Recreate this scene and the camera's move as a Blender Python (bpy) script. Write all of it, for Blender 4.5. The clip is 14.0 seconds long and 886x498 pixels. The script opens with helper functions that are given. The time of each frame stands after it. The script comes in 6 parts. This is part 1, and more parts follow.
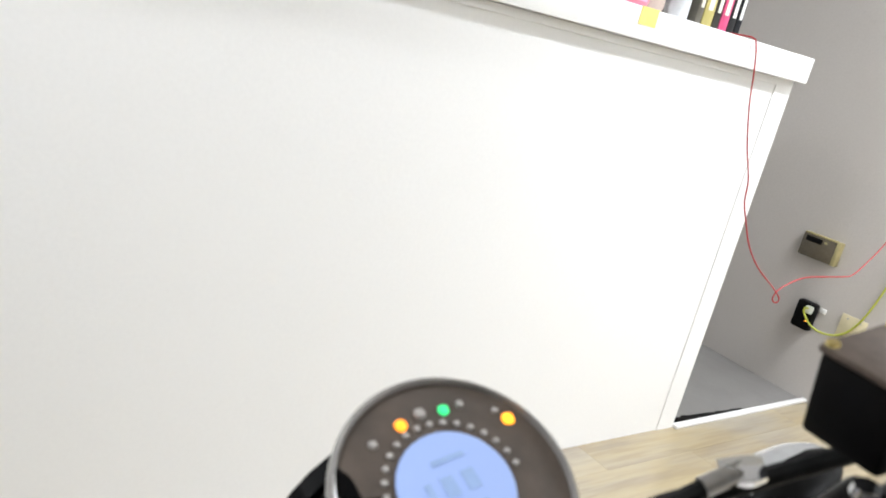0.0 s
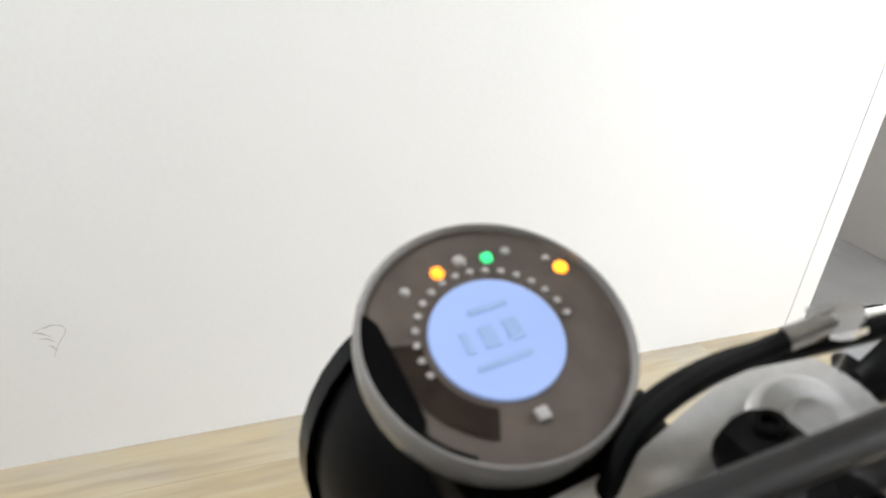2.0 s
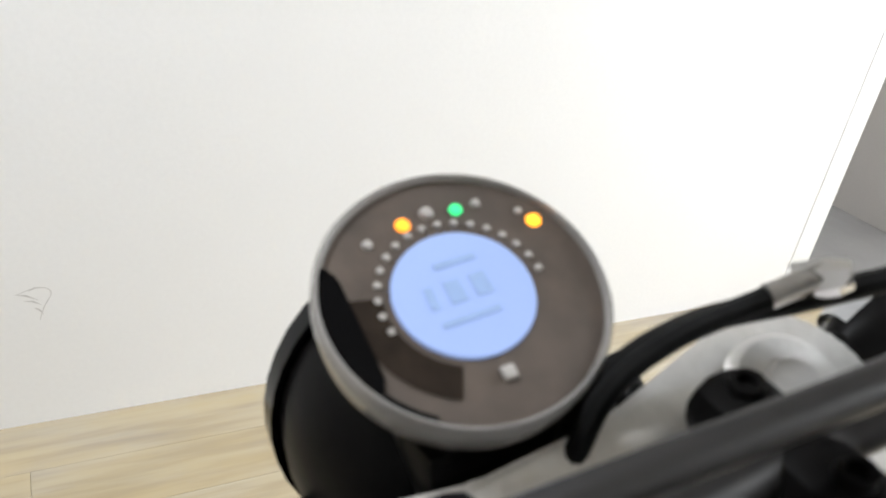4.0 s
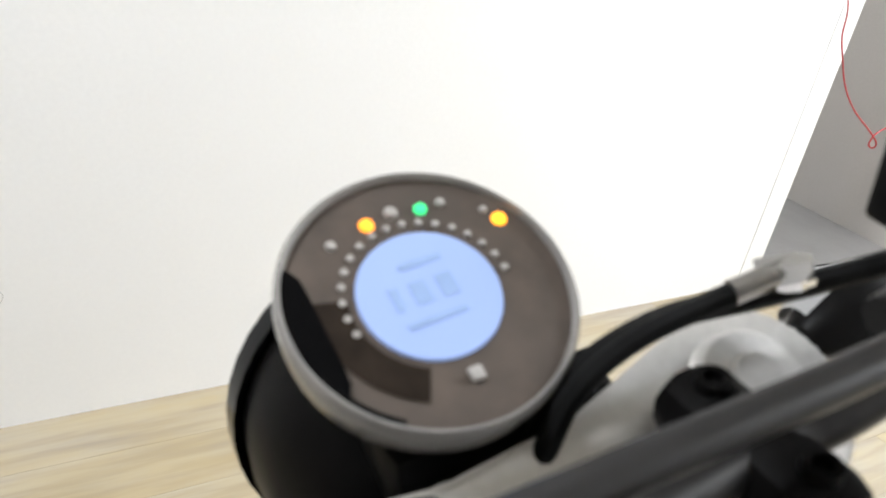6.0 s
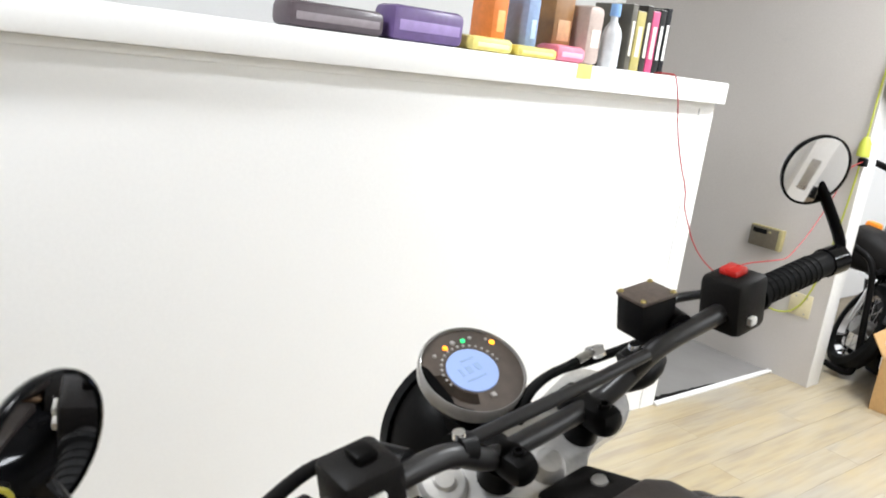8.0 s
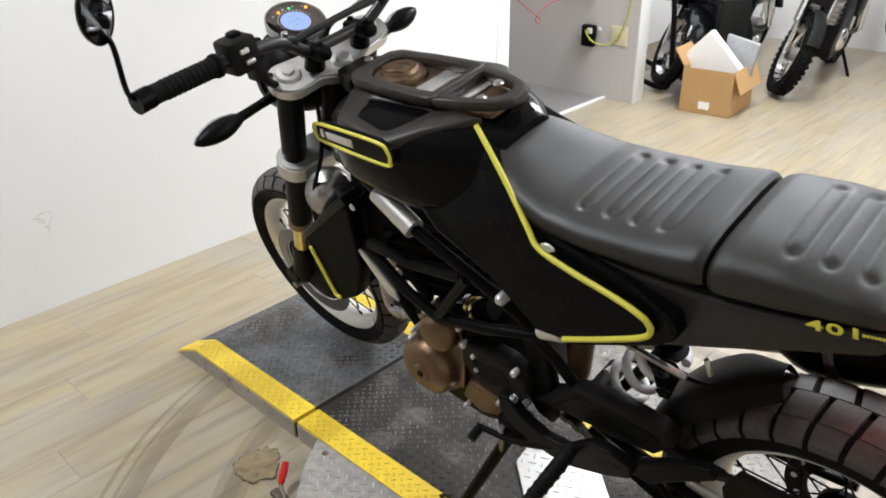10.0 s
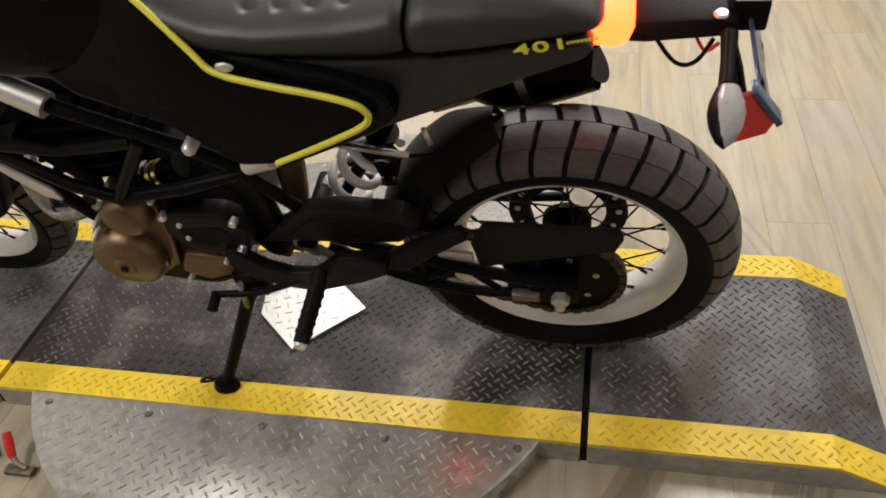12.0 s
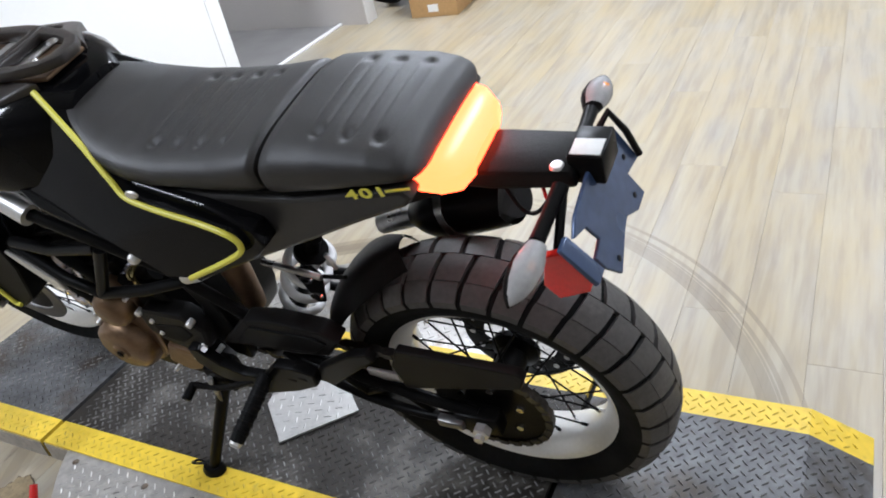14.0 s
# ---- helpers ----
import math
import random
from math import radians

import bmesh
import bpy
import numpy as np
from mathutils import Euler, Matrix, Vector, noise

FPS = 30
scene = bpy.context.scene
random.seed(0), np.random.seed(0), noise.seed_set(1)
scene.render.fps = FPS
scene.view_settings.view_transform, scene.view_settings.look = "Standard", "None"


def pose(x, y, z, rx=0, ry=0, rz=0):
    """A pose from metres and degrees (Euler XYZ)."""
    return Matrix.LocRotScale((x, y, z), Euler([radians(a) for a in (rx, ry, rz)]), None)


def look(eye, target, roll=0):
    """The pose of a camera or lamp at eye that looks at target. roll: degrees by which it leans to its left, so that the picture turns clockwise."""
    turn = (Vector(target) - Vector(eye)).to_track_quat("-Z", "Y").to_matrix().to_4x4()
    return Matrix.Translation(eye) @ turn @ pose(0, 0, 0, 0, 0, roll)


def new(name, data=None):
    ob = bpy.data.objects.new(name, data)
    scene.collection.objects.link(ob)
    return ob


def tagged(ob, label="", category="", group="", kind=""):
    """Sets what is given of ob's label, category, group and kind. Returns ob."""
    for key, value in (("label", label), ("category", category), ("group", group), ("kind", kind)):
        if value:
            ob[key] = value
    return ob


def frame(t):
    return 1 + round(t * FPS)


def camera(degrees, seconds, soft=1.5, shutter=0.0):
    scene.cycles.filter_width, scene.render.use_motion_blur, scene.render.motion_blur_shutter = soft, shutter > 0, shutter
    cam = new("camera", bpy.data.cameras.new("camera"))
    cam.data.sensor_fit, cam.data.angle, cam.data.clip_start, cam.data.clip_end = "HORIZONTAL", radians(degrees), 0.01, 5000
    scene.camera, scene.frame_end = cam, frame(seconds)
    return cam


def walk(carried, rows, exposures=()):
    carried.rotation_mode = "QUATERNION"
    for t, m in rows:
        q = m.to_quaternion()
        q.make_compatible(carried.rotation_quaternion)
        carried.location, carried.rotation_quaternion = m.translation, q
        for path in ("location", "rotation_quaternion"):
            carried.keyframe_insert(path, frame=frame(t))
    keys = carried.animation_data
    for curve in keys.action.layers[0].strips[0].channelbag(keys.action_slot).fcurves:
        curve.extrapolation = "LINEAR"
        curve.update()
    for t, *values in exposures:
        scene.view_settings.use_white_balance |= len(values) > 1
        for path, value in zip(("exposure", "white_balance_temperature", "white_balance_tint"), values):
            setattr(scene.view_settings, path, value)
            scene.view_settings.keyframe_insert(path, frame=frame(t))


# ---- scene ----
cam = camera(60.1, 14.0, soft=1.8)

PATH = [
    (0, (-0.891, -0.415, 1.296), (-2.393, 0.779, 0.733), 13.4),
    (0.5, (-0.902, -0.371, 1.271), (-2.474, 0.682, 0.623), 9.7),
    (1, (-0.895, -0.361, 1.281), (-2.483, 0.522, 0.444), 8.5),
    (1.5, (-0.888, -0.361, 1.265), (-2.478, 0.508, 0.42), 8.7),
    (2, (-0.89, -0.359, 1.258), (-2.454, 0.56, 0.415), 8.9),
    (2.5, (-0.893, -0.35, 1.257), (-2.393, 0.584, 0.32), 10.2),
    (3, (-0.893, -0.339, 1.252), (-2.43, 0.551, 0.331), 9.0),
    (5.5, (-0.9, -0.34, 1.244), (-2.377, 0.654, 0.333), 10.5),
    (6, (-0.9, -0.338, 1.245), (-2.371, 0.666, 0.334), 10.3),
    (6.5, (-0.904, -0.341, 1.264), (-2.38, 0.709, 0.415), 10.4),
    (7, (-0.882, -0.372, 1.282), (-2.313, 0.834, 0.578), 11.9),
    (7.2, (-0.832, -0.413, 1.32), (-2.405, 0.698, 0.781), 7.9),
    (9.3, (0.035, -1.148, 1.46), (-1.294, 0.24, 0.906), 4.5),
    (9.5, (0.108, -1.148, 1.426), (-1.197, 0.207, 0.746), 2.2),
    (10, (0.183, -1.139, 1.366), (-1.05, 0.154, 0.467), -1.0),
    (10.5, (0.207, -1.121, 1.32), (-0.941, 0.111, 0.24), -1.9),
    (11, (0.196, -1.105, 1.285), (-0.781, 0.181, 0.105), -4.2),
    (11.5, (0.099, -1.101, 1.286), (-0.551, 0.307, 0.023), -5.3),
    (12, (0.066, -1.111, 1.285), (-0.325, 0.358, -0.015), -6.9),
    (12.5, (0.095, -1.102, 1.277), (-0.056, 0.369, -0.07), -6.9),
    (13, (0.155, -1.083, 1.272), (0.139, 0.457, -0.004), -8.1),
    (13.5, (0.396, -1.087, 1.326), (-0.136, 0.524, 0.268), -6.8),
    (14, (0.509, -0.946, 1.294), (-0.389, 0.491, 0.233), -12.6),
]
# seconds, stops, kelvin, tint
EXPOSURE = [(0, 0.17, 6350, 11), (3.2, 0.2, 6350, 11), (5.5, 0.32, 6350, 11), (7.2, 0.34, 6350, 11), (9.3, 0.23, 6350, 11), (10, 0.18, 6300, 12),
            (10.5, 0.06, 6350, 12), (11, -0.05, 6750, 13), (12, -0.1, 7100, 14), (12.6, -0.08, 6900, 14), (13.3, 0.0, 6400, 14), (14, 0.1, 5850, 13)]
walk(cam, [(t, look(eye, target, roll)) for t, eye, target, roll in PATH], EXPOSURE)
cam.data.dof.use_dof, cam.data.dof.focus_distance, cam.data.dof.aperture_fstop = True, 1.7, 10.0

H = 0.0575          # height of the turntable's deck
LEAN = 12.5         # the motorcycle rests on its side stand
BIKE = Matrix.Translation((0.010, 0.048, H - 0.004)) @ Matrix.Rotation(radians(LEAN), 4, "X")
WALL = -2.40        # face of the counter in front of the motorcycle

# ---- light ----
world = bpy.data.worlds.new("world")
scene.world = world
world.use_nodes = True
world.node_tree.nodes["Background"].inputs[0].default_value = (0.9, 0.95, 1, 1)
world.node_tree.nodes["Background"].inputs[1].default_value = 0.2


def tube_lamp(x, y, watts, sx=0.25, sy=1.25):
    d = bpy.data.lights.new("ceiling_lamp", "AREA")
    d.shape, d.size, d.size_y, d.energy, d.color = "RECTANGLE", sx, sy, watts, (0.955, 0.985, 1.0)
    ob = new("ceiling_lamp", d)
    ob.matrix_world = pose(x, y, 2.86)


for lx, ly, lw in ((-1.9, -1.5, 66), (-1.15, 2.5, 90), (0.9, 1.6, 45)):
    tube_lamp(lx, ly, lw)
tube_lamp(-1.40, 4.25, 46, 1.9, 1.9)
tube_lamp(1.1, 4.4, 38, 1.5, 1.9)


# ---- materials ----
def ramp_noise(nt, coord, scale, detail, rough=0.55, stretch=None):
    n = nt.nodes.new("ShaderNodeTexNoise")
    n.inputs["Scale"].default_value, n.inputs["Detail"].default_value, n.inputs["Roughness"].default_value = scale, detail, rough
    if stretch:
        m = nt.nodes.new("ShaderNodeMapping")
        m.inputs["Scale"].default_value = stretch
        nt.links.new(coord, m.inputs["Vector"])
        coord = m.outputs["Vector"]
    nt.links.new(coord, n.inputs["Vector"])
    return n.outputs["Fac"]


def mix(nt, fac, a, b):
    m = nt.nodes.new("ShaderNodeMix")
    m.data_type = "RGBA"
    for socket, value in ((m.inputs[0], fac), (m.inputs[6], a), (m.inputs[7], b)):
        if isinstance(value, bpy.types.NodeSocket):
            nt.links.new(value, socket)
        elif isinstance(value, (tuple, list)):
            socket.default_value = (*value[:3], 1)
        else:
            socket.default_value = value
    return m.outputs[2]


def curve(nt, fac, lo, hi, a=0.0, b=1.0):
    r = nt.nodes.new("ShaderNodeMapRange")
    nt.links.new(fac, r.inputs[0])
    for i, v in enumerate((lo, hi, a, b)):
        r.inputs[i + 1].default_value = v
    return r.outputs[0]


def mat(name, color, rough=0.5, metal=0.0, vary=0.12, fine=60.0, coarse=4.0, bump=0.0, dirt=None, dirt_at=0.6, coat=0.0, stretch=None, spread=0.1, spec=0.07):
    """A surface with grain at a fine scale, blotches at a coarse one, and dirt of a colour of its own."""
    m = bpy.data.materials.new(name)
    m.use_nodes = True
    nt = m.node_tree
    b = nt.nodes["Principled BSDF"]
    co = nt.nodes.new("ShaderNodeTexCoord").outputs["Object"]
    f, c = ramp_noise(nt, co, fine, 4, stretch=stretch), ramp_noise(nt, co, coarse, 3)
    dark, light = [v * (1 - vary) for v in color], [min(1, v * (1 + vary)) for v in color]
    col = mix(nt, curve(nt, f, 0.3, 0.7), dark, light)
    col = mix(nt, curve(nt, c, 0.35, 0.65, 0, 0.5), col, [v * (1 - vary) for v in color])
    if dirt:
        d = ramp_noise(nt, co, coarse * 2.3, 6, 0.7)
        col = mix(nt, curve(nt, d, dirt_at, dirt_at + 0.14), col, dirt)
    nt.links.new(col, b.inputs["Base Color"])
    nt.links.new(curve(nt, c, 0.3, 0.7, max(0.02, rough - spread), min(1, rough + spread)), b.inputs["Roughness"])
    b.inputs["Metallic"].default_value = metal
    b.inputs["Coat Weight"].default_value = coat
    if max(color) < 0.06:
        b.inputs["Specular IOR Level"].default_value = spec
    if bump:
        n = nt.nodes.new("ShaderNodeBump")
        n.inputs["Strength"].default_value, n.inputs["Distance"].default_value = bump, 0.002
        nt.links.new(f, n.inputs["Height"])
        nt.links.new(n.outputs[0], b.inputs["Normal"])
    return m


def glow(name, color, strength):
    m = bpy.data.materials.new(name)
    m.use_nodes = True
    b = m.node_tree.nodes["Principled BSDF"]
    b.inputs["Base Color"].default_value = (*[v * 0.5 for v in color], 1)
    b.inputs["Emission Color"].default_value = (*color, 1)
    b.inputs["Emission Strength"].default_value = strength
    b.inputs["Roughness"].default_value = 0.3
    return m


def plank_material():
    m = bpy.data.materials.new("vinyl_plank")
    m.use_nodes = True
    nt = m.node_tree
    b = nt.nodes["Principled BSDF"]
    info = nt.nodes.new("ShaderNodeObjectInfo")
    geo = nt.nodes.new("ShaderNodeNewGeometry")
    add = nt.nodes.new("ShaderNodeVectorMath")
    add.operation = "MULTIPLY_ADD"
    add.inputs[1].default_value = (37, 53, 11)
    nt.links.new(info.outputs["Random"], add.inputs[0])
    nt.links.new(geo.outputs["Position"], add.inputs[2])
    co = add.outputs[0]
    grain = ramp_noise(nt, co, 9, 4, 0.55, (4.0, 0.30, 1))
    band = ramp_noise(nt, co, 3.2, 4, 0.6, (5.5, 0.5, 1))
    blot = ramp_noise(nt, co, 3.2, 4, 0.6, (3.2, 0.75, 1))
    grey = ramp_noise(nt, geo.outputs["Position"], 2.1, 3, 0.5, (1.3, 0.8, 1))
    tone = mix(nt, info.outputs["Random"], (0.317, 0.260, 0.163), (0.370, 0.326, 0.251))
    col = mix(nt, curve(nt, band, 0.34, 0.70, 0, 0.85), tone, (0.251, 0.216, 0.180))
    col = mix(nt, curve(nt, grain, 0.40, 0.70, 0, 0.62), col, (0.440, 0.387, 0.282))
    col = mix(nt, curve(nt, blot, 0.38, 0.72, 0, 0.75), col, (0.378, 0.295, 0.154))
    col = mix(nt, curve(nt, grey, 0.50, 0.66, 0, 0.45), col, (0.317, 0.304, 0.277))
    col = mix(nt, curve(nt, grain, 0.32, 0.50, 0.22, 0), col, (0.176, 0.132, 0.084))
    # scuffs swept by the turntable
    sep = nt.nodes.new("ShaderNodeVectorMath")
    sep.operation = "DISTANCE"
    sep.inputs[1].default_value = (-0.57, 0.04, 0)
    nt.links.new(geo.outputs["Position"], sep.inputs[0])
    patch = ramp_noise(nt, geo.outputs["Position"], 1.3, 2)
    for r0, w in ((1.030, 0.009), (1.050, 0.012), (1.067, 0.003), (1.080, 0.006), (1.112, 0.006), (0.790, 0.030), (0.812, 0.030)):
        ring = nt.nodes.new("ShaderNodeMath")
        ring.operation = "COMPARE"
        ring.inputs[1].default_value, ring.inputs[2].default_value = r0, w
        nt.links.new(sep.outputs["Value"], ring.inputs[0])
        k = nt.nodes.new("ShaderNodeMath")
        k.operation = "MULTIPLY"
        nt.links.new(ring.outputs[0], k.inputs[0])
        nt.links.new(curve(nt, patch, 0.34, 0.54, 0.08, 0.52), k.inputs[1])
        col = mix(nt, k.outputs[0], col, (0.132, 0.099, 0.063))
    nt.links.new(col, b.inputs["Base Color"])
    nt.links.new(curve(nt, grain, 0.3, 0.7, 0.30, 0.36), b.inputs["Roughness"])
    b.inputs["Specular IOR Level"].default_value = 0.75
    n = nt.nodes.new("ShaderNodeBump")
    n.inputs["Strength"].default_value, n.inputs["Distance"].default_value = 0.10, 0.002
    nt.links.new(grain, n.inputs["Height"])
    nt.links.new(n.outputs[0], b.inputs["Normal"])
    return m


WHITE = mat("white_paint", (0.82, 0.82, 0.815), 0.45, vary=0.015, fine=90, coarse=1.5, bump=0.06)
TRIM = mat("trim_paint", (0.78, 0.775, 0.76), 0.4, vary=0.03, fine=70, bump=0.05, dirt=(0.5, 0.47, 0.42), dirt_at=0.66)
GREY = mat("grey_paint", (0.50, 0.468, 0.44), 0.5, vary=0.04, fine=120, coarse=2, bump=0.1, dirt=(0.44, 0.418, 0.40), dirt_at=0.66)
GREYFLOOR = mat("grey_floor_paint", (0.21, 0.202, 0.195), 0.36, vary=0.04, fine=60, coarse=3, bump=0.03, dirt=(0.17, 0.162, 0.155), dirt_at=0.62)
CEILING = mat("ceiling_tile", (0.7, 0.7, 0.68), 0.8, vary=0.05)
SUBFLOOR = mat("subfloor", (0.22, 0.18, 0.13), 0.6)
PLANK = plank_material()
DECK = mat("grimy_tread_plate", (0.15, 0.138, 0.122), 0.62, 0.2, vary=0.40, fine=38, coarse=2.4, bump=0.15, dirt=(0.026, 0.021, 0.016), dirt_at=0.38, spread=0.12)
DARKDECK = mat("dark_tread_plate", (0.125, 0.126, 0.13), 0.56, 0.25, vary=0.4, fine=38, coarse=2.4, bump=0.15, dirt=(0.055, 0.042, 0.030), dirt_at=0.50, spread=0.15)
LUG = mat("worn_lug", (0.34, 0.335, 0.33), 0.42, 0.7, vary=0.6, fine=22, coarse=2.4, dirt=(0.06, 0.055, 0.05), dirt_at=0.48)
LUGDARK = mat("grimy_lug", (0.115, 0.112, 0.108), 0.42, 0.45, vary=0.5, fine=22, coarse=3, dirt=(0.27, 0.26, 0.25), dirt_at=0.53)
YELLOWLUG = mat("worn_yellow_lug", (0.70, 0.485, 0.035), 0.42, vary=0.22, fine=18, coarse=5, dirt=(0.30, 0.22, 0.07), dirt_at=0.60)
DISC = mat("grey_tread_plate", (0.44, 0.42, 0.395), 0.33, 0.65, vary=0.25, fine=50, coarse=5, bump=0.12, dirt=(0.26, 0.20, 0.15), dirt_at=0.57, spread=0.10)
DISCLUG = mat("bright_lug", (0.50, 0.48, 0.455), 0.34, 0.7, vary=0.25, fine=40, coarse=8)
YELLOW = mat("safety_yellow", (0.78, 0.545, 0.035), 0.45, vary=0.14, fine=34, coarse=6, bump=0.12, dirt=(0.36, 0.27, 0.08), dirt_at=0.60)
RUBBER = mat("rubber", (0.008, 0.008, 0.008), 0.62, vary=0.3, fine=80, coarse=8, bump=0.15, spread=0.15)
TREAD = mat("tyre_tread", (0.060, 0.056, 0.052), 0.5, spec=0.38, vary=0.25, fine=120, coarse=9, bump=0.3, dirt=(0.055, 0.052, 0.05), dirt_at=0.6)
GLOSS = mat("gloss_black", (0.004, 0.004, 0.0045), 0.10, vary=0.15, spread=0.02, spec=0.11)
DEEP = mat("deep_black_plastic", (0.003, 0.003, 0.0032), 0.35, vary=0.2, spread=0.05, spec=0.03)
SATIN = mat("satin_black", (0.005, 0.0047, 0.0047), 0.36, vary=0.2, fine=150, bump=0.05, spread=0.08, spec=0.07)
BRACE = mat("bar_black", (0.016, 0.015, 0.015), 0.4, vary=0.2, fine=150, spread=0.06, spec=0.4)
PLASTIC = mat("grained_plastic", (0.011, 0.010, 0.0095), 0.45, vary=0.25, fine=400, bump=0.25, spec=0.09)
RACKPL = mat("rack_plastic", (0.030, 0.0245, 0.0215), 0.36, vary=0.25, fine=300, coarse=7, bump=0.2, spec=0.45)
VINYL = mat("seat_vinyl", (0.0135, 0.012, 0.0114), 0.50, vary=0.2, fine=420, coarse=5, bump=0.3, spread=0.06, spec=0.62)
ALU = mat("cast_aluminium", (0.66, 0.645, 0.625), 0.42, 0.8, vary=0.08, fine=150, bump=0.08)
SILVER = mat("anodised_rim", (0.80, 0.79, 0.77), 0.32, 0.45, vary=0.06, fine=100)
BRONZE = mat("bronze_cover", (0.185, 0.119, 0.072), 0.42, 0.85, vary=0.15, fine=90, coarse=12, bump=0.08)
GOLD = mat("gold_tube", (0.62, 0.50, 0.20), 0.25, 0.95, vary=0.08)
STEEL = mat("steel", (0.42, 0.41, 0.40), 0.3, 0.95, vary=0.2, fine=90)
HEADER = mat("heat_blued_steel", (0.40, 0.36, 0.36), 0.25, 0.95, vary=0.2, coarse=14, dirt=(0.16, 0.22, 0.42), dirt_at=0.5)
SPRING = mat("white_spring", (0.86, 0.85, 0.84), 0.4, vary=0.05)
STRIPE = mat("stripe_yellow", (0.72, 0.66, 0.07), 0.4, vary=0.05)
CHAIN = mat("oily_chain", (0.07, 0.066, 0.06), 0.38, 0.8, vary=0.4, fine=120)
CHROME = mat("chrome", (0.85, 0.85, 0.87), 0.08, 1.0, vary=0.03)
MIRROR = mat("mirror_glass", (0.9, 0.9, 0.92), 0.015, 1.0, vary=0.01, spread=0.005)
ENGINE = mat("engine_black", (0.004, 0.0037, 0.0035), 0.42, 0.0, vary=0.3, fine=120, bump=0.15)
AMBER = mat("amber_plastic", (0.85, 0.27, 0.02), 0.3, vary=0.08)
REDPL = mat("red_plastic", (0.55, 0.02, 0.015), 0.25, vary=0.1)
BLUEPL = mat("blue_plate", (0.05, 0.08, 0.16), 0.25, 0.3, vary=0.15)
CARD = mat("cardboard", (0.44, 0.262, 0.105), 0.75, vary=0.1, fine=70, coarse=5, bump=0.1, dirt=(0.30, 0.18, 0.08), dirt_at=0.62)
LENSPALE = mat("pale_plug", (0.55, 0.57, 0.50), 0.4, vary=0.08)
FOAM = mat("white_foam", (0.78, 0.77, 0.74), 0.8, vary=0.05, fine=120, bump=0.2)


# ---- geometry helpers ----
def mesh(name, bm, material, parent=None, label="", smooth=40):
    me = bpy.data.meshes.new(name)
    bmesh.ops.recalc_face_normals(bm, faces=bm.faces)
    bm.to_mesh(me)
    bm.free()
    me.materials.append(material)
    if smooth:
        me.polygons.foreach_set("use_smooth", [True] * len(me.polygons))
        me.set_sharp_from_angle(angle=radians(smooth))
        for poly in me.polygons:
            if poly.loop_total > 4:
                poly.use_smooth = False
    ob = new(name, me)
    if parent:
        ob.parent = parent
    if label:
        ob["label"] = label
    return ob


part = mesh


def box(bm, x0, x1, y0, y1, z0, z1, bevel=0.0, m=None):
    mm = Matrix.Translation(((x0 + x1) / 2, (y0 + y1) / 2, (z0 + z1) / 2)) @ Matrix.Diagonal((x1 - x0, y1 - y0, z1 - z0, 1))
    g = bmesh.ops.create_cube(bm, size=1, matrix=(m @ mm) if m else mm)
    if bevel:
        edges = list({e for v in g["verts"] for e in v.link_edges})
        bmesh.ops.bevel(bm, geom=edges, offset=bevel, segments=2, affect="EDGES", profile=0.5)
    return bm


def prism(outline, y0, y1, bevel=0.003, warp=None, m=None, bm=None):
    """An outline in x and z, made solid from y0 to y1, its edges rounded."""
    own = bmesh.new()
    base = own.faces.new([own.verts.new((x, y0, z)) for x, z in outline])
    got = bmesh.ops.extrude_face_region(own, geom=[base])
    for v in got["geom"]:
        if isinstance(v, bmesh.types.BMVert):
            v.co.y = y1
    if bevel:
        bmesh.ops.bevel(own, geom=list(own.edges), offset=bevel, segments=2, affect="EDGES", profile=0.5)
    for v in own.verts:
        if warp:
            v.co = Vector(warp(v.co))
        if m:
            v.co = m @ v.co
    if bm is None:
        return own
    me = bpy.data.meshes.new("joined")
    own.to_mesh(me)
    own.free()
    bm.from_mesh(me)
    bpy.data.meshes.remove(me)
    return bm


def smooth_path(pts, steps=6, closed=False):
    """Points on a soft curve through the given ones."""
    pts = [Vector(p) for p in pts]
    n = len(pts)
    if n < 3:
        return pts
    out = []
    for i in range(n if closed else n - 1):
        a, b, c, d = (pts[(i + k) % n] if closed else pts[min(max(i + k, 0), n - 1)] for k in (-1, 0, 1, 2))
        for s in range(steps):
            t = s / steps
            out.append(0.5 * (2 * b + (c - a) * t + (2 * a - 5 * b + 4 * c - d) * t * t + (3 * b - a - 3 * c + d) * t ** 3))
    if not closed:
        out.append(pts[-1])
    return out


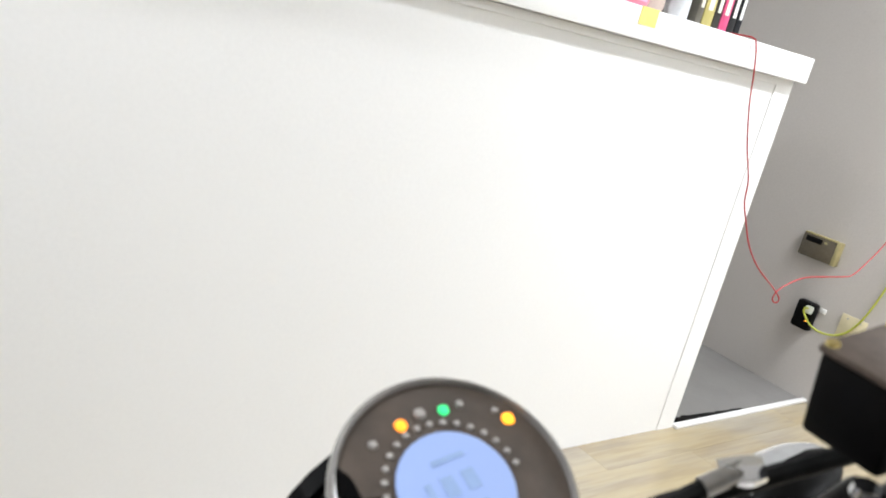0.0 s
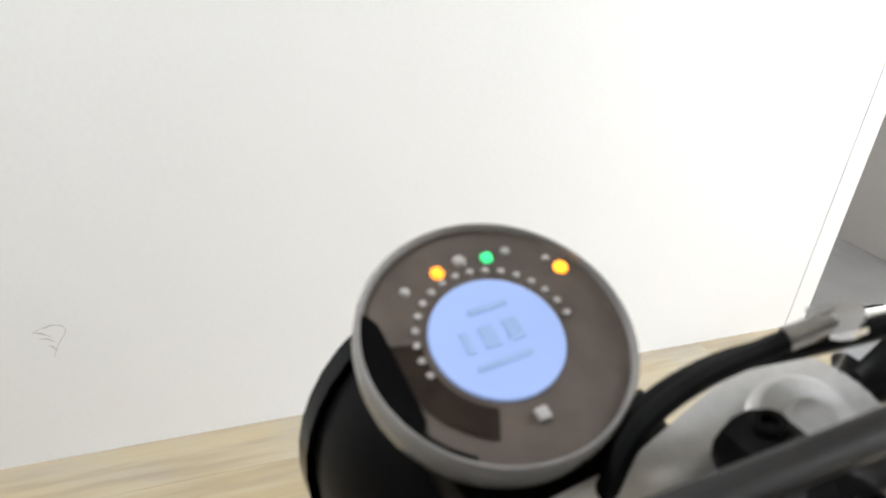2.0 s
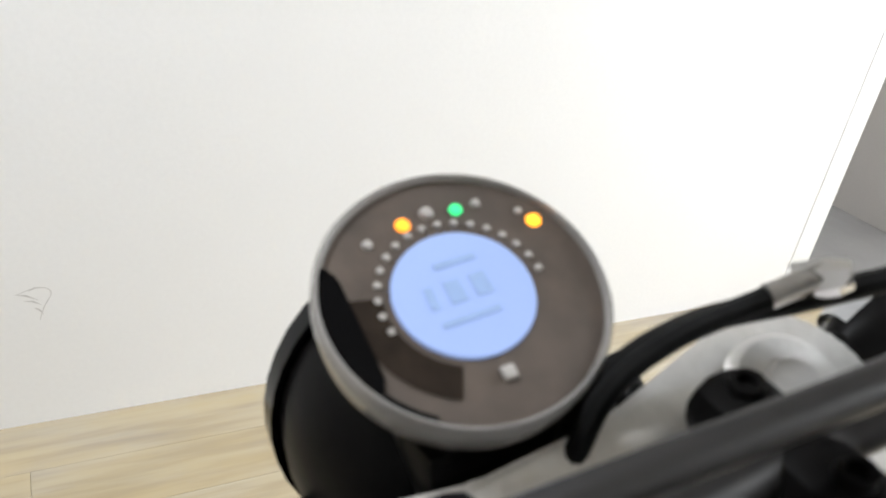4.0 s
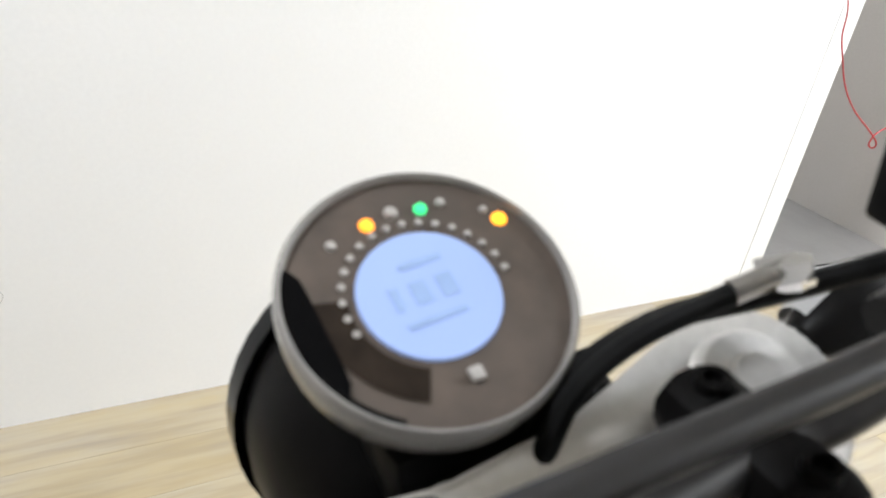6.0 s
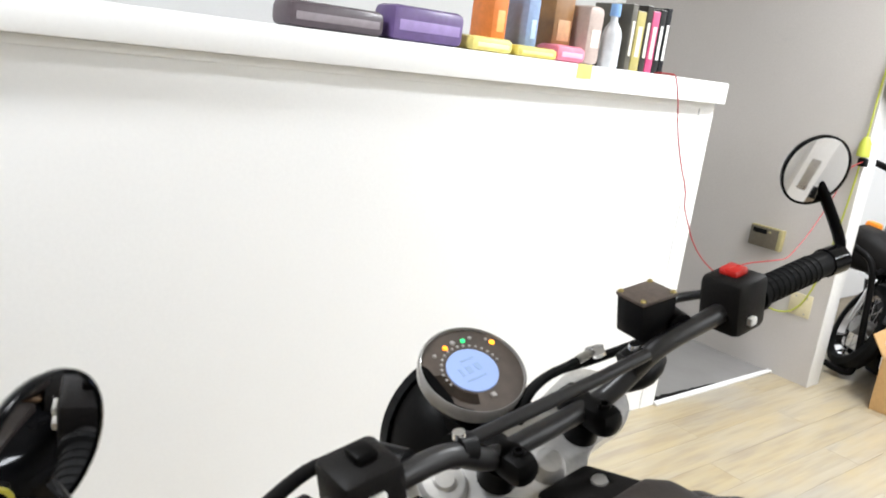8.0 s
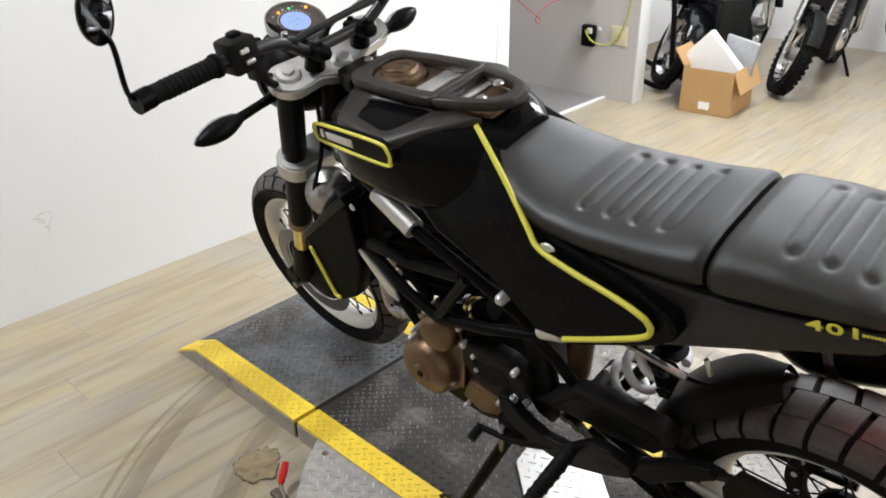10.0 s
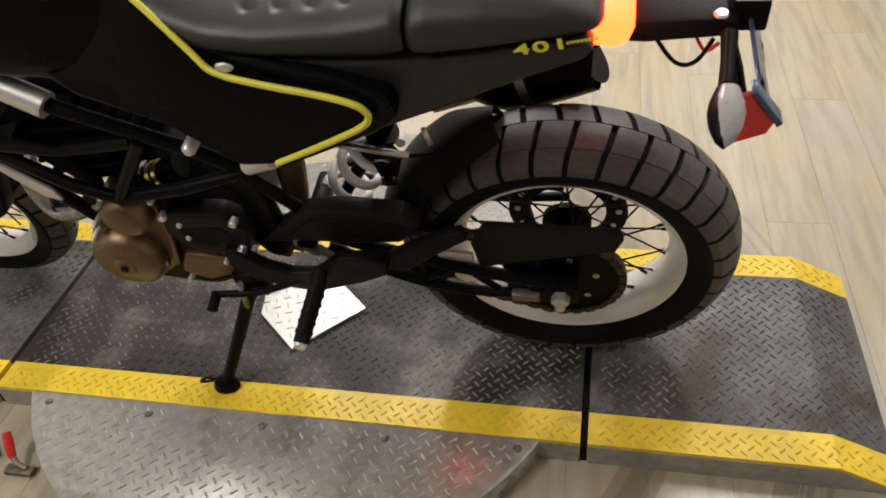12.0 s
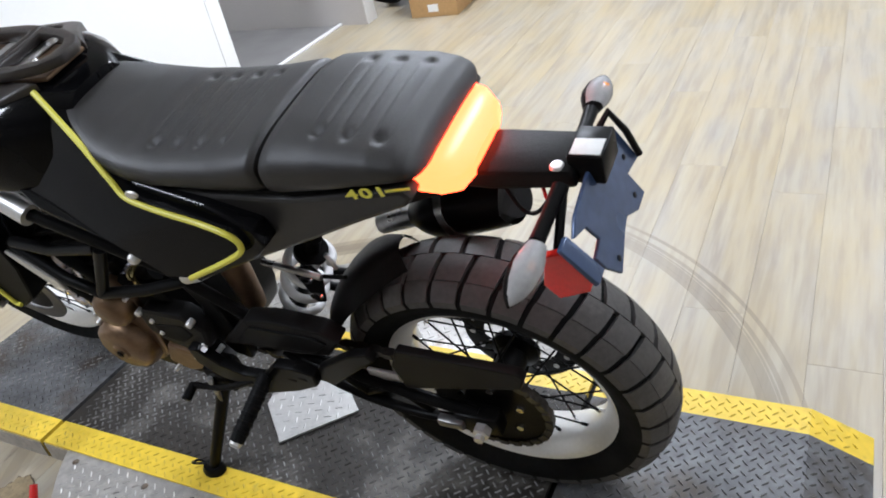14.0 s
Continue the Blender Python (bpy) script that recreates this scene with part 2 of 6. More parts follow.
def tube(bm, pts, r, n=10, closed=False, flat=1.0, up=None, m=None):
    """A round or flattened bar along a path; r may be a list."""
    pts = [Vector(p) for p in pts]
    k = len(pts)
    rs = r if isinstance(r, (list, tuple)) else [r] * k
    rings, ref = [], Vector(up) if up else None
    for i, p in enumerate(pts):
        a = pts[(i - 1) % k] if closed or i else pts[0]
        b = pts[(i + 1) % k] if closed or i < k - 1 else pts[-1]
        t = (b - a).normalized()
        if ref is None:
            ref = Vector((0, 0, 1)) if abs(t.z) < 0.9 else Vector((0, 1, 0))
        s = t.cross(ref).normalized()
        u = s.cross(t).normalized()
        if not up:
            ref = u
        rings.append([bm.verts.new((m @ q) if m else q) for q in (p + (s * math.cos(x) + u * math.sin(x) * flat) * rs[i] for x in (2 * math.pi * j / n for j in range(n)))])
    for i in range(k if closed else k - 1):
        A, B = rings[i], rings[(i + 1) % k]
        for j in range(n):
            bm.faces.new((A[j], A[(j + 1) % n], B[(j + 1) % n], B[j]))
    if not closed:
        bm.faces.new(rings[0])
        bm.faces.new(rings[-1])
    return bm


def lathe(bm, profile, m, n=40, close=False):
    """A profile of (radius, height) turned round the local z axis, then set by m."""
    rings = []
    for r, h in profile:
        if r < 1e-6:
            rings.append([bm.verts.new(m @ Vector((0, 0, h)))])
        else:
            rings.append([bm.verts.new(m @ Vector((r * math.cos(2 * math.pi * j / n), r * math.sin(2 * math.pi * j / n), h))) for j in range(n)])
    pairs = list(zip(rings, rings[1:])) + ([(rings[-1], rings[0])] if close else [])
    for A, B in pairs:
        for j in range(n):
            q = [A[j % len(A)], A[(j + 1) % len(A)], B[(j + 1) % len(B)], B[j % len(B)]]
            q = list(dict.fromkeys(q))
            if len(q) > 2:
                bm.faces.new(q)
    return bm


def loft(stations, n=32, p=0.6):
    """Rounded cross-sections (x, half width, low z, high z) joined along x."""
    bm = bmesh.new()
    rings = []
    for x, w, lo, hi in stations:
        c, h = (lo + hi) / 2, (hi - lo) / 2
        ring = []
        for j in range(n):
            a = 2 * math.pi * j / n
            ca, sa = math.cos(a), math.sin(a)
            ring.append(bm.verts.new((x, w * math.copysign(abs(ca) ** p, ca), c + h * math.copysign(abs(sa) ** p, sa))))
        rings.append(ring)
    for A, B in zip(rings, rings[1:]):
        for j in range(n):
            bm.faces.new((A[j], A[(j + 1) % n], B[(j + 1) % n], B[j]))
    bm.faces.new(rings[0])
    bm.faces.new(rings[-1])
    return bm


def along(a, b):
    """The pose that lays the local z axis from a to b."""
    a, b = Vector(a), Vector(b)
    return Matrix.Translation(a) @ (b - a).to_track_quat("Z", "Y").to_matrix().to_4x4()


SIDE = Matrix.Rotation(radians(90), 4, "X")      # turns local z to -y: an axle's line


def at(x, y, z):
    return Matrix.Translation((x, y, z)) @ SIDE


def thing(name, label, category, m=None, group=""):
    ob = new(name)
    if m:
        ob.matrix_world = m
    return tagged(ob, label, category, group)


# ---- the room ----
def wall(name, label, material, *b):
    return tagged(mesh(name, box(bmesh.new(), *b), material, smooth=0), label, "wall", kind="structure")


tagged(mesh("ceiling", box(bmesh.new(), -3.8, 3.6, -6.2, 6.4, 2.95, 3.05), CEILING, smooth=0), "plain off-white ceiling over the workshop", "ceiling", kind="structure")
wall("wall_west", "plain white wall behind the counter", WHITE, -3.9, -3.8, -6.2, 6.4, 0, 2.95)
wall("wall_south", "plain dull wall far behind the camera", GREY, -3.8, 3.6, -6.3, -6.2, 0, 2.95)
wall("wall_north", "white back wall behind the parked motorcycles", WHITE, -3.8, 3.6, 5.6, 5.7, 0, 2.95)
wall("wall_alcove", "white side wall beside the parked scooter", WHITE, -3.1, -3.0, 3.3, 5.6, 0, 2.95)
wall("wall_east", "white wall beside the doorway", WHITE, 1.48, 1.6, -6.2, 0.86, 0, 2.95)
wall("wall_east_far", "white wall past the doorway", WHITE, 3.5, 3.6, 2.2, 5.6, 0, 2.95)
wall("wall_east_turn", "white wall turning off past the doorway", WHITE, 1.6, 3.5, 2.2, 2.3, 0, 2.95)
wall("wall_lintel", "white wall over the doorway", WHITE, 1.48, 1.6, 0.86, 2.3, 2.1, 2.95)
GY = 3.085          # face of the grey wall at the end of the passage behind the counter
wall("wall_grey", "grey painted wall at the end of the passage behind the counter", GREY, -3.8, -2.188, GY, GY + 0.115, 0, 2.95)
bm = box(bmesh.new(), -2.1878, -2.183, GY - 0.001, GY + 0.116, 0, 2.95, 0.001)
tagged(mesh("trim_wall_end", bm, TRIM), "white end face of the grey wall", "trim", kind="structure")
bm = box(bmesh.new(), -3.8, -2.403, -3.2, GY, -0.005, 0.0)
tagged(mesh("floor_passage", bm, GREYFLOOR, smooth=0), "grey painted floor of the passage behind the counter", "floor", kind="structure")

# counter with its overhanging cap
wall("wall_counter", "smooth white counter front, overexposed and clean", WHITE, WALL - 0.16, WALL, -3.2, 2.005, 0, 1.359)
bm = box(bmesh.new(), WALL - 0.16, WALL + 0.004, 2.0055, 2.102, 0, 1.3595)
tagged(mesh("trim_corner", bm, WHITE, smooth=0), "white corner post on the counter's end", "trim", kind="structure")
bm = box(bmesh.new(), WALL - 0.42, WALL + 0.047, -3.2, 2.108, 1.360, 1.444, 0.004)
tagged(mesh("counter_cap", bm, WHITE), "thick white cap on top of the counter", "counter cap", kind="structure")
bm = box(bmesh.new(), WALL + 0.001, WALL + 0.008, -3.2, 2.004, 1.336, 1.358, 0.002)
tagged(mesh("trim_cap", bm, WHITE), "thin white moulding under the counter's cap", "trim", kind="structure")
bm = box(bmesh.new(), -2.402, -2.376, 2.103, GY - 0.002, 0, 0.016, 0.004)
tagged(mesh("trim_threshold", bm, TRIM), "low white strip where the plank floor ends at the passage", "trim", kind="structure")
bm = bmesh.new()
ragged = [(-2.404, 2.07 + 0.0275 * k) for k in range(21)] + [(-2.404 - 0.052 * (1 - 0.55 * k / 20) * (1 + 0.35 * noise.noise((k * 0.9, 0, 3))), 2.07 + 0.0275 * k) for k in reversed(range(21))]
bm.faces.new([bm.verts.new((x, y, 0.0015)) for x, y in ragged])
tagged(mesh("floor_glue", bm, ENGINE, smooth=0), "dark glue left on the grey floor along the white strip", "glue", kind="structure")

# doorway on the east side
door = tagged(mesh("door_1", box(bmesh.new(), 1.556, 1.596, 0.955, 2.195, 0.03, 2.06, 0.003), TRIM), "light grey door with a black sweep", "door", kind="structure")
part("door_sweep", box(bmesh.new(), 1.536, 1.566, 0.955, 2.195, 0.006, 0.06, 0.003), RUBBER, door, "black rubber door sweep")
tagged(mesh("trim_door", box(bmesh.new(), 1.404, 1.62, 0.860, 0.950, 0, 2.09, 0.004), TRIM), "white door jamb with a dark strike plate", "trim", kind="structure")
tagged(mesh("strike_plate", box(bmesh.new(), 1.402, 1.41, 0.885, 0.925, 0.10, 0.26, 0.002), STEEL), "dark metal plate on the door jamb", "plate", kind="structure")

floor = tagged(mesh("floor", box(bmesh.new(), -3.8, 3.6, -6.2, 6.4, -0.1, -0.006), SUBFLOOR, smooth=0), "tan and grey wood-look vinyl plank floor", "floor", kind="structure")

# ---- the turntable ----
X0, X1, Y0, Y1 = -1.83, 0.622, -0.253, 0.312      # the deck's plan
SEAMS = (-1.213, 0.062)
YW = 0.074
turntable = thing("motorcycle_turntable", "steel tread-plate turntable ramp with yellow edges on a round plate", "turntable")


def deck_height(x):
    """The deck slopes down to the floor at both ends."""
    return min(H, 0.004 + (x - X0) / 0.125 * H, 0.004 + (X1 - x) / 0.125 * H)


def strip(x0, x1, y0, y1, lift=0.0, under=True):
    bm = bmesh.new()
    xs = sorted({x0, x1} | {x for x in (X0 + 0.1163, X1 - 0.1163) if x0 < x < x1})
    rows = [[bm.verts.new((x, y, deck_height(x) + lift)) for y in (y0, y1)] + [bm.verts.new((x, y, 0.0)) for y in (y1, y0)] for x in xs]
    for A, B in zip(rows, rows[1:]):
        for j in range(4):
            bm.faces.new((A[j], A[(j + 1) % 4], B[(j + 1) % 4], B[j]))
    bm.faces.new(rows[0])
    bm.faces.new(rows[-1])
    return bm


GAP = 0.007
for x0, x1 in ((X0, SEAMS[0] - GAP), (SEAMS[0] + GAP, SEAMS[1] - GAP), (SEAMS[1] + GAP, X1)):
    part("deck_plate", strip(x0, x1, Y0 + YW, Y1 - YW), DECK if x0 == SEAMS[0] + GAP else DARKDECK, turntable, "grimy grey tread plate" if x0 == SEAMS[0] + GAP else "dark worn tread plate", 0)
    for a in (Y0 + 0.002, Y1 - YW):
        part("edge_strip", strip(x0, x1, a, a + YW - 0.002), YELLOW, turntable, "yellow painted edge strip", 0)
    bm = strip(x0 + 0.001, x1 - 0.001, Y0 - 0.001, Y0 + 0.0035, -0.006)
    part("side_plate", bm, DISC, turntable, "bare steel side plate", 0)
for s in SEAMS:
    part("seam", box(bmesh.new(), s - GAP - 0.002, s + GAP + 0.002, Y0 + 0.004, Y1 - 0.004, 0, H - 0.012), RUBBER, turntable, "black gap between plates", 0)
bm = lathe(bmesh.new(), [(0, H - 0.003), (0.617, H - 0.003), (0.622, H - 0.007), (0.622, 0.004), (0, 0.004)], Matrix.Translation((-0.57, 0.04, 0)), 96)
part("round_plate", bm, DISC, turntable, "round bare steel tread plate")


def lugs(inside, lift, size, pitch, turned=radians(45)):
    """Raised bars in alternate directions, as on rolled tread plate."""
    bm = bmesh.new()
    half, wide, high = size
    ca, sa = math.cos(turned), math.sin(turned)
    for i in range(-100, 100):
        for j in range(-80, 80):
            u, v = i * pitch, j * pitch
            x, y = -0.57 + u * ca - v * sa, 0.04 + u * sa + v * ca
            z = inside(x, y)
            if z is None:
                continue
            a = turned + radians(90 if (i + j) % 2 else 0)
            d, n = Vector((math.cos(a), math.sin(a), 0)), Vector((-math.sin(a), math.cos(a), 0))
            c = Vector((x, y, z + lift))
            slope = (inside(x + 0.01, y) or z) - z
            low = [bm.verts.new(c + d * p * half + n * q * wide + Vector((0, 0, slope * d.x * p * half * 100 - 0.0006))) for p, q in ((-1, 0), (-0.5, -1), (0.5, -1), (1, 0), (0.5, 1), (-0.5, 1))]
            top = [bm.verts.new(c + d * p * half + Vector((0, 0, high + slope * d.x * p * half * 100))) for p in (-0.55, 0.55)]
            for f in ((0, 1, 6), (1, 2, 7, 6), (2, 3, 7), (3, 4, 7), (4, 5, 6, 7), (5, 0, 6)):
                bm.faces.new([(low + top)[k] for k in f])
    return bm


def in_deck(x, y):
    ok = X0 + 0.02 < x < X1 - 0.02 and Y0 + YW + 0.006 < y < Y1 - YW - 0.006 and min(abs(x - s) for s in SEAMS) > 0.02
    return deck_height(x) if ok else None


def in_edge(x, y):
    ok = X0 + 0.03 < x < X1 - 0.03 and (Y0 + 0.012 < y < Y0 + YW - 0.012 or Y1 - YW + 0.012 < y < Y1 - 0.012) and min(abs(x - s) for s in SEAMS) > 0.02
    return deck_height(x) if ok else None


def in_disc(x, y):
    return H - 0.003 if math.hypot(x + 0.57, y - 0.04) < 0.60 and (y < Y0 - 0.012 or y > Y1 + 0.012) else None


LUGSIZE = (0.0098, 0.0027, 0.0024)
tagged(part("tread_lug", lugs(lambda x, y: in_deck(x, y) if SEAMS[0] < x < SEAMS[1] else None, 0, LUGSIZE, 0.0188), LUG, turntable, "worn raised lugs"), kind="stuff")
tagged(part("tread_lug", lugs(lambda x, y: in_deck(x, y) if x < SEAMS[0] or x > SEAMS[1] else None, 0, LUGSIZE, 0.0188), LUGDARK, turntable, "dark raised lugs"), kind="stuff")
tagged(part("edge_lug", lugs(in_edge, 0, (0.0098, 0.0027, 0.0019), 0.0188), YELLOWLUG, turntable, "painted raised lugs"), kind="stuff")
tagged(part("plate_lug", lugs(in_disc, 0, (0.0118, 0.0031, 0.0020), 0.0222, radians(41)), DISCLUG, turntable, "shiny raised lugs"), kind="stuff")
GRIMY = mat("grimy_steel", (0.16, 0.135, 0.105), 0.5, 0.6, vary=0.4, fine=60, coarse=20, dirt=(0.09, 0.05, 0.025), dirt_at=0.5)
for x, y in ((-0.822, -0.281), (-0.57, -0.283), (-0.316, -0.282), (-0.06, -0.275), (-1.06, -0.275), (-0.73, -0.50), (-0.40, -0.50)):
    part("bolt", lathe(bmesh.new(), [(0, 0.006), (0.006, 0.005), (0.009, 0.002), (0.010, -0.001)], Matrix.Translation((x, y, H - 0.005)), 12), GRIMY, turntable, "dull flush bolt")

# white tread-plate offcut lying on the deck under the motorcycle
chock = thing("plate_offcut", "bright aluminium tread-plate offcut lying on the deck", "metal plate")
bm = prism([(-0.573, -0.087), (-0.440, 0.052), (-0.525, 0.132), (-0.70, 0.115), (-0.682, 0.012)], 0, 0.006, 0.001)
for v in bm.verts:
    v.co = Vector((v.co.x, v.co.z, H + 0.002 + v.co.y))
PLATE = mat("bright_aluminium", (0.60, 0.59, 0.575), 0.34, 0.7, vary=0.14, fine=60)
part("plate", bm, PLATE, chock)


def in_plate(x, y):
    return H + 0.008 if y < 0.10 and y > -0.9 * (x + 0.573) - 0.07 and y > 1.045 * (x + 0.573) - 0.075 and y < -0.94 * (x + 0.44) + 0.04 else None


tagged(part("lug", lugs(in_plate, 0, (0.012, 0.0028, 0.0015), 0.025, 0.4), PLATE, chock), kind="stuff")

# locking lever beside the round plate
lever = thing("lock_lever", "small steel turntable lock with a red grip on the floor", "lever")
part("bracket", box(bmesh.new(), -1.095, -1.030, -0.425, -0.402, 0.0, 0.013, 0.004), GRIMY, lever, "rusty steel bracket")
part("arm", tube(bmesh.new(), [(-1.045, -0.413, 0.012), (-1.065, -0.408, 0.020), (-1.080, -0.398, 0.032)], 0.006), GRIMY, lever)
part("grip", tube(bmesh.new(), [(-1.078, -0.400, 0.030), (-1.088, -0.383, 0.048), (-1.098, -0.366, 0.064)], [0.008, 0.010, 0.0085], 12), REDPL, lever, "red plastic grip")

# worn patches where the vinyl has torn
TORN = mat("torn_vinyl", (0.27, 0.205, 0.115), 0.85, vary=0.25, fine=60, coarse=14, bump=0.5, dirt=(0.13, 0.095, 0.055), dirt_at=0.54)
TORNRIM = mat("torn_rim", (0.11, 0.08, 0.05), 0.8, vary=0.4, fine=40)
for cx, cy, sx, sy, seed in ((-1.20, -0.385, 0.062, 0.050, 1.0), (-0.995, -0.565, 0.075, 0.042, 4.0), (-0.90, -0.62, 0.035, 0.030, 8.0)):
    for grow, lift, material, nm in ((1.0, 0.0030, TORN, "floor_patch"), (1.04, 0.0022, TORNRIM, "floor_patch_edge")):
        bm = bmesh.new()
        ring = []
        for k in range(72):
            a = 2 * math.pi * k / 72
            r = (1 + 0.42 * noise.noise((1.5 * math.cos(a) + seed, 1.5 * math.sin(a), seed)) + 0.16 * noise.noise((5 * math.cos(a), 5 * math.sin(a), seed))) * (grow + (0.10 * noise.noise((6 * math.cos(a), 9 * math.sin(a), seed)) if grow > 1 else 0))
            u, v = sx * r * math.cos(a), sy * r * math.sin(a)
            ring.append(bm.verts.new((cx + u * 0.8 - v * 0.6, cy + u * 0.45 + v * 0.9, lift)))
        bm.faces.new(ring)
        tagged(mesh(nm, bm, material, smooth=0), "torn patch in the vinyl floor beside the turntable", "floor damage", kind="structure")

# brown board laid inside the doorway
BOARD = mat("brown_board", (0.20, 0.145, 0.09), 0.5, vary=0.3, fine=14, coarse=3, stretch=(6, 0.6, 1), dirt=(0.12, 0.085, 0.05), dirt_at=0.58)
tagged(mesh("door_board", box(bmesh.new(), 1.265, 1.530, 0.945, 2.25, 0.0, 0.010, 0.003), BOARD), "brown wood-look board lying inside the doorway", "threshold board")

# ---- the motorcycle ----
bike = thing("motorcycle", "black scrambler motorcycle with yellow pinstripes on its side stand", "motorcycle", BIKE)
RW, FW = Vector((0, 0, 0.310)), Vector((-1.380, 0, 0.296))
STEM, RAKE = Vector((-1.045, 0, 0.98)), Vector((0.39, 0, 0.92)).normalized()
# the fork stands a little off the frame's plane
STEER = Matrix.Translation(STEM) @ Matrix.Rotation(radians(5.2), 4, "X") @ Matrix.Rotation(radians(1.7), 4, "Y") @ Matrix.Rotation(radians(-1), 4, RAKE) @ Matrix.Translation(-STEM)


def P(name, bm, material, label="", parent=None, steer=False, smooth=40):
    if steer:
        bm.transform(STEER if steer is True else steer)
    return part(name, bm, material, parent or bike, label, smooth)


def both(name, make, material, label="", steer=False, parent=None):
    """A part and its mirror image on the other side."""
    for s in (1, -1):
        bm = make()
        if s < 0:
            bm.transform(Matrix.Scale(-1, 4, (0, 1, 0)))
        P(name, bm, material, label, parent, steer)


# wheels
def section(R, W, rim):
    return [(rim - 0.004, W * 0.66), (rim + 0.012, W * 0.86), (rim + 0.035, W), (R - 0.032, W * 0.97), (R - 0.016, W * 0.80), (R - 0.006, W * 0.5), (R, 0)]


def profile_radius(R, W, y):
    a = min(1.0, abs(y) / W)
    return R - 0.036 * a ** 2.6


def tyre_mesh(c, R, W, rim):
    half = section(R - 0.007, W, rim)
    prof = [(r, -y) for r, y in half] + [(r, y) for r, y in reversed(half[:-1])]
    return lathe(bmesh.new(), prof, at(*c), 72)


def tread_mesh(c, R, W, count, rows, skew):
    bm = bmesh.new()
    step = 2 * math.pi / count
    for i in range(count):
        for y0, y1, shift in rows:
            a0, a1 = (i + shift) * step, (i + shift + 0.82) * step
            grid = []
            for u in range(4):
                line = []
                for v in range(4):
                    y = y0 + (y1 - y0) * v / 3
                    a = a0 + (a1 - a0) * u / 3 + skew * abs(y) / W * step
                    edge = u in (0, 3) or v in (0, 3)
                    r = profile_radius(R, W, y)
                    line.append((bm.verts.new((c[0] + r * math.cos(a), c[1] + y, c[2] + r * math.sin(a))), (r, a, y) if edge else None))
                grid.append(line)
            for u in range(3):
                for v in range(3):
                    bm.faces.new((grid[u][v][0], grid[u + 1][v][0], grid[u + 1][v + 1][0], grid[u][v + 1][0]))
            rim_ids = [(u, 0) for u in range(4)] + [(3, v) for v in range(1, 4)] + [(u, 3) for u in (2, 1, 0)] + [(0, 2), (0, 1)]
            low = []
            for u, v in rim_ids:
                r, a, y = grid[u][v][1]
                low.append(bm.verts.new((c[0] + (r - 0.014) * math.cos(a), c[1] + y, c[2] + (r - 0.014) * math.sin(a))))
            for k in range(len(rim_ids)):
                k2 = (k + 1) % len(rim_ids)
                bm.faces.new((grid[rim_ids[k][0]][rim_ids[k][1]][0], grid[rim_ids[k2][0]][rim_ids[k2][1]][0], low[k2], low[k]))
    return bm


def wheel(name, c, R, W, rim, count, rows, steer, label):
    hub = P(name, lathe(bmesh.new(), [(0, -0.06), (0.02, -0.06), (0.046, -0.052), (0.046, -0.04), (0.028, -0.03), (0.028, 0.03), (0.046, 0.04), (0.046, 0.052), (0.02, 0.06), (0, 0.06)], at(*c), 32), ENGINE, label, None, steer)
    P("tyre", tyre_mesh(c, R, W, rim), RUBBER, "black rubber tyre", hub, steer, 60)
    P("tread", tread_mesh(c, R, W, count, rows, 0.25), TREAD, "chunky transverse tread blocks", hub, steer, 30)
    b = W * 0.70
    prof = [(rim, -b - 0.002), (rim + 0.003, -b), (rim - 0.002, -b + 0.008), (rim - 0.014, -b * 0.55), (rim - 0.022, -b * 0.3), (rim - 0.022, b * 0.3), (rim - 0.014, b * 0.55), (rim - 0.002, b - 0.008), (rim + 0.003, b), (rim, b + 0.002), (rim - 0.010, b - 0.004), (rim - 0.022, b * 0.5), (rim - 0.028, b * 0.3), (rim - 0.028, -b * 0.3), (rim - 0.022, -b * 0.5), (rim - 0.010, -b + 0.004)]
    P("rim", lathe(bmesh.new(), prof, at(*c), 96, True), SILVER, "silver anodised rim", hub, steer)
    for k in range(32):
        side = 1 if k % 2 else -1
        a = 2 * math.pi * k / 32
        b2 = a + radians(34) * (1 if k // 2 % 2 else -1)
        p = Vector(c) + Vector((0.044 * math.cos(b2), side * 0.045, 0.044 * math.sin(b2)))
        q = Vector(c) + Vector(((rim - 0.027) * math.cos(a), side * 0.008, (rim - 0.027) * math.sin(a)))
        P("spoke", tube(bmesh.new(), [p, q], 0.0019, 6), ENGINE, "", hub, steer)
        P("nipple", tube(bmesh.new(), [q - (q - p).normalized() * 0.014, q], 0.0034, 6), CHROME if k % 3 == 0 else ENGINE, "", hub, steer)
    return hub


REARROWS = ((-0.073, -0.0485, 0.03), (-0.0472, -0.001, 0.0), (0.001, 0.0472, 0.45), (0.0485, 0.073, 0.48))
FRONTROWS = ((-0.050, -0.030, 0.0), (-0.027, -0.002, 0.25), (0.002, 0.027, 0.5), (0.030, 0.050, 0.75))
rear = wheel("rear_wheel", RW, 0.305, 0.074, 0.213, 33, REARROWS, False, "rear spoked wheel hub")
front = wheel("front_wheel", FW, 0.299, 0.054, 0.226, 32, FRONTROWS, True, "front spoked wheel hub")


DULL = mat("dull_steel", (0.20, 0.195, 0.19), 0.4, 0.8, vary=0.15)


def rotor(c, r0, r1, t, holes, y):
    bm = lathe(bmesh.new(), [(r0, -t), (r1, -t), (r1, t), (r0, t)], at(c[0], y, c[2]), 64, True)
    return bm


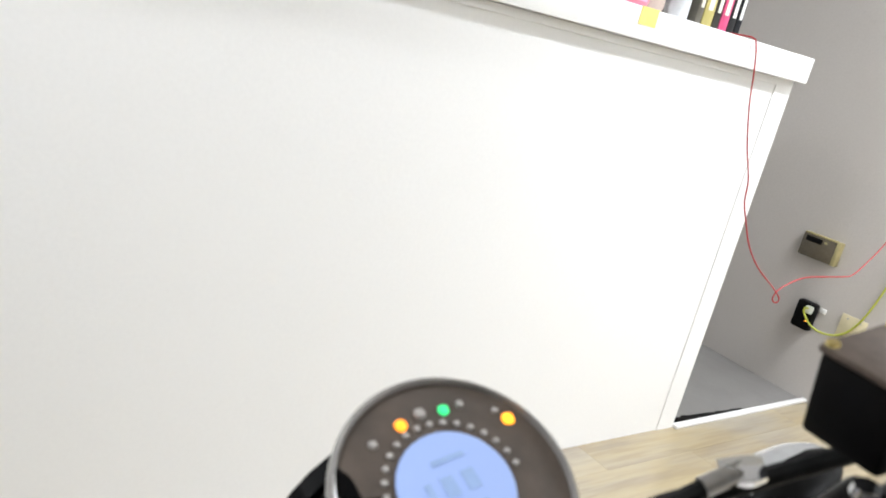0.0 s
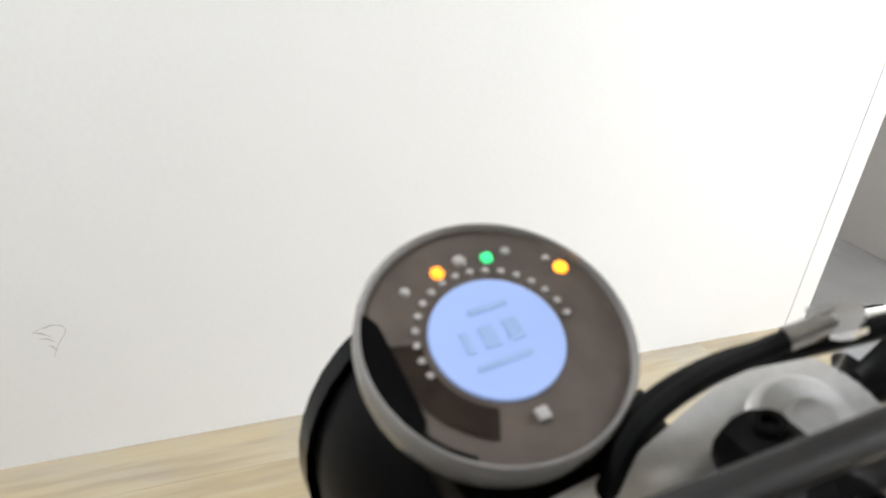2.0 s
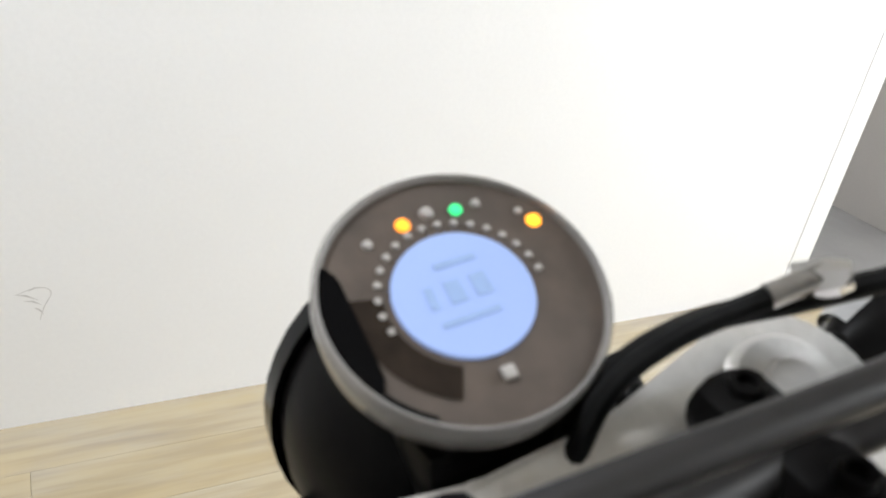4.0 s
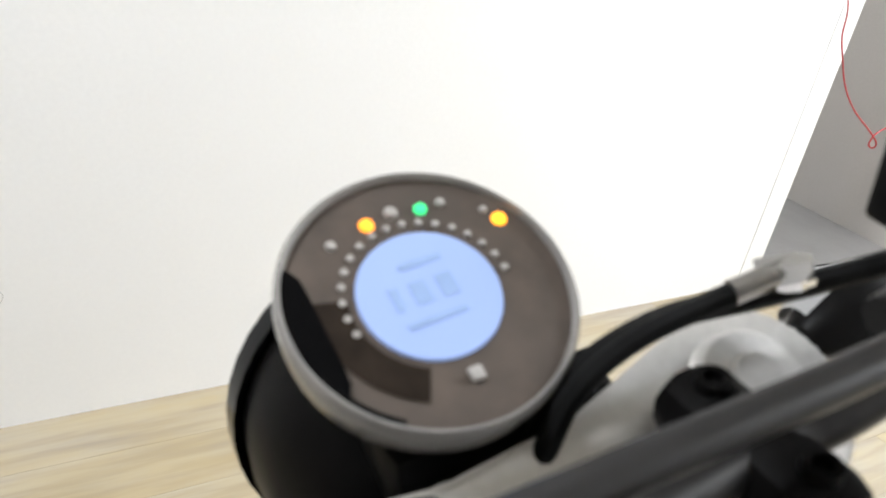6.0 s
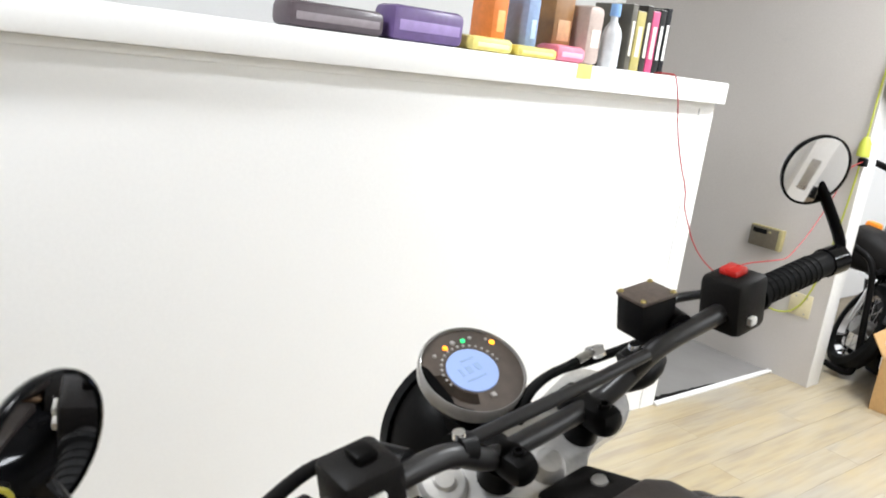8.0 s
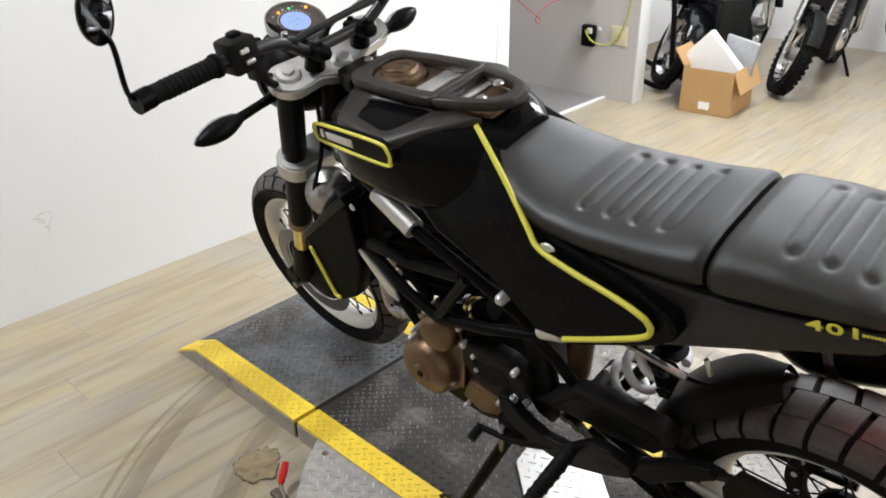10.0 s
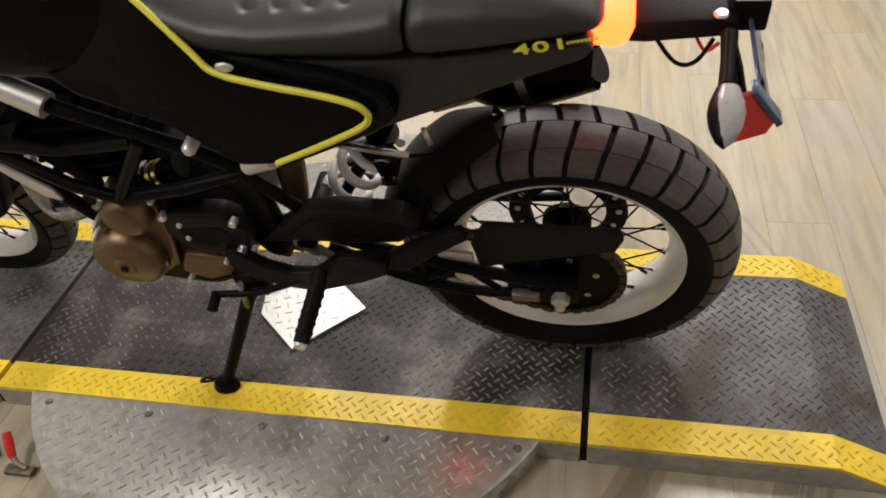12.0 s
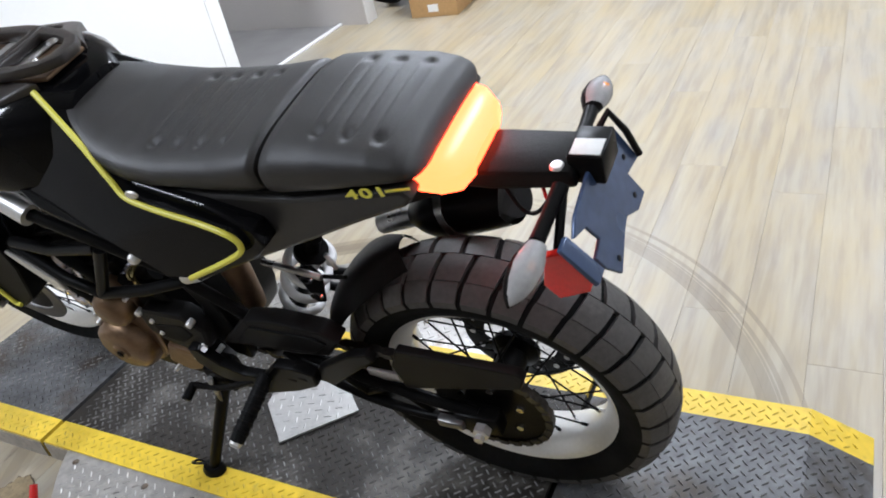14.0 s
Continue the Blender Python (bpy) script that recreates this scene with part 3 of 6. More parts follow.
P("brake_disc", rotor(RW, 0.072, 0.112, 0.002, 12, 0.07), ENGINE, "black drilled brake disc", rear)
for k in range(14):
    a = 2 * math.pi * k / 14
    P("disc_hole", lathe(bmesh.new(), [(0, -0.0035), (0.006, -0.0035), (0.006, 0.0035), (0, 0.0035)], at(0.095 * math.cos(a), 0.07, 0.315 + 0.095 * math.sin(a)), 10), ALU, "", rear)
P("brake_disc", rotor(FW, 0.105, 0.142, 0.0025, 12, -0.062), DULL, "steel brake disc", front, True)
P("disc_carrier", lathe(bmesh.new(), [(0.03, -0.002), (0.103, -0.002), (0.103, 0.002), (0.03, 0.002)], at(FW.x, -0.056, FW.z), 48, True), ENGINE, "", front, True)
P("axle_nut", lathe(bmesh.new(), [(0, 0.03), (0.009, 0.03), (0.009, 0.02), (0.016, 0.018), (0.016, -0.02), (0, -0.02)], at(0, -0.125, 0.315), 6), ALU, "silver axle nut", rear)
P("axle_block", box(bmesh.new(), -0.055, 0.03, -0.128, -0.095, 0.290, 0.340, 0.006), ENGINE, "", rear)
P("chain_adjuster", box(bmesh.new(), -0.085, -0.035, -0.138, -0.120, 0.305, 0.325, 0.004), DULL, "dull chain adjuster", rear)

# rear sprocket, chain and guard
teeth = 42
outline = []
for k in range(teeth * 2):
    a = math.pi * k / teeth
    r = 0.108 if k % 2 else 0.101
    outline.append((r * math.cos(a), 0.315 + r * math.sin(a)))
P("sprocket", prism(outline, -0.088, -0.082, 0), ENGINE, "black rear sprocket", rear, smooth=0)
for k in range(6):
    a = 2 * math.pi * (k + 0.3) / 6
    P("sprocket_bolt", lathe(bmesh.new(), [(0, 0.006), (0.007, 0.006), (0.008, 0)], at(0.062 * math.cos(a), -0.088, 0.315 + 0.062 * math.sin(a)), 6), STEEL, "bright sprocket bolt", rear)
loop = []
for k in range(30):
    a = radians(100 - 200 * k / 29)
    loop.append(Vector((0.106 * math.cos(a), -0.085, 0.315 + 0.106 * math.sin(a))))
tail_end, head_end = loop[-1], loop[0]
for k in range(1, 34):
    loop.append(tail_end.lerp(Vector((-0.50, -0.085, 0.375)), k / 34))
for k in range(8):
    a = radians(270 - 180 * k / 7)
    loop.append(Vector((-0.50 + 0.036 * math.cos(a), -0.085, 0.410 + 0.036 * math.sin(a))))
for k in range(1, 34):
    loop.append(Vector((-0.50, -0.085, 0.446)).lerp(head_end, k / 34))
bm = bmesh.new()
for k, p in enumerate(loop):
    q = loop[(k + 1) % len(loop)]
    d = (q - p)
    m = Matrix.Translation((p + q) / 2) @ Matrix.Rotation(-math.atan2(d.z, d.x), 4, "Y")
    box(bm, -d.length * 0.62, d.length * 0.62, -0.0085 if k % 2 else -0.006, 0.0085 if k % 2 else 0.006, -0.0065, 0.0065, 0, m)
P("chain", bm, CHAIN, "oily drive chain", smooth=0)
P("chain_guard", prism([(-0.15, 0.43), (-0.126, 0.480), (0.092, 0.474), (0.10, 0.462), (0.088, 0.430), (-0.05, 0.392), (-0.14, 0.366)], -0.112, -0.094, 0.004), PLASTIC, "black plastic chain guard")
P("chain_roller_plate", box(bmesh.new(), -0.215, -0.15, -0.108, -0.10, 0.375, 0.40, 0.003), ALU, "bare aluminium plate")


# swingarm with open lattice
ARM1 = smooth_path([(-0.44, -0.085, 0.415), (-0.30, -0.105, 0.395), (-0.15, -0.112, 0.360), (-0.01, -0.112, 0.332)], 5)
ARM2 = smooth_path([(-0.42, -0.085, 0.375), (-0.30, -0.105, 0.325), (-0.16, -0.112, 0.295), (0.0, -0.112, 0.303)], 5)
LATTICE = (((-0.30, 0.39), (-0.24, 0.32)), ((-0.24, 0.32), (-0.17, 0.36)), ((-0.17, 0.36), (-0.11, 0.297)))
both("swingarm", lambda: tube(bmesh.new(), ARM1, 0.0125, 10, flat=0.8), SATIN, "black cast swingarm beam")
both("swingarm_stay", lambda: tube(bmesh.new(), ARM2, 0.0105, 10, flat=0.8), SATIN, "black lower swingarm beam")
for a, b in LATTICE:
    both("swingarm_strut", lambda a=a, b=b: tube(bmesh.new(), [(a[0], -0.108, a[1]), (b[0], -0.108, b[1])], 0.0065, 8), SATIN)
P("swingarm_bridge", box(bmesh.new(), -0.485, -0.45, -0.09, 0.09, 0.350, 0.385, 0.010), SATIN)
P("cover_panel", prism([(-0.47, 0.447), (-0.415, 0.500), (-0.27, 0.500), (-0.25, 0.488), (-0.285, 0.456)], -0.1285, -0.122, 0.0025), SATIN, "raised panel of the swingarm cover")
P("swingarm_cover", prism([(-0.525, 0.425), (-0.425, 0.512), (-0.36, 0.524), (-0.255, 0.516), (-0.225, 0.492), (-0.265, 0.446), (-0.34, 0.436), (-0.44, 0.436)], -0.125, -0.088, 0.005), PLASTIC, "black plastic cover above the swingarm")

# rear hugger
bm = bmesh.new()
rows = []
for k in range(14):
    a = radians(109 + 50 * k / 13)
    w = 0.082 if k > 4 else 0.030 + 0.0115 * k
    ring = []
    for j in range(9):
        t = j / 8 * 2 - 1
        r = 0.343 - 0.040 * abs(t) ** 3
        ring.append((r, w * t, a))
    rows.append(ring)
for shell in (0, -0.004):
    vs = [[bm.verts.new((RW.x + (r + shell) * math.cos(a), y, RW.z + (r + shell) * math.sin(a))) for r, y, a in ring] for ring in rows]
    for A, B in zip(vs, vs[1:]):
        for j in range(8):
            bm.faces.new((A[j], A[j + 1], B[j + 1], B[j]))
P("rear_hugger", bm, PLASTIC, "black plastic rear wheel hugger", smooth=60)
P("hugger_bracket", tube(bmesh.new(), [(-0.27, -0.05, 0.575), (-0.20, -0.06, 0.595)], 0.004), SATIN)

# shock absorber with a white spring
a, b = Vector((-0.298, -0.016, 0.592)), Vector((-0.392, -0.016, 0.440))
axis = (b - a).normalized()
s1 = axis.cross(Vector((0, 1, 0))).normalized()
s2 = Vector((0, 1, 0))
coil = [a.lerp(b, k / 100) + (s1 * math.cos(k * 0.22) + s2 * math.sin(k * 0.22)) * 0.038 for k in range(101)]
P("shock_spring", tube(bmesh.new(), coil, 0.0085, 10), SPRING, "white painted shock spring")
P("shock_body", tube(bmesh.new(), [a - axis * 0.05, a, b, b + axis * 0.05], [0.015, 0.015, 0.011, 0.015], 14), SATIN, "black shock absorber body")
P("shock_collar", lathe(bmesh.new(), [(0, -0.006), (0.030, -0.006), (0.030, 0.006), (0, 0.006)], along(a - axis * 0.010, b), 24), SATIN, "black spring collar")
P("shock_bracket", prism([(-0.312, 0.600), (-0.262, 0.612), (-0.250, 0.590), (-0.272, 0.520), (-0.292, 0.516), (-0.300, 0.560)], -0.062, -0.056, 0.002), SATIN, "black shock mounting bracket")
for x, z in ((-0.286, 0.578), (-0.282, 0.536)):
    P("bracket_eye", lathe(bmesh.new(), [(0.005, 0.004), (0.010, 0.004), (0.011, 0.0), (0.005, 0.0)], at(x, -0.062, z) @ Matrix.Diagonal((1.3, 0.8, 1, 1)), 16, True), CHROME, "bright eye")
P("frame_stay", tube(bmesh.new(), [(-0.345, -0.075, 0.628), (-0.235, -0.075, 0.606)], 0.006, 8), STEEL, "bare steel stay")
P("frame_stay", tube(bmesh.new(), [(-0.205, -0.070, 0.660), (-0.198, -0.070, 0.628)], 0.004, 8), ALU)
P("shock_lug", tube(bmesh.new(), [(-0.285, -0.05, 0.585), (-0.285, -0.03, 0.585)], 0.011, 14), ALU, "silver shock mounting lug")

# engine
P("crankcase", prism([(-0.84, 0.33), (-0.80, 0.27), (-0.68, 0.255), (-0.60, 0.29), (-0.572, 0.36), (-0.575, 0.46), (-0.61, 0.54), (-0.70, 0.57), (-0.80, 0.53), (-0.85, 0.44)], -0.115, 0.115, 0.018), ENGINE, "black cast crankcase")
P("cylinder", prism([(-0.86, 0.52), (-0.72, 0.55), (-0.75, 0.74), (-0.89, 0.70)], -0.085, 0.085, 0.012), ENGINE, "black engine cylinder and head")
for k in range(5):
    m = Matrix.Translation((-0.80 - 0.006 * k, 0, 0.575 + 0.03 * k)) @ Matrix.Rotation(radians(-12), 4, "Y")
    P("cooling_fin", box(bmesh.new(), -0.085, 0.085, -0.095, 0.095, -0.004, 0.004, 0.002, m), ENGINE)
P("generator_cover", lathe(bmesh.new(), [(0, 0.052), (0.018, 0.052), (0.022, 0.048), (0.052, 0.046), (0.064, 0.038), (0.070, 0.022), (0.072, -0.02), (0, -0.02)], at(-0.795, -0.118, 0.383), 48), BRONZE, "round bronze generator cover")
P("cover_plug", lathe(bmesh.new(), [(0, 0.003), (0.007, 0.003), (0.009, 0)], at(-0.795, -0.171, 0.383), 6), ENGINE)
P("starter_cover", lathe(bmesh.new(), [(0, 0.046), (0.03, 0.044), (0.040, 0.036), (0.045, 0.018), (0.046, -0.02), (0, -0.02)], at(-0.742, -0.118, 0.507), 40), BRONZE, "small round bronze cover")
P("cover_flange", lathe(bmesh.new(), [(0.070, 0.006), (0.078, 0.006), (0.080, 0.0), (0.080, -0.02), (0.070, -0.02)], at(-0.795, -0.118, 0.383), 48, True), BRONZE, "flange of the generator cover")
P("cover_flange", lathe(bmesh.new(), [(0.044, 0.006), (0.051, 0.006), (0.053, 0.0), (0.053, -0.02), (0.044, -0.02)], at(-0.742, -0.118, 0.507), 40, True), BRONZE, "flange of the starter cover")
P("cover_web", prism([(-0.84, 0.40), (-0.79, 0.53), (-0.700, 0.535), (-0.690, 0.45), (-0.715, 0.34), (-0.78, 0.33)], -0.128, -0.105, 0.008), BRONZE, "bronze side casing")
P("casing_tail", prism([(-0.71, 0.34), (-0.68, 0.40), (-0.60, 0.39), (-0.585, 0.345), (-0.66, 0.315)], -0.140, -0.10, 0.008), BRONZE)
P("sprocket_cover", prism([(-0.682, 0.500), (-0.660, 0.520), (-0.560, 0.518), (-0.520, 0.480), (-0.535, 0.428), (-0.600, 0.398), (-0.662, 0.418), (-0.688, 0.455)], -0.142, -0.10, 0.010), PLASTIC, "black plastic sprocket cover")
P("cover_recess", prism([(-0.655, 0.478), (-0.575, 0.488), (-0.560, 0.462), (-0.605, 0.430), (-0.650, 0.440)], -0.1435, -0.138, 0.002), RUBBER, "recess in the sprocket cover")
for x, z in ((-0.672, 0.508), (-0.545, 0.500), (-0.552, 0.432)):
    P("cover_bolt", lathe(bmesh.new(), [(0, 0.006), (0.006, 0.006), (0.0075, 0.003), (0.0075, -0.01), (0, -0.01)], at(x, -0.142, z), 10), ALU, "small bright bolt")
for x, z in ((-0.82, 0.475), (-0.835, 0.445), (-0.765, 0.555), (-0.675, 0.55), (-0.648, 0.49), (-0.645, 0.455), (-0.70, 0.318), (-0.60, 0.385), (-0.55, 0.395)):
    P("case_bolt", lathe(bmesh.new(), [(0, 0.006), (0.0042, 0.006), (0.0055, 0.003), (0.0055, -0.03), (0, -0.03)], at(x, -0.142, z), 10), ALU, "small bright bolt")
P("water_hose", tube(bmesh.new(), smooth_path([(-0.90, -0.08, 0.62), (-0.84, -0.10, 0.60), (-0.80, -0.10, 0.55), (-0.83, -0.10, 0.50)]), 0.014, 10), RUBBER)
P("radiator_hose", tube(bmesh.new(), smooth_path([(-0.96, -0.09, 0.58), (-0.90, -0.11, 0.55), (-0.86, -0.11, 0.50), (-0.84, -0.10, 0.44)]), 0.013, 10), RUBBER)

# exhaust
P("header_pipe", tube(bmesh.new(), smooth_path([(-0.86, -0.03, 0.66), (-0.93, -0.05, 0.60), (-0.975, -0.06, 0.50), (-0.955, -0.075, 0.435), (-0.89, -0.085, 0.450), (-0.80, -0.09, 0.503), (-0.70, -0.08, 0.555)], 6), 0.021, 16), HEADER, "heat-blued steel exhaust header")
P("pipe_joint", tube(bmesh.new(), [(-0.715, -0.083, 0.533), (-0.64, -0.07, 0.565)], 0.024, 16), ENGINE)
for k in range(3):
    c = Vector((-0.700 + 0.014 * k, -0.083, 0.541 + 0.006 * k))
    P("joint_spring", lathe(bmesh.new(), [(0.022, -0.004), (0.028, -0.004), (0.028, 0.004), (0.022, 0.004)], along(c, c + Vector((0.08, 0.013, 0.035))), 20, True), GOLD, "brass coloured pipe clamp")
P("tail_pipe", tube(bmesh.new(), [(-0.24, 0.125, 0.535), (-0.12, 0.125, 0.578)], 0.022, 12), STEEL)
P("heat_shield", tube(bmesh.new(), [(-0.445, -0.06, 0.66), (-0.450, -0.055, 0.56), (-0.465, -0.05, 0.47)], [0.026, 0.026, 0.022], 12), BRONZE, "brown metal tank behind the frame")
P("silencer", tube(bmesh.new(), smooth_path([(-0.16, 0.125, 0.565), (-0.11, 0.125, 0.580), (0.02, 0.125, 0.628), (0.035, 0.125, 0.633)], 3), [0.024, 0.03, 0.04, 0.05, 0.055, 0.056, 0.055, 0.054, 0.054, 0.046], 24), SATIN, "matt black silencer")
P("silencer_clamp", tube(bmesh.new(), [(-0.075, 0.125, 0.592), (-0.06, 0.125, 0.598)], 0.058, 24), STEEL)

# trellis frame
FRAME = [
    [(-0.99, -0.06, 0.90), (-0.90, -0.125, 0.845), (-0.74, -0.145, 0.770), (-0.545, -0.130, 0.660), (-0.50, -0.11, 0.60)],
    [(-1.0, -0.05, 0.80), (-0.935, -0.125, 0.655), (-0.80, -0.145, 0.590), (-0.725, -0.145, 0.560), (-0.60, -0.140, 0.585), (-0.50, -0.12, 0.605), (-0.44, -0.10, 0.50)],
    [(-0.725, -0.145, 0.560), (-0.625, -0.143, 0.695)],
    [(-0.905, -0.130, 0.665), (-0.78, -0.140, 0.668), (-0.64, -0.140, 0.690)],
    [(-0.50, -0.11, 0.60), (-0.42, -0.11, 0.66), (-0.20, -0.09, 0.76), (0.02, -0.07, 0.84)],
]
for path in FRAME:
    both("frame_tube", lambda p=path: tube(bmesh.new(), p, 0.0118, 12), SATIN, "black steel trellis frame tube")
both("frame_collar", lambda: tube(bmesh.new(), [(-0.832, -0.133, 0.813), (-0.735, -0.146, 0.768)], 0.021, 16), ALU, "bare aluminium sleeve on the frame")
both("frame_bracket", lambda: prism([(-0.945, 0.655), (-0.925, 0.648), (-0.845, 0.575), (-0.84, 0.545), (-0.87, 0.555), (-0.905, 0.60)], -0.146, -0.138, 0.003), ALU, "bare aluminium frame bracket")
both("frame_lug", lambda: lathe(bmesh.new(), [(0, 0.010), (0.007, 0.010), (0.011, 0.005), (0.011, -0.02), (0, -0.02)], at(-0.545, -0.145, 0.685), 16), ALU, "bright frame bolt")
P("pivot_plate", prism([(-0.56, 0.62), (-0.505, 0.61), (-0.485, 0.55), (-0.48, 0.42), (-0.49, 0.36), (-0.53, 0.37), (-0.565, 0.44), (-0.53, 0.52)], -0.112, -0.085, 0.008), SATIN, "black swingarm pivot plate")
P("head_tube", tube(bmesh.new(), [STEM - RAKE * 0.22, STEM - RAKE * 0.02], 0.03, 20), SATIN)
P("frame_end_cap", tube(bmesh.new(), [(-0.478, -0.125, 0.628), (-0.425, -0.135, 0.655)], 0.0150, 14), ALU, "pale frame end cap")
P("horn", lathe(bmesh.new(), [(0, 0.030), (0.018, 0.028), (0.030, 0.018), (0.046, 0.012), (0.050, 0), (0.046, -0.014), (0, -0.02)], Matrix.Translation((-1.078, -0.078, 0.708)) @ Matrix.Rotation(radians(62), 4, Vector((0.75, 0.62, 0))) @ Matrix.Scale(1.15, 4), 28), STEEL, "round bare metal horn")

# radiator with side shroud
P("radiator", prism([(-1.04, 0.50), (-0.99, 0.50), (-0.94, 0.76), (-0.99, 0.765)], -0.12, 0.12, 0.006), ENGINE, "black radiator core")
both("radiator_shroud", lambda: prism([(-1.122, 0.616), (-1.105, 0.634), (-0.945, 0.758), (-0.922, 0.756), (-0.934, 0.60), (-0.982, 0.500), (-1.045, 0.462), (-1.072, 0.464)], -0.150, -0.112, 0.007), DEEP, "black radiator shroud")
both("shroud_cap", lambda: prism([(-1.124, 0.618), (-1.110, 0.640), (-0.934, 0.782), (-0.921, 0.764), (-0.943, 0.750), (-1.104, 0.622)], -0.153, -0.100, 0.004), GLOSS, "gloss black top edge of the shroud")
both("shroud_stripe", lambda: tube(bmesh.new(), [(-1.102, -0.1535, 0.598), (-1.058, -0.1535, 0.478), (-1.044, -0.1535, 0.475)], 0.0050, 8), STRIPE, "yellow pinstripe on the shroud")
P("shroud_bolt", lathe(bmesh.new(), [(0, 0.003), (0.006, 0.002), (0.008, 0)], at(-0.905, -0.150, 0.765), 16), ALU)

# tank, rack and side guards
P("tank", loft([(-1.00, 0.05, 0.84, 0.93), (-0.97, 0.10, 0.83, 0.955), (-0.92, 0.150, 0.825, 0.968), (-0.84, 0.168, 0.815, 0.975), (-0.74, 0.166, 0.800, 0.975), (-0.66, 0.140, 0.775, 0.972), (-0.60, 0.105, 0.745, 0.965), (-0.565, 0.07, 0.76, 0.95)], 40, 0.55), GLOSS, "gloss black fuel tank")
P("tank_top_panel", prism([(-0.93, -0.058), (-0.93, 0.058), (-0.80, 0.07), (-0.60, 0.045), (-0.60, -0.045), (-0.80, -0.07)], 0.970, 0.978, 0.003, lambda c: (c.x, c.z, c.y)), BRONZE, "brown satin tank top")
for x0, x1 in ((-0.795, -0.755), (-0.735, -0.675)):
    P("tank_top_strip", box(bmesh.new(), x0, x1, -0.055, 0.058, 0.9785, 0.983, 0.002), ALU, "pale aluminium strip under the rack")
P("fuel_cap", lathe(bmesh.new(), [(0, 0.014), (0.020, 0.014), (0.022, 0.018), (0.034, 0.018), (0.038, 0.012), (0.046, 0.010), (0.050, 0.002), (0.050, -0.01), (0, -0.01)], Matrix.Translation((-0.862, 0.004, 0.982)), 40), BRONZE, "round bronze fuel cap")
P("cap_lid", prism([(-0.895, -0.010), (-0.865, -0.024), (-0.835, -0.012), (-0.84, 0.010), (-0.87, 0.012)], 0.994, 1.004, 0.003, lambda c: (c.x, c.z, c.y)), BRONZE)


def ring_plate(outer, inner, z0, z1, bevel=0.004, drop=None):
    """A flat frame between two outlines of as many corners, in x and y, with rounded edges."""
    bm = bmesh.new()
    loops = [[bm.verts.new((x, y, z)) for x, y in pts] for pts, z in ((outer, z1), (inner, z1), (inner, z0), (outer, z0))]
    n = len(outer)
    for A, B in zip(loops, loops[1:] + loops[:1]):
        for j in range(n):
            bm.faces.new((A[j], A[(j + 1) % n], B[(j + 1) % n], B[j]))
    bmesh.ops.recalc_face_normals(bm, faces=bm.faces)
    bmesh.ops.bevel(bm, geom=list(bm.edges), offset=bevel, segments=2, affect="EDGES", profile=0.5)
    if drop:
        for v in bm.verts:
            v.co.z += drop(v.co.x, v.co.y)
    return bm


OUT_A = [(-0.935, -0.050), (-0.935, 0.050), (-0.915, 0.068), (-0.83, 0.076), (-0.752, 0.079), (-0.708, 0.074), (-0.708, -0.074), (-0.752, -0.079), (-0.83, -0.076), (-0.915, -0.068)]
IN_A = [(-0.905, -0.022), (-0.905, 0.022), (-0.888, 0.044), (-0.83, 0.052), (-0.752, 0.053), (-0.721, 0.051), (-0.721, -0.051), (-0.752, -0.053), (-0.83, -0.052), (-0.888, -0.044)]
OUT_B = [(-0.7075, -0.074), (-0.7075, 0.074), (-0.64, 0.060), (-0.596, 0.043), (-0.572, 0.018), (-0.572, -0.018), (-0.596, -0.043), (-0.64, -0.060)]
IN_B = [(-0.694, -0.049), (-0.694, 0.049), (-0.64, 0.040), (-0.612, 0.030), (-0.600, 0.014), (-0.600, -0.014), (-0.612, -0.030), (-0.64, -0.040)]
P("tank_rack", ring_plate(OUT_A, IN_A, 0.984, 1.003), RACKPL, "black tank rack frame round the fuel cap")
P("rack_tail", ring_plate(OUT_B, IN_B, 0.984, 1.002), RACKPL, "black rear loop of the tank rack")
P("rack_nose", prism([(-1.0, -0.035), (-0.93, -0.066), (-0.93, 0.066), (-1.0, 0.035)], 0.955, 0.990, 0.006, lambda c: (c.x, c.z, c.y)), PLASTIC)
for x, y in ((-0.635, -0.028), (-0.645, 0.030)):
    P("rack_screw", lathe(bmesh.new(), [(0, 0.004), (0.008, 0.004), (0.011, 0)], Matrix.Translation((x, y, 0.995)), 14), STEEL, "rack screw")


GUARD_OUT = [(-0.925, -0.062), (-0.885, -0.146), (-0.760, -0.168), (-0.735, -0.162), (-0.690, -0.118), (-0.610, -0.056)]
GUARD_IN = [(-0.860, -0.076), (-0.842, -0.124), (-0.775, -0.140), (-0.757, -0.138), (-0.735, -0.108), (-0.710, -0.068)]


def guard():
    bm = ring_plate(GUARD_OUT, GUARD_IN, 0.948, 0.980, 0.005, lambda x, y: (y + 0.06) * 0.22)
    return prism([(-0.88, -0.145), (-0.755, -0.164), (-0.70, -0.12), (-0.62, -0.06), (-0.86, -0.075)], 0.925, 0.940, 0.004, lambda c: (c.x, c.z, c.y), None, bm)


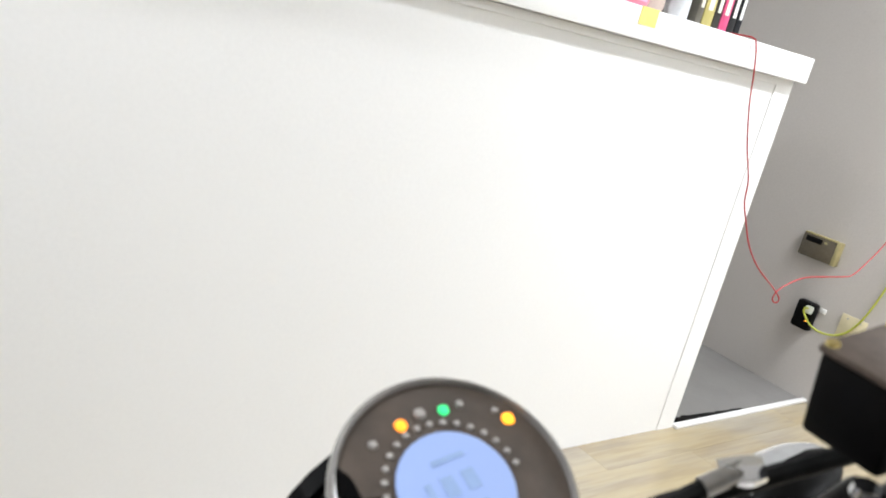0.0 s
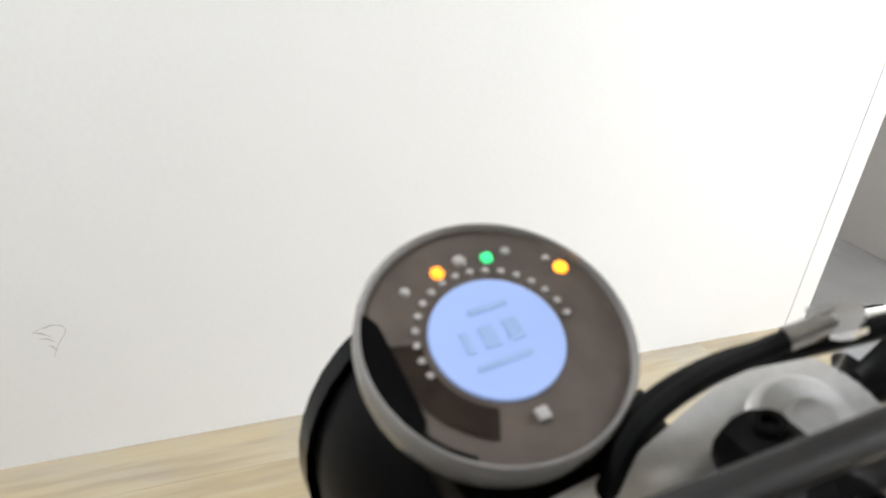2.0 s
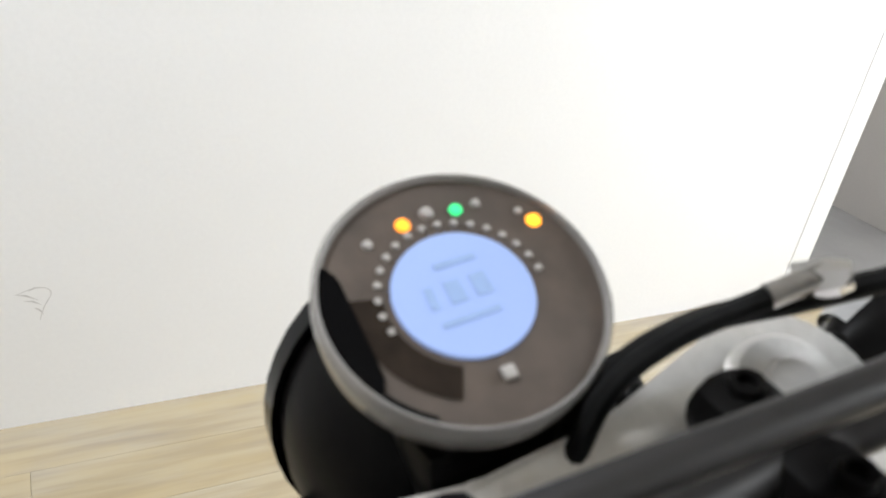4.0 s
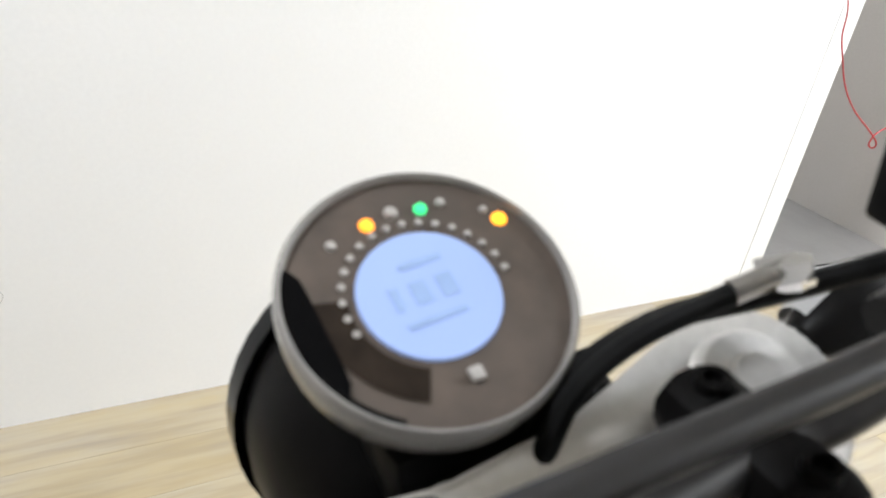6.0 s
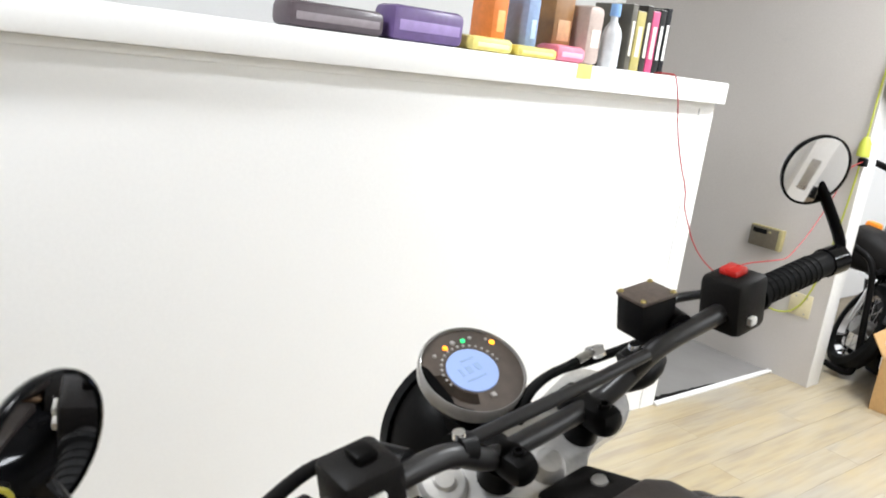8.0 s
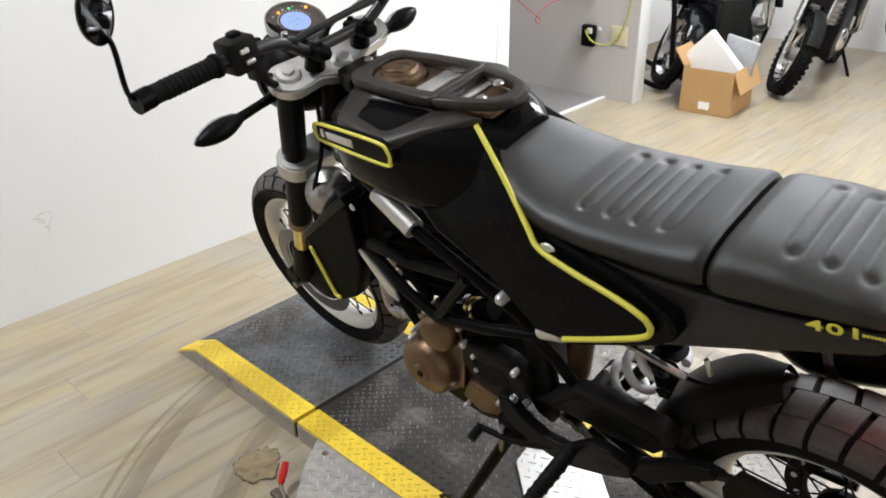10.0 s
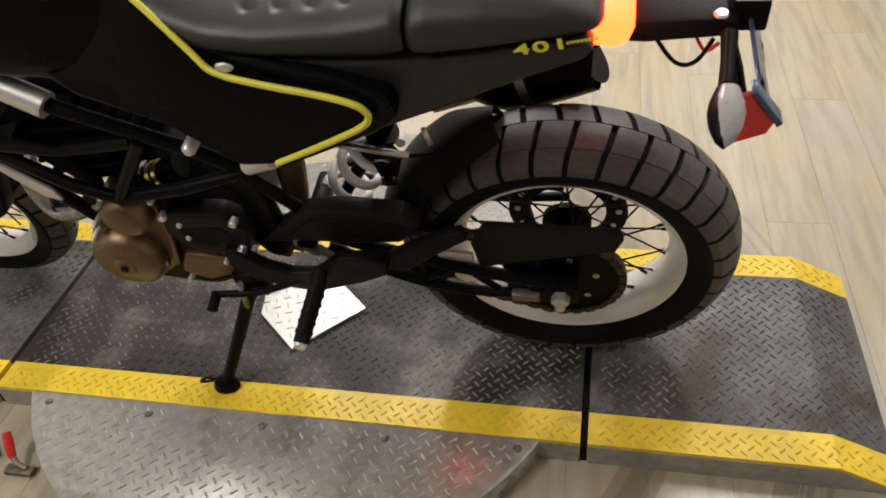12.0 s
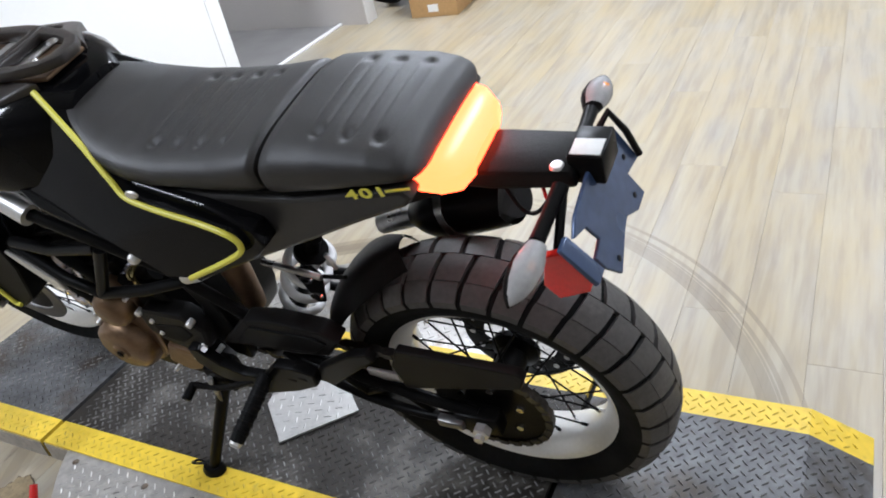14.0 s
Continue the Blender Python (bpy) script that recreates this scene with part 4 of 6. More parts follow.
both("tank_guard", guard, RACKPL, "black open side guard beside the tank")
badge = [(-0.912, 0.957), (-0.885, 0.964), (-0.745, 0.962), (-0.722, 0.950), (-0.720, 0.932), (-0.738, 0.920), (-0.89, 0.928), (-0.910, 0.939)]
P("tank_badge", prism(badge, -0.176, -0.160, 0.003), SATIN, "dark badge plate")
P("badge_outline", tube(bmesh.new(), smooth_path([(x, -0.1775, z) for x, z in badge], 4, True), 0.0032, 8, True), STRIPE, "yellow badge outline")
P("badge_mark", prism([(-0.897, 0.953), (-0.888, 0.954), (-0.888, 0.937), (-0.897, 0.937)], -0.1785, -0.175, 0.001), ALU, "pale emblem")
P("badge_mark", prism([(-0.882, 0.951), (-0.812, 0.949), (-0.812, 0.934), (-0.882, 0.936)], -0.1785, -0.175, 0.001), ALU, "pale emblem bar")


# side panels and pinstripe
def panel_y(z):
    return -0.168 if z < 0.80 else -0.168 + (z - 0.80) / 0.165 * 0.102


def lean_panel(c):
    return (c.x, c.y + panel_y(c.z) + 0.0, c.z)


PANEL = [(-0.70, 0.93), (-0.66, 0.960), (-0.625, 0.972), (-0.607, 0.960), (-0.528, 0.898), (-0.465, 0.848), (-0.440, 0.832), (-0.40, 0.822), (-0.258, 0.800), (-0.243, 0.790), (-0.237, 0.776), (-0.245, 0.764), (-0.395, 0.680), (-0.455, 0.674), (-0.49, 0.705), (-0.545, 0.755), (-0.66, 0.805), (-0.74, 0.850)]
both("side_panel", lambda: prism(PANEL, 0.0, 0.05, 0.005, lean_panel), GLOSS, "gloss black side panel")
line = [(-0.618, 0.967), (-0.535, 0.905), (-0.474, 0.855), (-0.446, 0.834), (-0.385, 0.821), (-0.308, 0.810), (-0.262, 0.801), (-0.247, 0.792), (-0.242, 0.778), (-0.256, 0.759), (-0.318, 0.724), (-0.398, 0.684)]
for s, first in ((-1, 0), (1, 4)):
    run = smooth_path([(x, 0, z) for x, z in line[first:]], 4)
    P("pinstripe", tube(bmesh.new(), [(p.x, -s * (panel_y(p.z) - 0.0015), p.z) for p in run], 0.0050, 8, False, 1.0), STRIPE, "yellow pinstripe round the side panel")
BACKER = [(-0.63, 0.958), (-0.60, 0.948), (-0.50, 0.884), (-0.43, 0.848), (-0.30, 0.828), (-0.215, 0.800), (-0.208, 0.768), (-0.24, 0.740), (-0.40, 0.662), (-0.42, 0.70)]
both("panel_border", lambda: prism(BACKER, 0.008, 0.045, 0.004, lean_panel), GLOSS, "gloss black border behind the pinstripe")
both("panel_clip", lambda: lathe(bmesh.new(), [(0, 0.004), (0.008, 0.003), (0.0095, 0)], at(-0.428, -0.148, 0.842) @ Matrix.Diagonal((1.4, 0.8, 1, 1)), 16), ALU, "bright panel clip")
TAIL = [(-0.47, 0.848), (-0.30, 0.834), (-0.15, 0.836), (-0.02, 0.856), (0.030, 0.866), (0.044, 0.852), (0.030, 0.836), (-0.05, 0.802), (-0.151, 0.755), (-0.288, 0.695), (-0.42, 0.635), (-0.45, 0.66)]
TAILSATIN = mat("satin_tail", (0.017, 0.0155, 0.0145), 0.36, vary=0.2, fine=150, coarse=5, bump=0.05, spec=0.42)
both("tail_panel", lambda: prism(TAIL, -0.128, -0.08, 0.007), TAILSATIN, "satin black tail panel")
P("tail_inner", prism([(-0.45, 0.83), (-0.10, 0.845), (-0.01, 0.845), (-0.01, 0.83), (-0.15, 0.76), (-0.40, 0.70)], -0.085, 0.085, 0.004), ENGINE)
P("fender_liner", prism([(-0.32, 0.72), (-0.12, 0.78), (0.05, 0.83), (0.05, 0.80), (-0.10, 0.74), (-0.28, 0.66)], -0.06, 0.10, 0.006), SATIN)

# lettering on the tail
font = bpy.data.curves.new("model_number", "FONT")
font.body, font.size, font.extrude, font.offset = "401", 0.027, 0.0006, 0.0006
font.space_character = 1.15
font.materials.append(STRIPE)
for s in (-1, 1):
    ob = new("model_number", font)
    ob.parent = bike
    ob.matrix_local = Matrix.Translation((-0.052 if s < 0 else -0.012, s * 0.1292, 0.846)) @ Matrix.Rotation(radians(90), 4, "X") @ (Matrix.Rotation(radians(10), 4, "Z") if s < 0 else Matrix.Rotation(radians(180), 4, "Y") @ Matrix.Rotation(radians(-10), 4, "Z")) @ Matrix.Diagonal((1.50, 0.78, 1, 1))
    ob["label"] = "yellow model number"
for k in range(9):
    x = 0.010 + k * 0.0042
    P("lettering_bar", box(bmesh.new(), x, x + 0.003, -0.1292, -0.128, 0.8600 + x * 0.2, 0.8635 + x * 0.2), STRIPE, "tiny yellow lettering", smooth=0)

# seat with pressed ribs
SEAT = [(-0.635, 0.064, 0.904, 0.968), (-0.6, 0.087, 0.854, 0.953), (-0.55, 0.106, 0.841, 0.926), (-0.5, 0.121, 0.839, 0.905), (-0.45, 0.13, 0.832, 0.893), (-0.38, 0.134, 0.829, 0.89), (-0.28, 0.133, 0.827, 0.896), (-0.225, 0.133, 0.827, 0.905), (-0.197, 0.131, 0.828, 0.91), (-0.191, 0.125, 0.83, 0.903)]
PILLION = [(-0.186, 0.122, 0.828, 0.898), (-0.179, 0.130, 0.826, 0.910), (-0.160, 0.132, 0.826, 0.917), (-0.090, 0.131, 0.835, 0.920), (-0.010, 0.127, 0.850, 0.914), (0.024, 0.122, 0.856, 0.905), (0.040, 0.116, 0.860, 0.896), (0.049, 0.106, 0.864, 0.884), (0.052, 0.09, 0.868, 0.875)]
RIBS = (-0.402, -0.357, -0.312, -0.267, -0.095, -0.050, -0.004)


def seat_mesh(st):
    xs = [st[0][0] + (st[-1][0] - st[0][0]) * k / 300 for k in range(301)]
    cols = list(zip(*st))
    fine = [(x, *(float(np.interp(x, cols[0], cols[j])) for j in (1, 2, 3))) for x in xs]
    # soften the joints between the stations
    for _ in range(24):
        fine = [fine[0]] + [(b[0], *((a[j] + 2 * b[j] + c[j]) / 4 for j in (1, 2, 3))) for a, b, c in zip(fine, fine[1:], fine[2:])] + [fine[-1]]
    bm = loft(fine, 128, 0.66)
    tops = [f[3] for f in fine]
    for v in bm.verts:
        x, y, z = v.co
        if z < float(np.interp(x, xs, tops)) - 0.05:
            continue
        for r in RIBS:
            if abs(x - r) > 0.024:
                continue
            # each rib is a raised tongue inside a pressed line, rounded and deeper at its ends
            past = max(0.0, abs(y) - 0.074)
            d = math.hypot(x - r, past)
            line = math.exp(-((d - 0.0115) / 0.0034) ** 2)
            end = math.exp(-((abs(y) - 0.083) / 0.009) ** 2) * math.exp(-(abs(x - r) / 0.009) ** 2)
            v.co.z += -0.0009 * line * (1 - 0.5 * min(1, max(0, y) / 0.06)) - 0.0048 * end + 0.0003 * max(0, 1 - d / 0.011)
    return bm


P("seat", seat_mesh(SEAT), VINYL, "dark grey ribbed vinyl rider seat", smooth=70)
P("pillion_seat", seat_mesh(PILLION), VINYL, "dark grey ribbed vinyl pillion seat", smooth=70)
P("seat_base", loft([(-0.56, 0.09, 0.845, 0.88), (-0.45, 0.118, 0.826, 0.85), (-0.2, 0.122, 0.822, 0.846), (-0.06, 0.114, 0.832, 0.858), (-0.01, 0.10, 0.838, 0.860)], 24, 0.5), RUBBER)

# tail lamp, carrier and number plate holder
BACK = Matrix.Translation((0.014, 0, 0.0))      # the tail's parts sit this much further back


def PT(name, bm, material, label="", parent=None, steer=False, smooth=40):
    return P(name, bm, material, label, parent, steer or BACK, smooth)


TAILLAMP = glow("tail_lamp_glow", (1.0, 0.060, 0.014), 11.0)
PT("tail_lamp", loft([(-0.004, 0.094, 0.838, 0.872), (0.022, 0.101, 0.828, 0.876), (0.048, 0.096, 0.820, 0.868), (0.068, 0.080, 0.816, 0.854), (0.076, 0.05, 0.820, 0.842)], 28, 0.5), TAILLAMP, "lit orange-red tail lamp")
PT("tail_carrier", prism([(0.03, 0.825), (0.10, 0.828), (0.20, 0.830), (0.205, 0.802), (0.09, 0.795), (0.03, 0.800)], -0.046, 0.046, 0.006, lambda c: (c.x, c.y * (1 - 0.9 * max(0, c.x - 0.05)), c.z)), PLASTIC, "black number plate carrier arm")
PT("carrier_screw", lathe(bmesh.new(), [(0, 0.004), (0.008, 0.003), (0.010, 0)], Matrix.Translation((0.180, -0.030, 0.829)), 14), ALU, "bright screw")
# plate frame, tilted back towards its foot
PLM = Matrix.Translation((0.216, 0.0, 0.82)) @ Matrix.Rotation(radians(-20), 4, "Y")
holder = [(0.030, 0.0), (0.072, -0.010), (0.088, -0.078), (0.045, -0.070), (0.056, -0.114), (0.020, -0.114), (-0.010, -0.096), (-0.030, -0.100), (-0.085, -0.122), (-0.106, -0.090), (-0.112, -0.065), (-0.084, -0.060), (-0.094, -0.030), (-0.125, -0.018), (-0.100, -0.006), (-0.035, 0.0)]
bm = prism(holder, -0.003, 0.003, 0.0015)
bm.transform(PLM @ Matrix.Rotation(radians(90), 4, "Z"))
PT("plate_holder", bm, BLUEPL, "dark blue-black number plate holder")
for y, z in ((0.055, -0.05), (0.03, -0.095), (-0.075, -0.105)):
    PT("holder_hole", lathe(bmesh.new(), [(0, 0.004), (0.004, 0.004), (0.005, -0.004), (0, -0.004)], PLM @ Matrix.Translation((0, y, z)) @ Matrix.Rotation(radians(90), 4, "Y"), 10), RUBBER)
PT("holder_arm", tube(bmesh.new(), [(0.205, 0.045, 0.815), (0.222, 0.062, 0.842), (0.236, 0.078, 0.80), (0.248, 0.085, 0.755)], 0.005, 8), SATIN)
PT("plate_lamp", box(bmesh.new(), 0.192, 0.238, -0.028, 0.034, 0.800, 0.843, 0.004), SATIN, "black plate lamp housing")
PT("plate_lamp_label", box(bmesh.new(), 0.196, 0.234, -0.024, 0.006, 0.8432, 0.8445, 0.0004), FOAM, "pale sticker on the lamp housing")
PT("reflector", prism([(0.213, 0.800), (0.246, 0.757), (0.240, 0.739), (0.199, 0.719), (0.182, 0.741), (0.191, 0.791)], -0.147, -0.135, 0.002), mat("reflector_red", (0.80, 0.018, 0.015), 0.15, vary=0.1, fine=200, bump=0.3, coat=0.5), "red rear reflector")
PT("reflector_frame", prism([(0.211, 0.808), (0.217, 0.810), (0.255, 0.760), (0.249, 0.754)], -0.151, -0.127, 0.001), BLUEPL)
PT("reflector_strut", tube(bmesh.new(), [(0.205, -0.137, 0.788), (0.200, -0.10, 0.803), (0.192, -0.05, 0.815)], 0.006, 8), SATIN)


def signal(base, tip, size, lens_side, steer=False):
    """A stalk with a pointed lamp at its end."""
    base, tip = Vector(base), Vector(tip)
    d = (tip - base).normalized()
    stalk = PT("turn_signal", tube(bmesh.new(), [base, base.lerp(tip, 0.25), base.lerp(tip, 0.5)], [0.011, 0.009, 0.010], 12), SATIN, "black turn signal stalk", None, steer)
    m = along(base.lerp(tip, 0.45), tip)
    L = (tip - base).length * 0.62
    prof = [(0, 0), (0.30, 0.0), (0.62, 0.14), (0.92, 0.34), (1.0, 0.5), (0.85, 0.70), (0.5, 0.88), (0.0, 1.0)]
    PT("housing", lathe(bmesh.new(), [(r * size, h * L) for r, h in prof], m @ Matrix.Diagonal((0.97, 0.78, 0.97, 1)), 48), SATIN, "", stalk, steer)
    off = Matrix.Translation(Vector(lens_side) * size * 0.28)
    PT("lens", lathe(bmesh.new(), [(r * size * 0.94, h * L * 0.96) for r, h in prof[2:]], off @ m @ Matrix.Diagonal((1, 0.8, 1, 1)), 48), LENSW, "clear turn signal lens", stalk, steer)
    if not steer:
        PT("bulb", lathe(bmesh.new(), [(0, 0), (0.006, 0.003), (0.007, 0.012), (0, 0.018)], off @ along(Vector(m.translation) + d * L * 0.42 + Vector(lens_side) * size * 0.70, Vector(m.translation) + d * L + Vector(lens_side) * size * 0.6), 12), AMBER, "amber bulb", stalk, steer)
    return stalk


LENSW = mat("frosted_lens", (0.90, 0.89, 0.88), 0.10, 0.0, vary=0.1, fine=120, coarse=30, bump=0.2, spread=0.04)
LENSW.node_tree.nodes["Principled BSDF"].inputs["Transmission Weight"].default_value = 0.6
LENSW.node_tree.nodes["Principled BSDF"].inputs["IOR"].default_value = 1.2
signal((0.190, -0.055, 0.818), (0.177, -0.222, 0.797), 0.021, (0.5, 0, 0.4))
signal((0.190, 0.03, 0.815), (0.182, 0.172, 0.812), 0.021, (0.6, 0, 0.5))
PT("signal_wire", tube(bmesh.new(), smooth_path([(0.10, -0.03, 0.80), (0.13, -0.05, 0.77), (0.155, -0.055, 0.775), (0.175, -0.04, 0.80)]), 0.003, 6), RUBBER)
PT("signal_wire", tube(bmesh.new(), smooth_path([(0.15, -0.02, 0.80), (0.165, -0.045, 0.785), (0.18, -0.05, 0.80)]), 0.0025, 6), REDPL)

# fork, yokes and front fender
F_DIR = Vector((-0.39, 0, -0.92)).normalized()


def leg(s):
    top = Vector((-1.062, s * 0.105, 1.002))
    def pt(d):
        return top + F_DIR * d
    low = P("fork_leg", tube(bmesh.new(), [pt(0.0), pt(0.475)], 0.0275, 24), SATIN, "black fork tube", None, True)
    P("slider", tube(bmesh.new(), [pt(0.47), pt(0.62)], 0.021, 20), GOLD, "gold fork slider", low, True)
    P("seal", tube(bmesh.new(), [pt(0.462), pt(0.482)], 0.0305, 24), BRONZE, "", low, True)
    P("foot", tube(bmesh.new(), [pt(0.585), pt(0.62), pt(0.70), pt(0.74)], [0.026, 0.028, 0.030, 0.018], 16), SATIN, "black fork foot", low, True)
    P("foot_lug", tube(bmesh.new(), [pt(0.715) + Vector((-0.02, -0.03, 0)), pt(0.715) + Vector((-0.02, 0.03, 0))], 0.024, 16), SATIN, "", low, True)
    P("cap", lathe(bmesh.new(), [(0, 0.014), (0.010, 0.014), (0.012, 0.010), (0.022, 0.009), (0.026, 0.004), (0.026, -0.01), (0, -0.01)], along(pt(-0.004), pt(-0.1)), 28), ALU, "silver fork cap", low, True)


for s in (-1, 1):
    leg(s)
P("front_axle", tube(bmesh.new(), [FW + Vector((0, -0.13, 0)), FW + Vector((0, 0.13, 0))], 0.010, 12), STEEL, "", None, True)
up = RAKE.to_track_quat("Z", "Y").to_matrix().to_4x4()


def yoke(d, t, w, hollow=False):
    """A cast bridge across both fork tubes, square to the fork."""
    c = Vector((-1.055, 0, 1.005)) + F_DIR * d
    pts = []
    for k in range(24):
        a = math.pi * (k / 23) - math.pi / 2
        pts.append((0.105 + 0.044 * math.cos(a), 0.044 * math.sin(a)))
    right = pts + [(0.06, 0.045), (0.03, 0.056 + w)]
    left = [(-y, x) for y, x in reversed(right)]
    ring = right + left + [(-0.03, -0.028), (0.03, -0.028)]
    bm = bmesh.new()
    base = bm.faces.new([bm.verts.new((x, y, -t / 2)) for y, x in ring])
    got = bmesh.ops.extrude_face_region(bm, geom=[base])
    bmesh.ops.translate(bm, vec=(0, 0, t), verts=[v for v in got["geom"] if isinstance(v, bmesh.types.BMVert)])
    bmesh.ops.bevel(bm, geom=list(bm.edges), offset=0.004, segments=2, affect="EDGES")
    bm.transform(Matrix.Translation(c) @ Matrix.Rotation(math.atan2(0.39, 0.92), 4, "Y"))
    return bm


P("top_yoke", yoke(0.012, 0.026, 0.01), ALU, "silver cast top yoke", None, True)
P("bottom_yoke", yoke(0.255, 0.045, 0.0), ALU, "silver lower yoke", None, True)
P("stem_nut", lathe(bmesh.new(), [(0, 0.016), (0.014, 0.016), (0.020, 0.008), (0.022, 0), (0, 0)], along(Vector((-1.022, 0, 0.990)), Vector((-1.022, 0, 0.990)) + RAKE), 24), ALU, "silver stem nut", None, True)
P("ignition_lock", box(bmesh.new(), -0.985, -0.955, 0.012, 0.040, 0.945, 0.990, 0.005), SATIN, "black ignition switch", None, True)
P("lock_face", lathe(bmesh.new(), [(0, 0.003), (0.008, 0.003), (0.009, 0)], Matrix.Translation((-0.970, 0.026, 0.990)), 14), ALU, "", None, True)
bm = bmesh.new()
rows = []
for k in range(12):
    a = radians(42 + 44 * k / 11)
    rows.append([(0.327 - 0.024 * abs(j / 3 - 1) ** 2.5, 0.062 * (j / 3 - 1), a) for j in range(7)])
for shell in (0, -0.004):
    vs = [[bm.verts.new((FW.x + (r + shell) * math.cos(a), y, FW.z + (r + shell) * math.sin(a))) for r, y, a in ring] for ring in rows]
    for A, B in zip(vs, vs[1:]):
        for j in range(6):
            bm.faces.new((A[j], A[j + 1], B[j + 1], B[j]))
P("front_fender", bm, GLOSS, "short gloss black front fender", None, True, 60)
P("fender_stay", tube(bmesh.new(), [(-1.24, -0.10, 0.58), (-1.30, -0.055, 0.625)], 0.006), SATIN, "", None, True)
P("brake_caliper", box(bmesh.new(), -1.265, -1.205, -0.105, -0.050, 0.345, 0.43, 0.010), ENGINE, "black brake caliper", None, True)
P("brake_hose", tube(bmesh.new(), smooth_path([(-1.07, -0.05, 0.95), (-1.04, -0.10, 0.84), (-1.09, -0.13, 0.72), (-1.13, -0.135, 0.60), (-1.21, -0.12, 0.47), (-1.235, -0.09, 0.42)]), 0.0048, 8), RUBBER, "black brake hose", None, True)

# headlamp
P("headlamp", lathe(bmesh.new(), [(0, -0.075), (0.035, -0.07), (0.065, -0.052), (0.085, -0.015), (0.090, 0.02), (0.088, 0.04), (0.080, 0.045), (0, 0.05)], along(Vector((-1.165, 0, 0.940)), Vector((-1.30, 0, 0.925))), 40), SATIN, "round black headlamp shell", None, True)
P("headlamp_ring", lathe(bmesh.new(), [(0.084, 0.035), (0.094, 0.035), (0.094, 0.05), (0.084, 0.052)], along(Vector((-1.165, 0, 0.940)), Vector((-1.30, 0, 0.925))), 40, True), GLOSS, "", None, True)
both("headlamp_bracket", lambda: tube(bmesh.new(), [(-1.10, -0.10, 0.90), (-1.17, -0.095, 0.935)], 0.012, 8), SATIN, "", True)
signal((-1.112, -0.115, 0.957), (-1.085, -0.318, 0.972), 0.026, (-0.9, 0, 0), True)
signal((-1.10, 0.115, 0.945), (-1.10, 0.28, 0.957), 0.026, (-0.9, 0, 0), True)

# handlebar with brace
BAR = [(-0.972, -0.414, 1.110), (-0.984, -0.30, 1.104), (-0.990, -0.205, 1.098), (-1.000, -0.14, 1.085), (-1.013, -0.092, 1.050), (-1.020, -0.060, 1.038)]
bar_path = smooth_path(BAR + [(x, -y * 1.035, z) for x, y, z in reversed(BAR)], 5)
P("handlebar", tube(bmesh.new(), bar_path, 0.0115, 14), BRACE, "black braced handlebar", None, False)
P("bar_brace", tube(bmesh.new(), [(-1.028, -0.124, 1.066), (-1.020, -0.06, 1.071), (-1.004, 0.06, 1.081), (-0.997, 0.126, 1.087)], 0.0070, 14), BRACE, "black handlebar brace", None, False)
for s in (-1, 1):
    P("brace_clamp", tube(bmesh.new(), [(-1.012, s * 0.110, 1.072), (-1.008, s * 0.130, 1.080)], 0.0165, 14), SATIN, "", None, False)
    P("brace_bolt", lathe(bmesh.new(), [(0, 0.006), (0.006, 0.006), (0.007, 0)], Matrix.Translation((-1.010, s * 0.120, 1.090)), 12), CHROME, "bright clamp bolt", None, False)
    r = P("bar_riser", tube(bmesh.new(), [(-1.032, s * 0.060, 1.00), (-1.023, s * 0.060, 1.025)], [0.021, 0.019], 20), SATIN, "black handlebar riser", None, False)
    P("riser_cap", box(bmesh.new(), -1.060, -0.980, s * 0.060 - 0.0165, s * 0.060 + 0.0165, 1.018, 1.050, 0.012), SATIN, "", r, False)
    for x in (-1.043, -0.997):
        P("riser_bolt", lathe(bmesh.new(), [(0, 0.001), (0.0035, 0.001), (0.004, 0.006), (0.0065, 0.006), (0.007, 0)], Matrix.Translation((x, s * 0.060, 1.048)), 14), SATIN, "", r, False)
    end, inner = Vector((-0.972, -0.414 if s < 0 else 0.430, 1.110)), Vector((-0.986, -0.280 if s < 0 else 0.302, 1.103))
    g = P("grip", tube(bmesh.new(), [inner, inner.lerp(end, 0.05), inner.lerp(end, 0.06), end], [0.021, 0.021, 0.0165, 0.0165], 18), RUBBER, "black rubber grip", None, False)
    for k in range(10):
        c = inner.lerp(end, 0.12 + 0.075 * k)
        P("grip_rib", lathe(bmesh.new(), [(0.0165, -0.002), (0.0178, -0.001), (0.0178, 0.001), (0.0165, 0.002)], along(c, end + Vector((0, s * 0.1, 0))), 18, False), RUBBER, "", g, False)
    e2 = end + Vector((0.004, s * 0.028, 0.0))
    P("bar_end", tube(bmesh.new(), [end, e2], 0.0185, 18), GLOSS, "gloss black bar end", g, False)
    # bar-end mirror
    stalk_end = e2 + Vector((-0.008, -s * 0.006, 0.090)) if s < 0 else e2 + Vector((-0.03, 0.004, 0.074))
    face = Vector((0.80, 0.58, -0.14) if s < 0 else (0.85, -0.45, -0.12)).normalized()
    centre = stalk_end + (Vector((-0.004, -0.004, 0.052)) if s < 0 else Vector((-0.012, -0.012, 0.036)))
    mm = along(centre, centre + face)
    mir = P("mirror", lathe(bmesh.new(), [(0, -0.012), (0.030, -0.010), (0.043, -0.004), (0.0465, 0.002), (0.0465, 0.005), (0.0435, 0.006)], mm, 40), GLOSS, "round bar-end mirror", None, False)
    P("mirror_glass", lathe(bmesh.new(), [(0, 0.0045), (0.0435, 0.0045), (0.0435, 0.003), (0, 0.003)], mm, 40), MIRROR, "mirror glass", mir, False)
